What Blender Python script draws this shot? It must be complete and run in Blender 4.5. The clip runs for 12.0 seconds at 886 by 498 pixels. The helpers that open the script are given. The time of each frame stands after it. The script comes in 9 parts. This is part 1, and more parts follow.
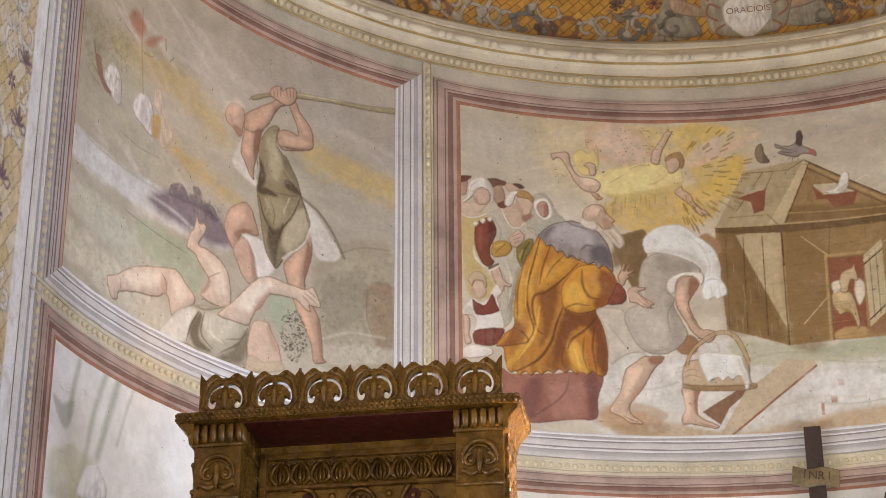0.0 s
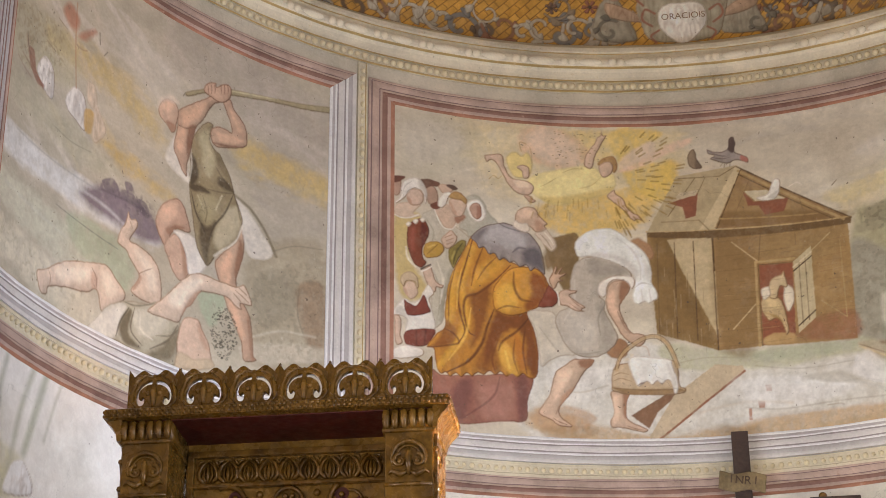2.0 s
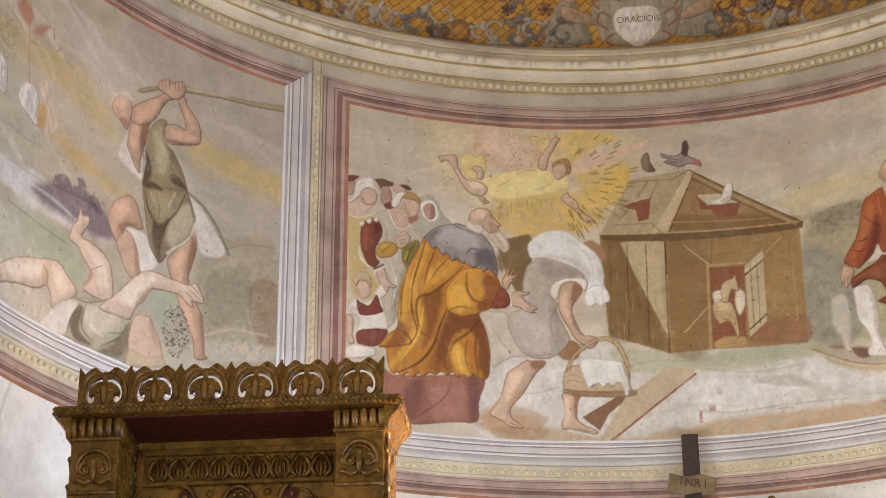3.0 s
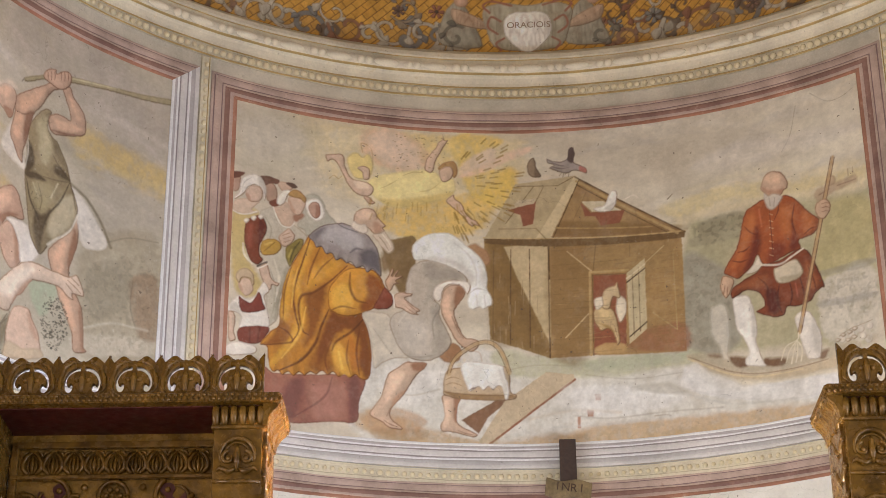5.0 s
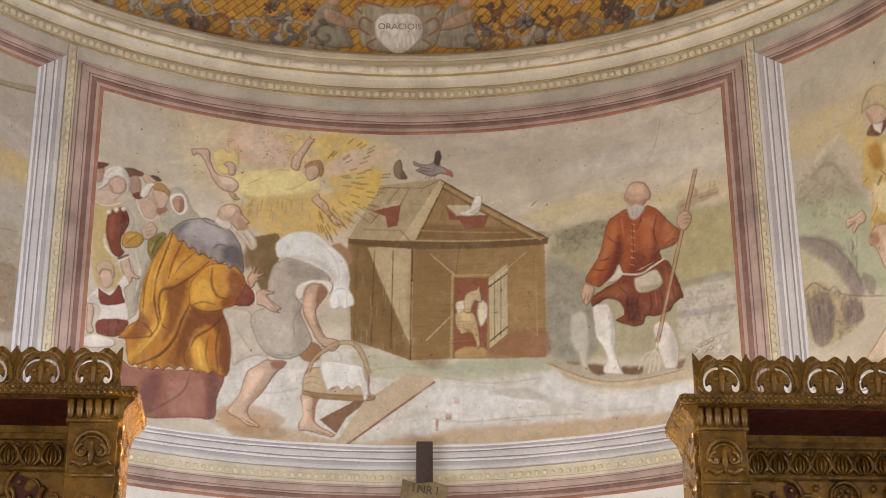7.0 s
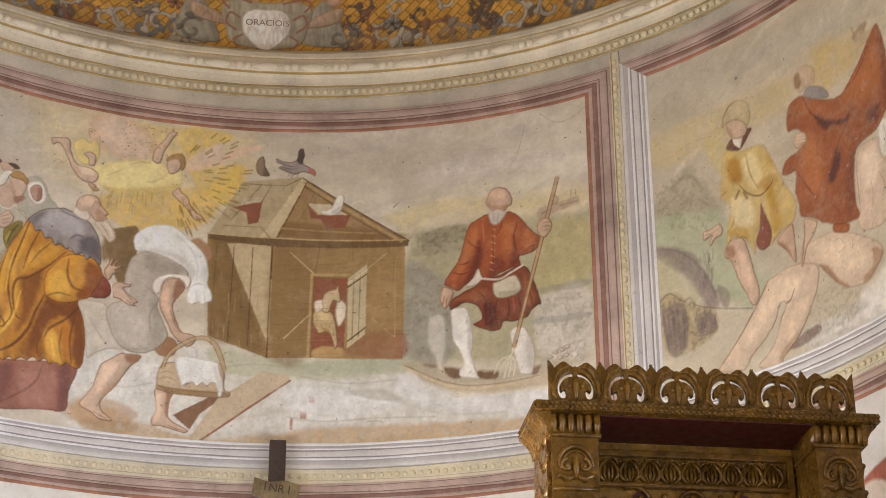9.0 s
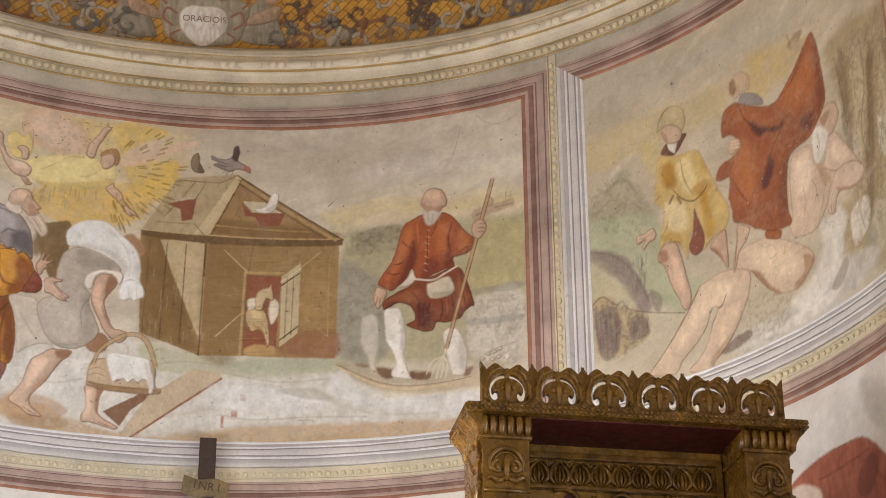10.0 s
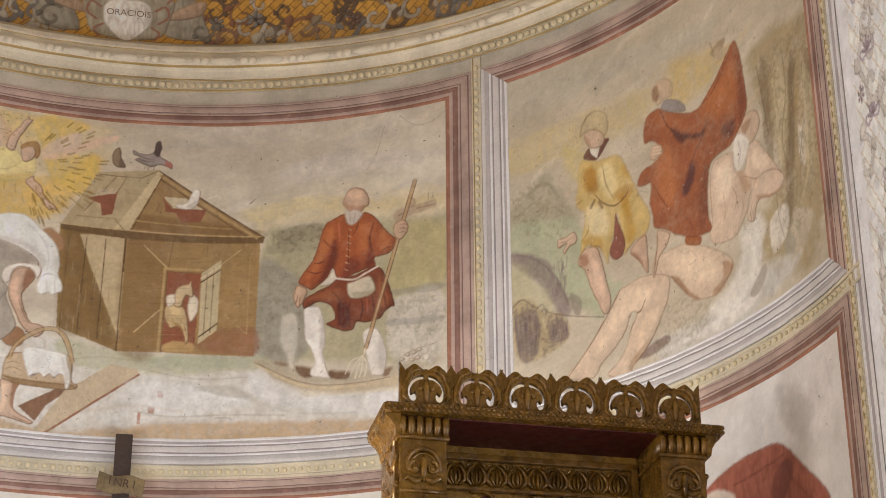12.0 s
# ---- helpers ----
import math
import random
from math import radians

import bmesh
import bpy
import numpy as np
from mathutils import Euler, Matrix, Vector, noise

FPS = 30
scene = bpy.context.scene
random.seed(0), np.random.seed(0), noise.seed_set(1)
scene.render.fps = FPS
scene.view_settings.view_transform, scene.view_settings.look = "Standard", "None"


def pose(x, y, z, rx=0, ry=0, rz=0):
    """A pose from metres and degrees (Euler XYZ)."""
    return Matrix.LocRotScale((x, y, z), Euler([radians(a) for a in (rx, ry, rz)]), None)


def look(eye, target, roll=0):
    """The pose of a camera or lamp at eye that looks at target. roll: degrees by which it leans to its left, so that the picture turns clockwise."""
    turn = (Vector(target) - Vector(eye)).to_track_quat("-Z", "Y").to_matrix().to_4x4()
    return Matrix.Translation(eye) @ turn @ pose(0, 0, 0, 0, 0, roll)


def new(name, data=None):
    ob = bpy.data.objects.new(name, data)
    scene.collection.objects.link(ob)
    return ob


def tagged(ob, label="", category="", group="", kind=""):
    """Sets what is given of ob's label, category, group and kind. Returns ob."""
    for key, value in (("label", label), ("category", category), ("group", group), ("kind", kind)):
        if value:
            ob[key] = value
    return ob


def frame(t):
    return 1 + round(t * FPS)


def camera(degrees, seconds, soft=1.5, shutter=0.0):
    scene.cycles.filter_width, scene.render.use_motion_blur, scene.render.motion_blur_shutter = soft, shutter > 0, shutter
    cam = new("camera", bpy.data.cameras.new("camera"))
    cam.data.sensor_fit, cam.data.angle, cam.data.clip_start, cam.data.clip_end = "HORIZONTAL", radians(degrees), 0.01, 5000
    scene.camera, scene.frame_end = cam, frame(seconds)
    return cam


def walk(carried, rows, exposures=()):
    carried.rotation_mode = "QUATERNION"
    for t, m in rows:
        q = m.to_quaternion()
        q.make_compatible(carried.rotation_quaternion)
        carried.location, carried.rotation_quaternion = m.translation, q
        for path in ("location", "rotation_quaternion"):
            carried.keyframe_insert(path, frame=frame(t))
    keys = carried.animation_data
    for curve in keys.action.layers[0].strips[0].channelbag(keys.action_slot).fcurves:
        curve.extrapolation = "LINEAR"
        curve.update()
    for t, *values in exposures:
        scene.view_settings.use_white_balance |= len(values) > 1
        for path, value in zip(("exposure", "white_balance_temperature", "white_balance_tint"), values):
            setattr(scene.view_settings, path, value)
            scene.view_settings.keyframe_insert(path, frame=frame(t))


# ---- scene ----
cam = camera(25.67, 12.0, soft=0.85)
EYE, TILT, LEAN = 1.6, 25.62, 0.387
# seconds and the angle by which the camera has turned to its right
PANS = [(0.0, -9.62), (0.5, -9.19), (1.0, -8.65), (1.5, -8.07), (2.0, -7.41), (2.5, -6.74), (3.0, -5.88),
        (5.0, -2.10), (5.5, -1.16), (6.0, 0.0), (6.5, 1.11), (7.0, 2.35), (9.0, 6.91), (9.5, 7.98), (10.0, 9.06),
        (10.5, 9.98), (11.0, 10.86), (11.5, 11.35), (12.0, 11.63)]
walk(cam, [(t, pose(0, 0, EYE, 0, 0, -a) @ pose(0, 0, 0, TILT) @ pose(0, 0, 0, 0, LEAN) @ pose(0, 0, 0, 90)) for t, a in PANS])

# ---- light ----
world = bpy.data.worlds.new("world")
scene.world = world
world.use_nodes = True
sky = world.node_tree.nodes.new("ShaderNodeTexSky")
sky.sky_type, sky.sun_disc, sky.sun_elevation, sky.sun_rotation = "NISHITA", False, radians(40), radians(200)
world.node_tree.links.new(sky.outputs[0], world.node_tree.nodes["Background"].inputs[0])
world.node_tree.nodes["Background"].inputs[1].default_value = 0.1


def area_lamp(name, eye, target, size, size_y, watts, colour):
    lamp = bpy.data.lights.new(name, "AREA")
    lamp.shape, lamp.size, lamp.size_y, lamp.energy, lamp.color = "RECTANGLE", size, size_y, watts, colour
    ob = new(name, lamp)
    ob.matrix_world = look(eye, target)
    return ob


# daylight through the four windows of the nave
WINDOWS = [(-1, -2.5), (-1, 4.7), (1, -2.5), (1, 4.7)]
NAVE_X, NAVE_BACK, ARCH_Y, CEIL = 6.0, -8.0, 6.55, 11.6
WIN_W, WIN_Z0, WIN_Z1 = 2.0, 1.2, 4.8
for side, y in WINDOWS:
    area_lamp("unseen_window_light", (side * (NAVE_X + 0.1), y, 3.0), (side * (NAVE_X - 1), y + 0.35, 3.3), WIN_W, WIN_Z1 - WIN_Z0,
              (280 if side < 0 else 250) if y > 0 else 180, (1.01, 0.95, 0.94) if side < 0 else (0.82, 0.94, 1.27))
# and through a large unseen entrance window, added behind the camera for front light
area_lamp("unseen_window_light", (0, NAVE_BACK - 0.1, 3.2), (0, NAVE_BACK + 1, 3.3), 3.0, 3.2, 256, (1.13, 0.95, 0.81))
# warm spots low between the two carved stalls, each turned on a stall's inner side
for x, y, z, aim, watts in ((-0.45, 7.80, 4.02, (-1.0, 7.74, 4.50), 62), (0.85, 7.86, 4.02, (1.30, 7.80, 4.48), 7)):
    lamp = bpy.data.lights.new("altar_spot", "SPOT")
    lamp.energy, lamp.color, lamp.shadow_soft_size, lamp.spot_size, lamp.spot_blend = watts, (1.0, 0.52, 0.14), 0.03, radians(62), 0.6
    new("altar_spot", lamp).matrix_world = look((x, y, z), aim)
# white uplights on the backs of the stalls, which wash the frescoes from below
for x, y, aim, watts, tint in ((-1.15, 8.02, (-0.75, 9.2, 6.2), 45, (0.89, 0.955, 1.12)), (1.55, 8.08, (0.9, 9.2, 6.2), 37, (0.98, 0.96, 0.96))):
    area_lamp("fresco_uplight", (x, y, 3.75), aim, 1.3, 0.2, watts, tint)

# ---- materials ----


def lin(c):
    """Linear colour from 0 to 255 display values."""
    return tuple((v / 255 / 12.92 if v / 255 <= 0.04045 else ((v / 255 + 0.055) / 1.055) ** 2.4) for v in c)


class Nodes:
    """A small builder of node materials."""

    def __init__(self, name):
        self.material = bpy.data.materials.new(name)
        self.material.use_nodes = True
        self.tree = self.material.node_tree
        self.bsdf = self.tree.nodes["Principled BSDF"]

    def add(self, kind, **values):
        node = self.tree.nodes.new(kind)
        for key, value in values.items():
            node.inputs[key.replace("_", " ")].default_value = value
        return node

    def link(self, a, b):
        self.tree.links.new(a, b)

    def coords(self):
        return self.add("ShaderNodeTexCoord").outputs["Object"]

    def noise(self, scale, detail=5.0, rough=0.6, vector=None):
        node = self.add("ShaderNodeTexNoise", Scale=scale, Detail=detail, Roughness=rough)
        self.link(vector or self.coords(), node.inputs["Vector"])
        return node.outputs["Fac"]

    def ramp(self, fac, stops):
        node = self.add("ShaderNodeValToRGB")
        self.link(fac, node.inputs[0])
        while len(node.color_ramp.elements) < len(stops):
            node.color_ramp.elements.new(0.5)
        for element, (at, c) in zip(node.color_ramp.elements, stops):
            element.position, element.color = at, (*c[:3], 1) if len(c) > 1 else (c[0], c[0], c[0], 1)
        return node.outputs[0]

    def mix(self, a, b, fac, mode="MIX"):
        node = self.add("ShaderNodeMix")
        node.data_type, node.blend_type = "RGBA", mode
        for value, socket in ((fac, node.inputs[0]), (a, node.inputs[6]), (b, node.inputs[7])):
            if isinstance(value, (int, float)):
                socket.default_value = value
            elif isinstance(value, tuple):
                socket.default_value = (*value[:3], 1)
            else:
                self.link(value, socket)
        return node.outputs[2]

    def bump(self, height, strength, distance):
        node = self.add("ShaderNodeBump", Strength=strength, Distance=distance)
        self.link(height, node.inputs["Height"])
        self.link(node.outputs[0], self.bsdf.inputs["Normal"])


    def cracks(self, colour, scale, width):
        """Fine cracks that come and go over the surface."""
        crack = self.add("ShaderNodeTexVoronoi", Scale=scale)
        crack.feature = "DISTANCE_TO_EDGE"
        warp = self.add("ShaderNodeTexNoise", Scale=4.0, Detail=5.0)
        self.link(self.coords(), warp.inputs["Vector"])
        moved, scaled = self.add("ShaderNodeVectorMath"), self.add("ShaderNodeVectorMath")
        moved.operation, scaled.operation = "ADD", "SCALE"
        scaled.inputs["Scale"].default_value = 0.5
        self.link(warp.outputs["Color"], scaled.inputs[0])
        self.link(self.coords(), moved.inputs[0])
        self.link(scaled.outputs[0], moved.inputs[1])
        self.link(moved.outputs[0], crack.inputs["Vector"])
        line = self.ramp(crack.outputs["Distance"], [(0.0, (0.66,)), (width, (1.0,))])
        patchy = self.ramp(self.noise(1.1, 3, 0.5), [(0.5, (0,)), (0.6, (1,))])
        return self.mix(colour, line, self.mix((0, 0, 0), patchy, 0.8), "MULTIPLY")


def plaster(name, colour, wear=0.16, rough=0.85, stain=None):
    """Lime plaster or fresco paint: a colour with soft clouds, fine grain and scuffs."""
    n = Nodes(name)
    c = lin(colour)
    dark = tuple(v * (1 - 1.6 * wear) for v in c)
    light = tuple(min(0.9, v * (1 + wear) + 0.01) for v in c)
    base = n.mix(dark, light, n.ramp(n.noise(3.5, 6, 0.65), [(0.3, (0,)), (0.7, (1,))]))
    grain = n.ramp(n.noise(70, 5, 0.75), [(0.32, (0.85,)), (0.64, (1.05,))])
    base = n.mix(base, grain, 0.75, "MULTIPLY")
    spots = n.ramp(n.noise(14, 6, 0.75), [(0.60, (0,)), (0.70, (1,))])
    base = n.mix(base, stain and lin(stain) or tuple(v * 0.62 for v in c), n.mix((0, 0, 0), (0.6, 0.6, 0.6), spots))
    base = n.mix(base, tuple(v * 0.45 for v in c), n.ramp(n.noise(38, 3, 0.6), [(0.70, (0,)), (0.73, (0.55,))]))
    base = n.mix(base, tuple(min(.9, v * 1.18 + .02) for v in c), n.ramp(n.noise(26, 7, 0.8), [(0.58, (0,)), (0.66, (0.45,))]))
    base = n.cracks(base, 1.6, 0.004)
    n.link(base, n.bsdf.inputs["Base Color"])
    n.bsdf.inputs["Roughness"].default_value = rough
    n.bump(n.noise(24, 5, 0.6), 0.16, 0.006)
    return n.material


def fresco(name):
    """Painted plaster: the colours laid on wet, mottled, scuffed and finely cracked."""
    n = Nodes(name)
    paint = n.add("ShaderNodeAttribute")
    paint.attribute_name = "paint"
    colour = n.mix(paint.outputs["Color"], n.ramp(n.noise(5.5, 6, 0.7), [(0.3, (0.80, 0.78, 0.75)), (0.72, (1.10, 1.10, 1.10))]), 0.8, "MULTIPLY")
    colour = n.mix(colour, n.ramp(n.noise(60, 4, 0.75), [(0.3, (0.91,)), (0.68, (1.04,))]), 0.7, "MULTIPLY")
    colour = n.mix(colour, n.ramp(n.noise(190, 3, 0.7), [(0.3, (0.94,)), (0.62, (1.02,))]), 0.6, "MULTIPLY")
    colour = n.mix(colour, lin((92, 78, 64)), n.ramp(n.noise(33, 2, 0.5), [(0.735, (0,)), (0.76, (0.75,))]))
    worn = n.ramp(n.noise(17, 7, 0.8), [(0.66, (0,)), (0.8, (0.28,))])
    colour = n.mix(colour, lin((196, 186, 170)), worn)
    colour = n.cracks(colour, 1.3, 0.0035)
    n.link(colour, n.bsdf.inputs["Base Color"])
    n.bsdf.inputs["Roughness"].default_value = 0.82
    n.bump(n.noise(22, 5, 0.6), 0.14, 0.006)
    return n.material


def wood(name, colour, gilt, rough=0.38, metal=0.25):
    """Dark carved wood with worn old gilding and varnish."""
    n = Nodes(name)
    worn = n.ramp(n.noise(9, 6, 0.7), [(0.35, lin(colour)), (0.62, lin(gilt))])
    grain = n.ramp(n.noise(48, 5, 0.7), [(0.3, (0.6,)), (0.65, (1.1,))])
    n.link(n.mix(worn, grain, 0.7, "MULTIPLY"), n.bsdf.inputs["Base Color"])
    n.link(n.ramp(n.noise(22, 4, 0.6), [(0.3, (rough - 0.1,)), (0.7, (rough + 0.2,))]), n.bsdf.inputs["Roughness"])
    n.bsdf.inputs["Metallic"].default_value = metal
    n.bump(n.noise(40, 5, 0.65), 0.4, 0.004)
    return n.material


PLASTER = plaster("pale_grey_plaster", (194, 184, 164))
NAVE = plaster("nave_lime_wash", (214, 205, 190), 0.06)
CREAM = plaster("cream_stucco", (208, 197, 170), 0.16, stain=(178, 150, 96))
WHITE = plaster("white_stucco", (220, 209, 184), 0.14, stain=(184, 160, 112))
OCHRE = plaster("ochre_line", (188, 160, 104), 0.2, stain=(206, 190, 150))
BEAD = plaster("cream_bead", (214, 200, 164), 0.14, 0.6, stain=(164, 134, 80))
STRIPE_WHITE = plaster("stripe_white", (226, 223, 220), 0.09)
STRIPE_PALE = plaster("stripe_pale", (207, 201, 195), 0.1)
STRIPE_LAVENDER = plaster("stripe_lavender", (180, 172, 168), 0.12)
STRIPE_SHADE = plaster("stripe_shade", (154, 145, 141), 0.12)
STRIPE_MAUVE = plaster("stripe_mauve", (182, 157, 142), 0.24, stain=(140, 106, 92))
STRIPE_PLUM = plaster("stripe_plum", (138, 103, 90), 0.26, stain=(176, 150, 132))
STRIPE_LINE = plaster("stripe_line", (130, 104, 100), 0.15)
STRIPE_RED = plaster("stripe_red", (166, 116, 92), 0.26, stain=(190, 160, 138))
FRESCO = fresco("fresco_paint")
FLOOR = plaster("stone_floor", (150, 140, 128), 0.15, 0.6)
WOOD = wood("gilded_carved_wood", (82, 56, 16), (132, 96, 36), 0.2, 0.18)
# lighter wood for the stall backs: light reaching inside, put into the colour
WOOD_LIT_BACK = wood("lit_back_wood", (108, 78, 26), (156, 118, 50), 0.22, 0.15)
WOOD_RED = wood("dark_red_soffit", (64, 11, 7), (82, 16, 10), 0.5, 0.0)
CROSS_WOOD = wood("brown_black_wood", (52, 38, 32), (66, 48, 38), 0.6, 0.0)
PLAQUE = wood("ochre_plaque", (98, 82, 54), (140, 120, 84), 0.6, 0.0)
INK = plaster("brown_ink", (74, 54, 40), 0.1)


# ---- helpers of this scene ----


def part(name, bm, material, parent=None, label=""):
    """Links a bmesh as one mesh object, under parent."""
    mesh = bpy.data.meshes.new(name)
    bmesh.ops.recalc_face_normals(bm, faces=bm.faces)
    bm.to_mesh(mesh)
    bm.free()
    for m in material if isinstance(material, (list, tuple)) else [material]:
        mesh.materials.append(m)
    ob = new(name, mesh)
    ob.parent = parent
    return tagged(ob, label)


def smooth(ob):
    ob.data.polygons.foreach_set("use_smooth", [True] * len(ob.data.polygons))
    return ob


def box(bm, x0, x1, y0, y1, z0, z1, bevel=0.0):
    made = bmesh.ops.create_cube(bm, size=1, matrix=Matrix.Translation(((x0 + x1) / 2, (y0 + y1) / 2, (z0 + z1) / 2))
                                 @ Matrix.Diagonal((x1 - x0, y1 - y0, z1 - z0, 1)))
    if bevel:
        edges = {e for v in made["verts"] for e in v.link_edges}
        bmesh.ops.bevel(bm, geom=list(edges), offset=bevel, segments=2, affect="EDGES", profile=0.5)
    return bm


def grid_mesh(name, points, material, parent=None, label="", slots=None, closed=False):
    """A sheet over rows of points (rows x columns x 3); slots: a material index for each row of faces."""
    points = np.asarray(points, float)
    h, w = points.shape[:2]
    at = np.arange(h * w).reshape(h, w)
    quads = np.stack([at[:-1, :-1], at[:-1, 1:], at[1:, 1:], at[1:, :-1]], -1).reshape(-1, 4)
    mesh = bpy.data.meshes.new(name)
    mesh.from_pydata(points.reshape(-1, 3).tolist(), [], quads.tolist())
    for m in material if isinstance(material, (list, tuple)) else [material]:
        mesh.materials.append(m)
    if slots is not None:
        mesh.polygons.foreach_set("material_index", np.repeat(slots, w - 1).astype(np.int32))
    mesh.update()
    ob = new(name, mesh)
    ob.parent = parent
    return tagged(ob, label)


# ---- the apse ----
CX, CY, R = 0.13, 7.22, 3.2  # centre and radius of the half round wall
SPRING = 7.95  # where the half dome begins


def on_wall(s, z, d=0.0):
    """The place s metres along the round wall from its middle, z high and d proud of it."""
    a = np.asarray(s) / R
    return np.stack(np.broadcast_arrays(CX + (R - d) * np.sin(a), CY + (R - d) * np.cos(a), z), -1)


END, END_EAST = R * math.pi / 2, 5.13  # the round wall runs on a little at its east end


def shell(name, s0, s1, z0, z1, thick, n=96):
    """A round wall of real thickness."""
    bm = bmesh.new()
    rows = []
    for i in range(n + 1):
        s = s0 + (s1 - s0) * i / n
        rows.append([bm.verts.new(on_wall(s, z, -t)) for z, t in ((z0, 0), (z1, 0), (z1, thick), (z0, thick))])
    for a, b in zip(rows, rows[1:]):
        for k in range(4):
            bm.faces.new((a[k], a[(k + 1) % 4], b[(k + 1) % 4], b[k]))
    bm.faces.new(rows[0]), bm.faces.new(rows[-1][::-1])
    return smooth_by_angle(part(name, bm, PLASTER))


def smooth_by_angle(ob, degrees=35):
    """Smooth shading with sharp edges kept."""
    bm = bmesh.new()
    bm.from_mesh(ob.data)
    for f in bm.faces:
        f.smooth = True
    for e in bm.edges:
        e.smooth = len(e.link_faces) == 2 and e.calc_face_angle(0) < radians(degrees)
    bm.to_mesh(ob.data)
    bm.free()
    return ob


tagged(shell("wall_apse", -END, END_EAST, 0.0, SPRING, 0.5), "half round apse wall of pale plaster", "wall", kind="structure")


def on_dome(s, v, d=0.0):
    """A place on the half dome: s along the springing, v up the curve."""
    a, b = np.asarray(s) / R, np.asarray(v) / R
    r = (R - d) * np.cos(b)
    return np.stack(np.broadcast_arrays(CX + r * np.sin(a), CY + r * np.cos(a), SPRING + (R - d) * np.sin(b)), -1)


s_, v_ = np.meshgrid(np.linspace(-END, END, 97), np.linspace(0, R * math.pi / 2, 40))
OCHRE_DOME = plaster("dome_ochre", (150, 112, 50), 0.15)
dome = smooth(grid_mesh("ceiling_dome", on_dome(s_, v_, -0.01), OCHRE_DOME))
tagged(dome, "half dome vault painted ochre", "ceiling", kind="structure")

# nave round the camera
bm = box(bmesh.new(), -NAVE_X, NAVE_X, NAVE_BACK, CY + R + 0.6, -0.2, 0.0)
tagged(part("floor", bm, FLOOR), "worn grey stone church floor", "floor", kind="structure")
bm = box(bmesh.new(), -NAVE_X - 0.4, NAVE_X + 0.4, NAVE_BACK - 0.4, ARCH_Y, CEIL, CEIL + 0.3)
tagged(part("ceiling", bm, NAVE), "plain lime-washed nave ceiling", "ceiling", kind="structure")
bm = bmesh.new()
for x0, x1, z0, z1 in ((-NAVE_X, -1.5, 0, CEIL), (1.5, NAVE_X, 0, CEIL), (-1.5, 1.5, 0, 1.6), (-1.5, 1.5, 4.8, CEIL)):
    box(bm, x0, x1, NAVE_BACK - 0.4, NAVE_BACK, z0, z1)
tagged(part("wall_south", bm, NAVE), "lime-washed nave end wall with a large added window, out of view", "wall", kind="structure")
for side, name in ((-1, "wall_west"), (1, "wall_east")):
    bm = bmesh.new()
    x0, x1 = sorted((side * NAVE_X, side * (NAVE_X + 0.4)))
    ys = sorted(y for k, y in WINDOWS if k == side)
    box(bm, x0, x1, NAVE_BACK, ARCH_Y, 0, WIN_Z0)
    box(bm, x0, x1, NAVE_BACK, ARCH_Y, WIN_Z1, CEIL)
    edges = [NAVE_BACK] + [v for y in ys for v in (y - WIN_W / 2, y + WIN_W / 2)] + [ARCH_Y]
    for y0, y1 in zip(edges[::2], edges[1::2]):
        box(bm, x0, x1, y0, y1, WIN_Z0, WIN_Z1)
    tagged(part(name, bm, NAVE), "lime-washed nave wall with two tall windows", "wall", kind="structure")

# the arch wall between nave and apse, with its lined opening
bm = bmesh.new()
box(bm, -NAVE_X - 0.4, CX - R - 0.5, ARCH_Y, CY, 0, CEIL)
box(bm, CX + R + 0.5, NAVE_X + 0.4, ARCH_Y, CY, 0, CEIL)
for i in range(32):
    ring_points = []
    for a in (math.pi * i / 32, math.pi * (i + 1) / 32):
        x, z = CX - (R + .3) * math.cos(a), SPRING + (R + .3) * math.sin(a)
        ring_points += [(x, z), (CX - (R + .5) * math.cos(a), CEIL + .1)]
    (xa, za), (xb, zb), (xc, zc), (xd, zd) = ring_points
    front, rear = [[bm.verts.new((x, y, z)) for x, z in ((xa, za), (xb, zb), (xd, zd), (xc, zc))] for y in (ARCH_Y + .02, ARCH_Y + .3)]
    bm.faces.new(front), bm.faces.new(rear[::-1])
tagged(part("wall_north", bm, NAVE), "plain wall beside the apse arch", "wall", kind="structure")
REVEAL = plaster("reveal_cream", (206, 190, 150), 0.1)
for side, name in ((-1, "pier_west"), (1, "pier_east")):
    x0, x1 = sorted((CX + side * (R - .001), CX + side * (R + 0.5)))
    bm = box(bmesh.new(), x0, x1, ARCH_Y, CY - 0.002 if side < 0 else CY - .105, 0, SPRING)
    tagged(part(name, bm, REVEAL), "arch pier painted with yellow lattice and scrollwork", "pier", kind="structure")
bm = bmesh.new()
N = 48
rings = []
for i in range(N + 1):
    a = math.pi * i / N
    rings.append([bm.verts.new((CX - r * math.cos(a), y, SPRING + r * math.sin(a))) for r, y in
                  ((R, ARCH_Y), (R, CY - 0.002), (R + 0.5, CY - 0.002), (R + 0.5, ARCH_Y))])
for a, b in zip(rings, rings[1:]):
    for k in range(4):
        bm.faces.new((a[k], a[(k + 1) % 4], b[(k + 1) % 4], b[k]))
tagged(smooth_by_angle(part("wall_arch", bm, REVEAL)), "round arch between nave and apse", "arch", kind="structure")

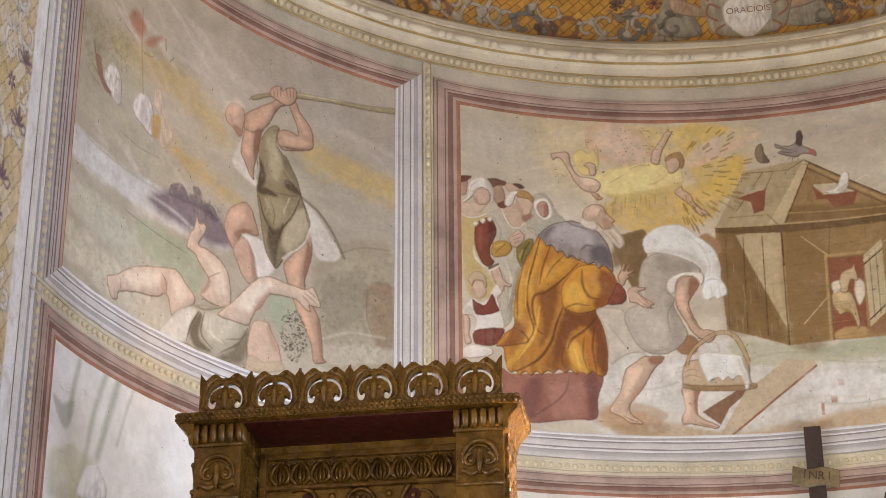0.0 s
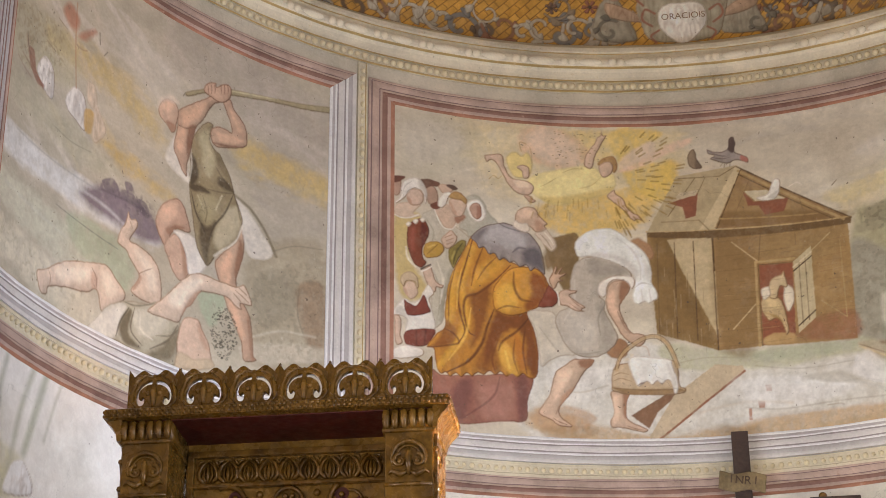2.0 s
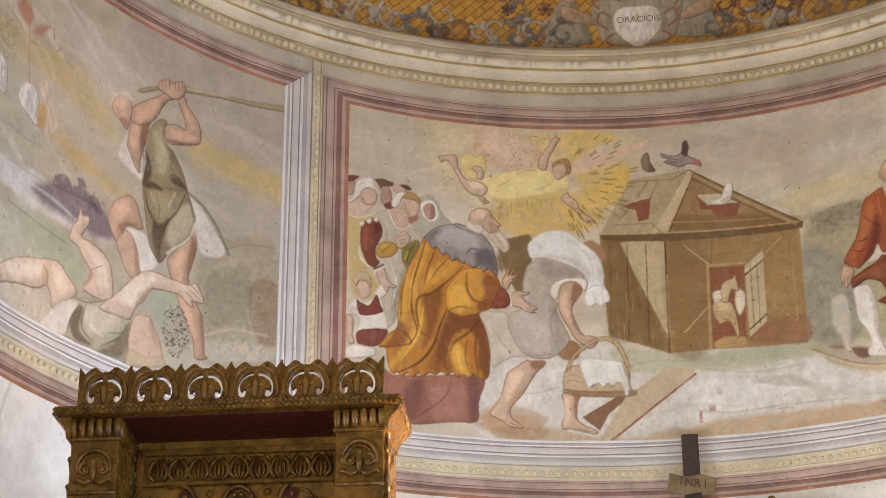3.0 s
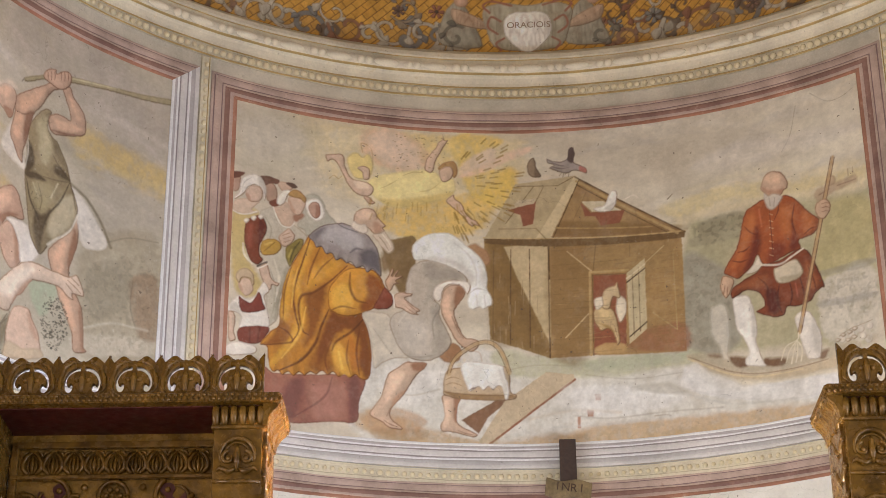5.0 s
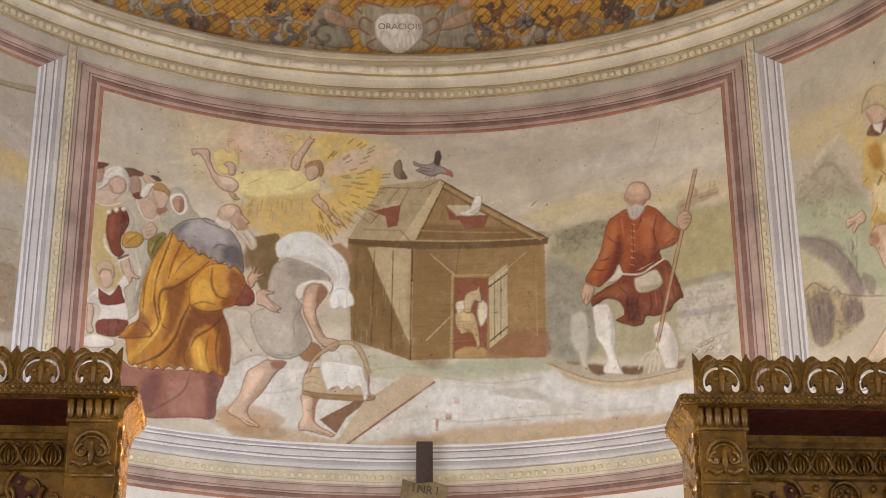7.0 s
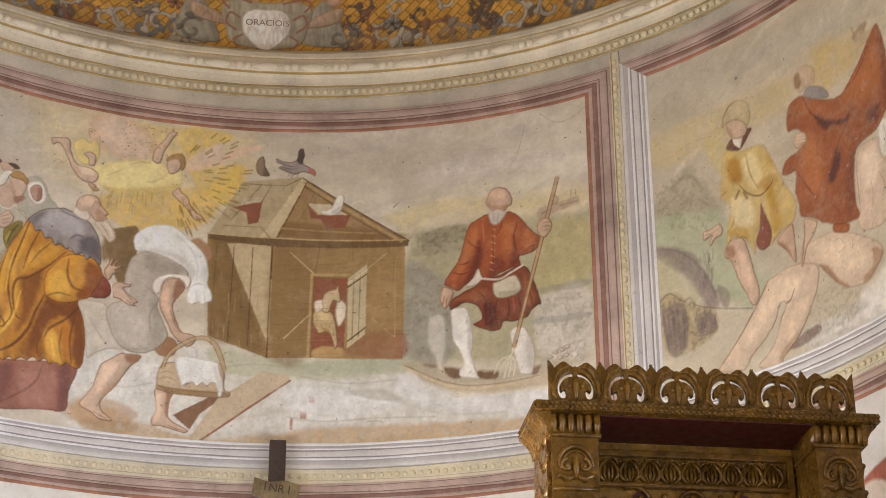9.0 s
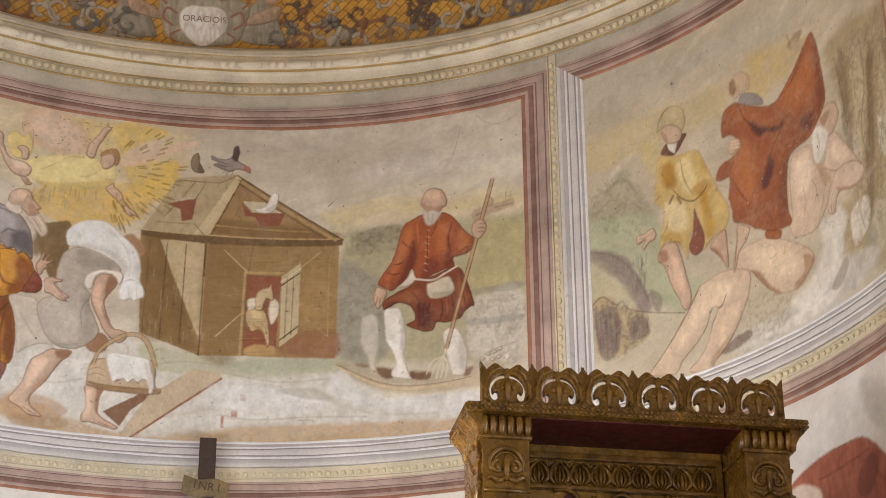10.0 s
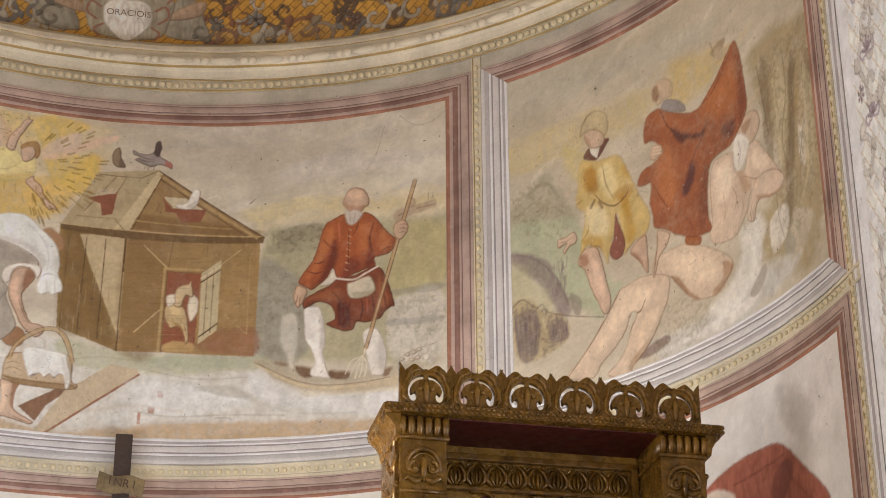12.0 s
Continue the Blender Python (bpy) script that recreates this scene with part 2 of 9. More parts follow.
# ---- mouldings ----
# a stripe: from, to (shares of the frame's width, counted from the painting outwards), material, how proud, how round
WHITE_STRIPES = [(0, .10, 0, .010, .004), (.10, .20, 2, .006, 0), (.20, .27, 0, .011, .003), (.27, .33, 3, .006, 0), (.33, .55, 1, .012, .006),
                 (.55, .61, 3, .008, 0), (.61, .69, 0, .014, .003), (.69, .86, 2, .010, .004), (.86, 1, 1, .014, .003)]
RED_STRIPES = [(0, .15, 7, .006, .004), (.15, .28, 4, .010, .002), (.28, .48, 5, .012, .006), (.48, .56, 4, .014, .003), (.56, .60, 6, .010, 0),
               (.60, .86, 4, .016, .006), (.86, .90, 6, .012, 0), (.90, 1, 4, .012, .002)]
PLUM_STRIPES = [(0, .07, 7, .006, .004), (.07, .20, 4, .010, .002), (.20, .28, 5, .008, 0), (.28, .46, 2, .012, .006), (.46, .54, 5, .010, .003),
                (.54, .64, 2, .014, .003), (.64, .70, 5, .010, 0), (.70, .84, 2, .016, .005), (.84, .90, 6, .012, 0), (.90, 1, 2, .012, .002)]
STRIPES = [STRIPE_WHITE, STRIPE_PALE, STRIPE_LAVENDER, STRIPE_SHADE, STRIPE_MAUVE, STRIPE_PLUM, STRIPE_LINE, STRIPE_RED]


def profile(stripes):
    """Rows of (share, proud, slot of the face that follows)."""
    rows = [(0.0, 0.0, stripes[0][2])]
    for a, b, slot, proud, bulge in stripes:
        for k in range(5):
            u = k / 4
            rows.append((a + (b - a) * u, .55 * (proud + bulge * 4 * u * (1 - u)), slot))
    rows.append((1.0, 0.0, stripes[-1][2]))
    return rows


def moulding(name, side, s0, s1, z0, z1, wide, high, stripes, parent, mitre=(True, True)):
    """One side of a striped frame round the painting s0..s1, z0..z1."""
    rows, slots = [], []
    prof = profile(stripes)
    n = 70 if side in ("top", "bottom") else 30
    u = np.linspace(0, 1, n)
    for share, proud, slot in prof:
        ds, dz = share * wide, share * high
        if side in ("top", "bottom"):
            a, b = s0 - ds * mitre[0], s1 + ds * mitre[1]
            s, z = a + (b - a) * u, np.full(n, z1 + dz if side == "top" else z0 - dz)
        else:
            a, b = z0 - dz * mitre[0], z1 + dz * mitre[1]
            z, s = a + (b - a) * u, np.full(n, s0 - ds if side == "left" else s1 + ds)
        wobble = 0.0012 * np.sin(u * 37 + share * 9) + 0.0009 * np.sin(u * 91 + share * 23)
        rows.append(on_wall(s, z + wobble * (side in ("top", "bottom")), proud + 0.004))
    for (a, _, k), (b, _, k2) in zip(prof, prof[1:]):
        slots.append(k2 if a == b else k)
    return grid_mesh(name, rows, STRIPES, parent, slots=np.array(slots))


WIDE, HIGH = 0.172, 0.147
PANELS = {"west": (-4.655, -2.225), "mid": (-1.80, 2.045), "east": (2.455, 4.805)}
TOP_Z, BOT_Z, LOW_TOP, LOW_BOT = 7.368, 5.362, 5.0, 3.4
SIDES = {"west": {"left": PLUM_STRIPES, "right": WHITE_STRIPES}, "mid": {"left": RED_STRIPES, "right": RED_STRIPES},
         "east": {"left": WHITE_STRIPES, "right": RED_STRIPES}}
for key, (s0, s1) in PANELS.items():
    frame_of = new("fresco_frame")
    tagged(frame_of, "striped stucco frame, plum red above and white below", "picture frame", "frames round the frescoes", "structure")
    moulding("moulding", "top", s0, s1, BOT_Z, TOP_Z, WIDE, HIGH, RED_STRIPES, frame_of)
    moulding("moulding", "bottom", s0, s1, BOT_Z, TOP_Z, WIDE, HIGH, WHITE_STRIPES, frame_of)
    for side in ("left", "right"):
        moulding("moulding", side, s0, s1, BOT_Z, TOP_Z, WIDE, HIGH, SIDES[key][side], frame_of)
    low = new("fresco_frame")
    tagged(low, "striped plum red stucco frame of the lower panel", "picture frame", "frames round the frescoes", "structure")
    moulding("moulding", "top", s0, s1, LOW_BOT, LOW_TOP, WIDE, 0.125, RED_STRIPES, low)
    for side in ("left", "right"):
        moulding("moulding", side, s0, s1, LOW_BOT, LOW_TOP, WIDE, 0.125, RED_STRIPES, low, (False, True))


def ring(name, rows, materials, slots, parent=None, s0=-END + 0.01, s1=END_EAST - 0.01, n=160):
    """A moulding run round the wall: rows of (proud, apparent height); heights are set down a little by how far they stand out."""
    s = np.linspace(s0, s1, n)
    sheet = [on_wall(s, z - 0.59 * d + 0.0015 * np.sin(s * 5.1 + z * 40) + 0.001 * np.sin(s * 17), d) for d, z in rows]
    return grid_mesh(name, sheet, materials, parent, slots=np.array(slots))


cornice = tagged(new("cornice"), "cream stucco cornice with bead and reel, springing line", "cornice", kind="structure")
CORNICE = [(0, 7.950, 0), (.056, 7.932, 0), (.060, 7.905, 0), (.052, 7.898, 0), (.044, 7.893, 1), (.032, 7.886, 0), (.030, 7.874, 2), (.034, 7.866, 2), (.046, 7.852, 2), (.050, 7.832, 2), (.046, 7.812, 2),
           (.036, 7.800, 1), (.030, 7.794, 1), (.030, 7.782, 0), (.026, 7.778, 2), (.018, 7.755, 2), (.014, 7.720, 2), (.014, 7.700, 1), (.020, 7.697, 1), (.020, 7.689, 0), (.008, 7.684, 0),
           (.008, 7.628, 1), (.018, 7.625, 1), (.018, 7.615, 0), (.004, 7.610, 0)]
moulded = ring("cornice_profile", [(d, z) for d, z, _ in CORNICE], [CREAM, OCHRE, WHITE], [k for _, _, k in CORNICE[:-1]], cornice)
string = tagged(new("string_course"), "flat cream band with a row of beads", "string course", kind="structure")
ring("band", [(.004, 5.214), (.014, 5.212), (.014, 5.196), (.006, 5.193), (.006, 5.148), (.014, 5.145), (.014, 5.130), (.004, 5.127)],
     [CREAM, BEAD, STRIPE_PALE], [2, 0, 0, 0, 0, 0, 2], string)


def bead_mesh(name, a, b, c, material, seg=10, rings_=6):
    bm = bmesh.new()
    bmesh.ops.create_uvsphere(bm, u_segments=seg, v_segments=rings_, radius=1, matrix=Matrix.Diagonal((a, b, c, 1)))
    mesh = bpy.data.meshes.new(name)
    bm.to_mesh(mesh)
    bm.free()
    mesh.materials.append(material)
    mesh.polygons.foreach_set("use_smooth", [True] * len(mesh.polygons))
    return mesh


def set_bead(mesh, s, z, d, parent, scale=1.0):
    ob = new("bead", mesh)
    p = on_wall(s, z, d)
    ob.matrix_world = Matrix.Translation(p.tolist()) @ Matrix.Rotation(-s / R, 4, "Z") @ Matrix.Scale(scale, 4)
    ob.parent = parent
    return ob


rng = random.Random(4)
PEARL = bead_mesh("pearl", .021, .017, .021, BEAD)
PEARL_UP = bead_mesh("pearl_up", .018, .012, .024, BEAD)
KNOB = bead_mesh("knob", .027, .024, .026, WHITE)
REEL = bead_mesh("reel", .080, .024, .026, WHITE, 12, 8)
s = -END + 0.05
while s < END - 0.05:
    set_bead(PEARL, s, 7.648, .016, cornice, rng.uniform(.82, 1.08))
    s += 0.0475 + rng.uniform(-.003, .003)
s = -4.80
while s < 4.95:
    set_bead(PEARL, s, 5.166, .010, string, rng.uniform(.58, .80))
    s += 0.046 + rng.uniform(-.002, .002)
s = -END + 0.1
while s < END - 0.1:
    for ds, mesh in ((0, KNOB), (.052, KNOB), (.165, REEL)):
        if s + ds < END - 0.1:
            set_bead(mesh, s + ds, 7.805, .046, cornice, rng.uniform(.9, 1.08))
    s += 0.300 + rng.uniform(-.008, .008)
for s, z0, z1, name in ((-4.872, 3.5, 7.60, "w"), (-2.012, 5.20, 7.60, "m"), (2.25, 5.20, 7.60, "m"), (5.012, 3.5, 7.60, "e")):
    strip = tagged(new("bead_strip"), "upright cream strip with a row of beads", "moulding", "upright bead strips", "structure")
    u = np.linspace(z0, z1, 24)
    rows = [(-.032, .004), (-.030, .014), (-.022, .014), (-.019, .007), (.019, .007), (.022, .014), (.030, .014), (.032, .004)]
    grid_mesh("strip", [on_wall(np.full(24, s + a), u, d) for a, d in rows], [STRIPE_LAVENDER, STRIPE_PALE] if name == "w" else [CREAM, OCHRE], strip, slots=np.array([0, 0, 1, 0, 1, 0, 0]))
    z = z0 + 0.03
    while z < z1 - 0.02:
        set_bead(PEARL_UP, s + rng.uniform(-.002, .002), z, .012, strip, rng.uniform(.7, .95))
        z += 0.056 + rng.uniform(-.003, .003)
# outer edge strips of the apse wall
EDGES = {"trim_west": [(-4.905, .004), (-4.91, .012), (-4.93, .012), (-4.933, .006), (-4.985, .008), (-4.99, .02), (-5.02, .02), (-5.024, .004)],
         "trim_east": [(5.045, .004), (5.048, .012), (5.060, .012), (5.063, .006), (5.105, .006), (5.107, .012), (5.126, .012), (5.128, .004)]}
for name, rows in EDGES.items():
    u = np.linspace(0.0, SPRING - 0.05, 40)
    t = grid_mesh(name, [on_wall(np.full(40, v), u, d) for v, d in rows], [STRIPE_WHITE, STRIPE_LAVENDER], slots=np.array([0, 0, 0, 1, 0, 0, 0]))
    tagged(t, "white and lavender edge strip of the apse", "trim", kind="structure")

# ---- carved wooden canopies ----


def curve_plate(name, loops, depth, bevel, material, parent, m, label=""):
    """A pierced plate: the first loop is its outline, the others are holes."""
    data = bpy.data.curves.new(name, "CURVE")
    data.dimensions, data.fill_mode, data.extrude, data.bevel_depth, data.bevel_resolution = "2D", "BOTH", depth, bevel, 1
    for loop in loops:
        spline = data.splines.new("POLY")
        spline.points.add(len(loop) - 1)
        for p, (x, y) in zip(spline.points, loop):
            p.co = (x, y, 0, 1)
        spline.use_cyclic_u = True
    temp = bpy.data.objects.new(name, data)
    mesh = bpy.data.meshes.new_from_object(temp)
    bpy.data.objects.remove(temp)
    bpy.data.curves.remove(data)
    mesh.name = name
    mesh.materials.clear()
    mesh.materials.append(material)
    ob = new(name, mesh)
    ob.parent = parent
    ob.matrix_basis = m
    return tagged(ob, label)


def rounded(points, n=5):
    """A closed smooth line through the points."""
    p = np.array(points, float)
    out = []
    for i in range(len(p)):
        a, b, c, d = p[i - 1], p[i], p[(i + 1) % len(p)], p[(i + 2) % len(p)]
        for k in range(n):
            t = k / n
            out.append(0.5 * ((2 * b) + (c - a) * t + (2 * a - 5 * b + 4 * c - d) * t * t + (3 * b - a - 3 * c + d) * t ** 3))
    return np.array(out)


def tube(bm, points, radius, seg=6, flat=1.0):
    """A rounded ridge along points; the radius may change along it."""
    pts = [Vector(p) for p in points]
    radii = radius if isinstance(radius, (list, tuple)) else [radius] * len(pts)
    prev = None
    for i, p in enumerate(pts):
        way = (pts[min(i + 1, len(pts) - 1)] - pts[max(i - 1, 0)]).normalized()
        out = Vector((0, -1, 0))
        side = way.cross(out).normalized() if abs(way.dot(out)) < 0.95 else Vector((1, 0, 0))
        up = side.cross(way).normalized()
        row = [bm.verts.new(p + radii[i] * (math.cos(2 * math.pi * k / seg) * side + flat * math.sin(2 * math.pi * k / seg) * up)) for k in range(seg)]
        if prev:
            for k in range(seg):
                bm.faces.new((prev[k], prev[(k + 1) % seg], row[(k + 1) % seg], row[k]))
        else:
            bm.faces.new(row)
        prev = row
    bm.faces.new(prev)


def knob(bm, x, y, z, r, flat=0.7):
    bmesh.ops.create_uvsphere(bm, u_segments=8, v_segments=6, radius=1, matrix=Matrix.Translation((x, y, z)) @ Matrix.Diagonal((r, r * flat, r, 1)))


def arc(cx, cz, r, a0, a1, n=12, y=0.0, shrink=1.0):
    out = []
    for i in range(n + 1):
        a = radians(a0 + (a1 - a0) * i / n)
        q = r * (1 + (shrink - 1) * i / n)
        out.append((cx + q * math.cos(a), y, cz + q * math.sin(a)))
    return out


def cresting_unit(width, height):
    """Outline and the two curled holes of one piece of the pierced cresting, in its own plane."""
    w, h = width / 2, height
    outline = [(-w, 0), (w, 0)]
    for i in range(48, -1, -1):
        u = abs(i - 24) / 24
        rise = .80 + .13 * math.exp(-((u - .44) / .24) ** 2) + .125 * max(0, 1 - (1 - u) / .17) - .03 * math.exp(-((u - .80) / .07) ** 2) + .03 * math.exp(-(u / .05) ** 2)
        outline.append((w * (i - 24) / 24, h * rise))
    half = [(.07, .72), (.34, .70), (.60, .58), (.735, .40), (.72, .23), (.60, .12), (.43, .115), (.335, .21), (.36, .31), (.47, .34), (.55, .30), (.57, .40), (.46, .515), (.26, .585), (.07, .61)]
    right = rounded([(w * x, h * y) for x, y in half], 4)
    left = np.array([(-x, y) for x, y in right[::-1]])
    return [outline, right.tolist(), left.tolist()]


def canopy(width, crest, tall, m, label):
    """The top of a carved stall: pierced cresting, beaded cornice, fluted capitals, carved pilasters and a carved back."""
    thing = new("carved_stall")
    thing.matrix_world = m
    tagged(thing, label, "choir stall", "carved stalls")
    w, c = width / 2, crest / 2
    base = 0.052
    # pierced cresting in six pieces
    unit = crest / 6
    for i in range(6):
        x = -c + unit * (i + .5)
        plate = curve_plate("cresting", cresting_unit(unit * 1.004, tall), 0.011, 0.004, WOOD, thing, pose(x, 0.085, base, 90, 0, 0), "pierced scroll cresting")
        bm = bmesh.new()
        for k in (-1, 1):
            ridge = [(k * unit / 2 * a, tall * b, 0.013 + q) for a, b, q in
                     ((.06, .80, 0), (.36, .83, .004), (.68, .70, .006), (.865, .44, .006), (.85, .20, .005), (.66, .055, .003), (.42, .05, .001))]
            tube(bm, ridge, [.005, .009, .011, .011, .010, .008, .005])
            for a, b, r in ((.22, .40, .013), (.96, .08, .009)):
                bmesh.ops.create_uvsphere(bm, u_segments=8, v_segments=6, radius=r, matrix=Matrix.Translation((k * unit / 2 * a, tall * b, .012)))
        tube(bm, [(0, tall * .02, .012), (0, tall * .2, .017), (0, tall * .42, .019), (0, tall * .56, .014), (0, tall * .62, .010)], [.006, .011, .016, .010, .003])
        smooth(part("relief", bm, WOOD, plate))
    # cornice: a sloped board round three sides with two rows of beads
    bm = bmesh.new()
    prof = [(0.0, 0.0), (0.0, 0.038), (0.012, 0.044), (0.055, 0.058), (0.40, 0.058), (0.40, 0.0)]
    rings_ = []
    for inset, z in prof[:4]:
        rings_.append([bm.verts.new(p) for p in ((-w + inset, 0.42, z), (-w + inset, inset, z), (w - inset, inset, z), (w - inset, 0.42, z))])
    for a, b in zip(rings_, rings_[1:]):
        for k in range(3):
            bm.faces.new((a[k], a[k + 1], b[k + 1], b[k]))
    bm.faces.new(rings_[-1])
    bm.faces.new((rings_[0][0], rings_[1][0], rings_[2][0], rings_[3][0], rings_[3][3], rings_[2][3], rings_[1][3], rings_[0][3]))
    inner = [bm.verts.new(p) for p in ((-w + .06, 0.42, -.002), (-w + .06, .05, -.002), (w - .06, .05, -.002), (w - .06, 0.42, -.002))]
    for k in range(3):
        bm.faces.new((rings_[0][k], rings_[0][k + 1], inner[k + 1], inner[k]))
    board = part("cornice", bm, WOOD, thing)
    bm = bmesh.new()
    step = 0.0235
    n = int(width / step)
    for row, (z, off) in enumerate(((0.010, 0), (0.029, .5))):
        for i in range(n):
            x = -w + (i + .5 + off * .5) * width / n
            bmesh.ops.create_icosphere(bm, subdivisions=1, radius=.0098, matrix=Matrix.Translation((x, -0.002, z)))
        for k in (-1, 1):
            for i in range(17):
                bmesh.ops.create_icosphere(bm, subdivisions=1, radius=.0098, matrix=Matrix.Translation((k * (w + .002), .012 + i * step, z)))
    tagged(smooth(part("beading", bm, WOOD, board)), kind="stuff")
    bm = box(bmesh.new(), -w + .06, w - .06, .05, .40, -.006, -.002)
    part("soffit", bm, WOOD_RED, board, "dark red soffit under the cornice")
    # pilasters with fluted capitals
    for k in (-1, 1):
        x0, x1 = sorted((k * (w - .060), k * (w - .285)))
        xm = (x0 + x1) / 2
        bm = box(bmesh.new(), x0 + .012, x1 - .012, .06, .40, -H_STALL, -.10, .004)
        shaft = part("pilaster", bm, WOOD, thing)
        bm = box(bmesh.new(), x0, x1, .045, .40, -.103, -.086, .005)
        box(bm, x0 + .004, x1 - .004, .050, .40, -.09, -.003)
        for i in range(6):
            x = x0 + (i + .5) * (x1 - x0) / 6
            tube(bm, [(x, .052, -.006), (x, .040, -.02), (x, .038, -.05), (x, .046, -.075), (x, .054, -.086)], [.012, .0155, .016, .014, .009], 8)
        smooth(part("capital", bm, WOOD, shaft, "fluted capital"))
        bm = bmesh.new()
        for z in (-.215, -.50, -.785):
            tube(bm, arc(xm, z, .072, -25, 205, 14, .056), [.006 + .006 * math.sin(math.pi * i / 14) for i in range(15)])
            tube(bm, arc(xm, z, .052, 10, 170, 12, .056), .005)
            for j in (-1, 1):
                tube(bm, arc(xm + j * .036, z - .012, .030, 90, 90 - j * 330, 14, .055, .35), [.010 - .004 * i / 14 for i in range(15)])
                knob(bm, xm + j * .036, .052, z - .016, .012)
                tube(bm, [(xm + j * .008, .056, z - .06), (xm + j * .035, .050, z - .075), (xm + j * .07, .054, z - .055), (xm + j * .085, .058, z - .07)], [.010, .014, .011, .004])
            tube(bm, [(xm, .056, z - .075), (xm, .046, z - .03), (xm, .050, z + .02), (xm, .056, z + .045)], [.006, .014, .012, .003])
            tube(bm, [(x0 + .014, .056, z - .115), (x1 - .014, .056, z - .115)], .009)
        smooth(part("carving", bm, WOOD, shaft, "carved scrolls and lunette"))
    # carved back between the pilasters
    xa = w - .285
    bm = bmesh.new()
    box(bm, -xa - .01, xa + .01, .365, .40, -H_STALL, -.003)
    back = part("back_panel", bm, WOOD_LIT_BACK, thing)
    bm = bmesh.new()
    box(bm, -xa, xa, .335, .365, -.075, -.045, .005)
    box(bm, -xa, xa, .330, .365, -.215, -.195, .006)
    box(bm, -xa, -xa + .03, .335, .365, -.6, -.045, .005)
    box(bm, xa - .03, xa, .335, .365, -.6, -.045, .005)
    part("rail", bm, WOOD, back)
    bm = bmesh.new()
    count = 9
    for i in range(count):
        r = (2 * xa - .09) / count / 2
        x = -xa + .045 + (2 * i + 1) * r
        for k in (-1, 1):
            tube(bm, [(x + k * r * a, .352 - .004 * b, -.190 + .100 * b) for a, b in ((.35, 0), (.85, .25), (.92, .5), (.62, .8), (.05, 1.0))], [.007, .010, .010, .008, .004])
            tube(bm, [(x + k * r * a, .354, -.188 + .100 * b) for a, b in ((.12, 0), (.42, .3), (.38, .6), (.1, .8))], [.005, .007, .006, .003])
            tube(bm, [(x + k * r, .354, -.110), (x + k * r * .8, .350, -.092), (x + k * r * .35, .354, -.084)], [.004, .007, .004])
        tube(bm, [(x, .352, -.188), (x, .346, -.15), (x, .352, -.098)], [.006, .009, .003])
    smooth(part("leaf_frieze", bm, WOOD, back, "row of carved leaves"))
    bm = bmesh.new()
    tube(bm, arc(0, -.285, .062, 0, 360, 24, .350), .010)
    for a in range(0, 360, 60):
        knob(bm, .030 * math.cos(radians(a)), .352, -.285 + .030 * math.sin(radians(a)), .013)
    knob(bm, 0, .346, -.285, .012)
    for k in (-1, 1):
        knob(bm, k * .125, .348, -.250, .016)
        tube(bm, arc(k * .262, -.292, .088, 120, 120 + k * 330, 26, .350, .55), [.014 - .008 * i / 26 for i in range(27)])
        tube(bm, arc(k * .170, -.330, .050, 60, 60 - k * 330, 20, .352, .3), [.013 - .006 * i / 20 for i in range(21)])
        tube(bm, arc(k * .370, -.330, .055, 120, 120 + k * 330, 20, .352, .3), [.013 - .006 * i / 20 for i in range(21)])
        tube(bm, [(k * .07, .354, -.37), (k * .13, .346, -.40), (k * .22, .350, -.41), (k * .33, .354, -.39)], [.006, .016, .014, .004])
        knob(bm, k * .278, .350, -.330, .014)
        knob(bm, k * .232, .350, -.262, .013)
    smooth(part("tracery", bm, WOOD, back, "carved scroll tracery with rosette"))
    # dark plates on the back, standing in for shade in the tracery's pierced holes
    for k in (-1, 1):
        comma = rounded([(k * x, z) for x, z in ((.19, -.245), (.235, -.228), (.262, -.250), (.252, -.285), (.275, -.300), (.300, -.275), (.318, -.262), (.326, -.300), (.300, -.335),
                                                 (.262, -.330), (.240, -.350), (.215, -.340), (.228, -.300), (.205, -.272))][::k], 4)
        curve_plate("hole_shade", [comma.tolist()], .002, 0, WOOD_RED, back, pose(0, .361, 0, 90, 0, 0), "dark plate standing in for a pierced, shaded hole")
    # side walls with a curled bracket along the front edge
    for k in (-1, 1):
        x0, x1 = sorted((k * (w - .058), k * (w - .078)))
        bm = box(bmesh.new(), x0, x1, .10, .40, -H_STALL, -.003)
        side = part("side_panel", bm, WOOD, thing)
        bm = bmesh.new()
        cove = [(w - .004, -.001), (w - .008, -.014), (w - .030, -.034), (w - .046, -.062), (w - .052, -.095), (w - .070, -.095), (w - .070, -.001)]
        ends = [[bm.verts.new((k * x, y, z)) for x, z in cove] for y in (.03, .40)]
        for i in range(len(cove)):
            j = (i + 1) % len(cove)
            bm.faces.new((ends[0][i], ends[0][j], ends[1][j], ends[1][i]))
        bm.faces.new(ends[0]), bm.faces.new(ends[1])
        part("cove", bm, WOOD, side)
        bm = bmesh.new()
        for z in (-.06, -.17, -.29, -.41, -.53):
            tube(bm, [(k * (w - .064), .09 + .30 * t, z - .05 * math.sin(t * 6.28)) for t in (0, .15, .3, .45, .6, .75, .9)], [.012, .018, .014, .018, .012, .016, .008])
            knob(bm, k * (w - .062), .085, z, .013, 1.0)
        smooth(part("side_carving", bm, WOOD, side))
    return thing


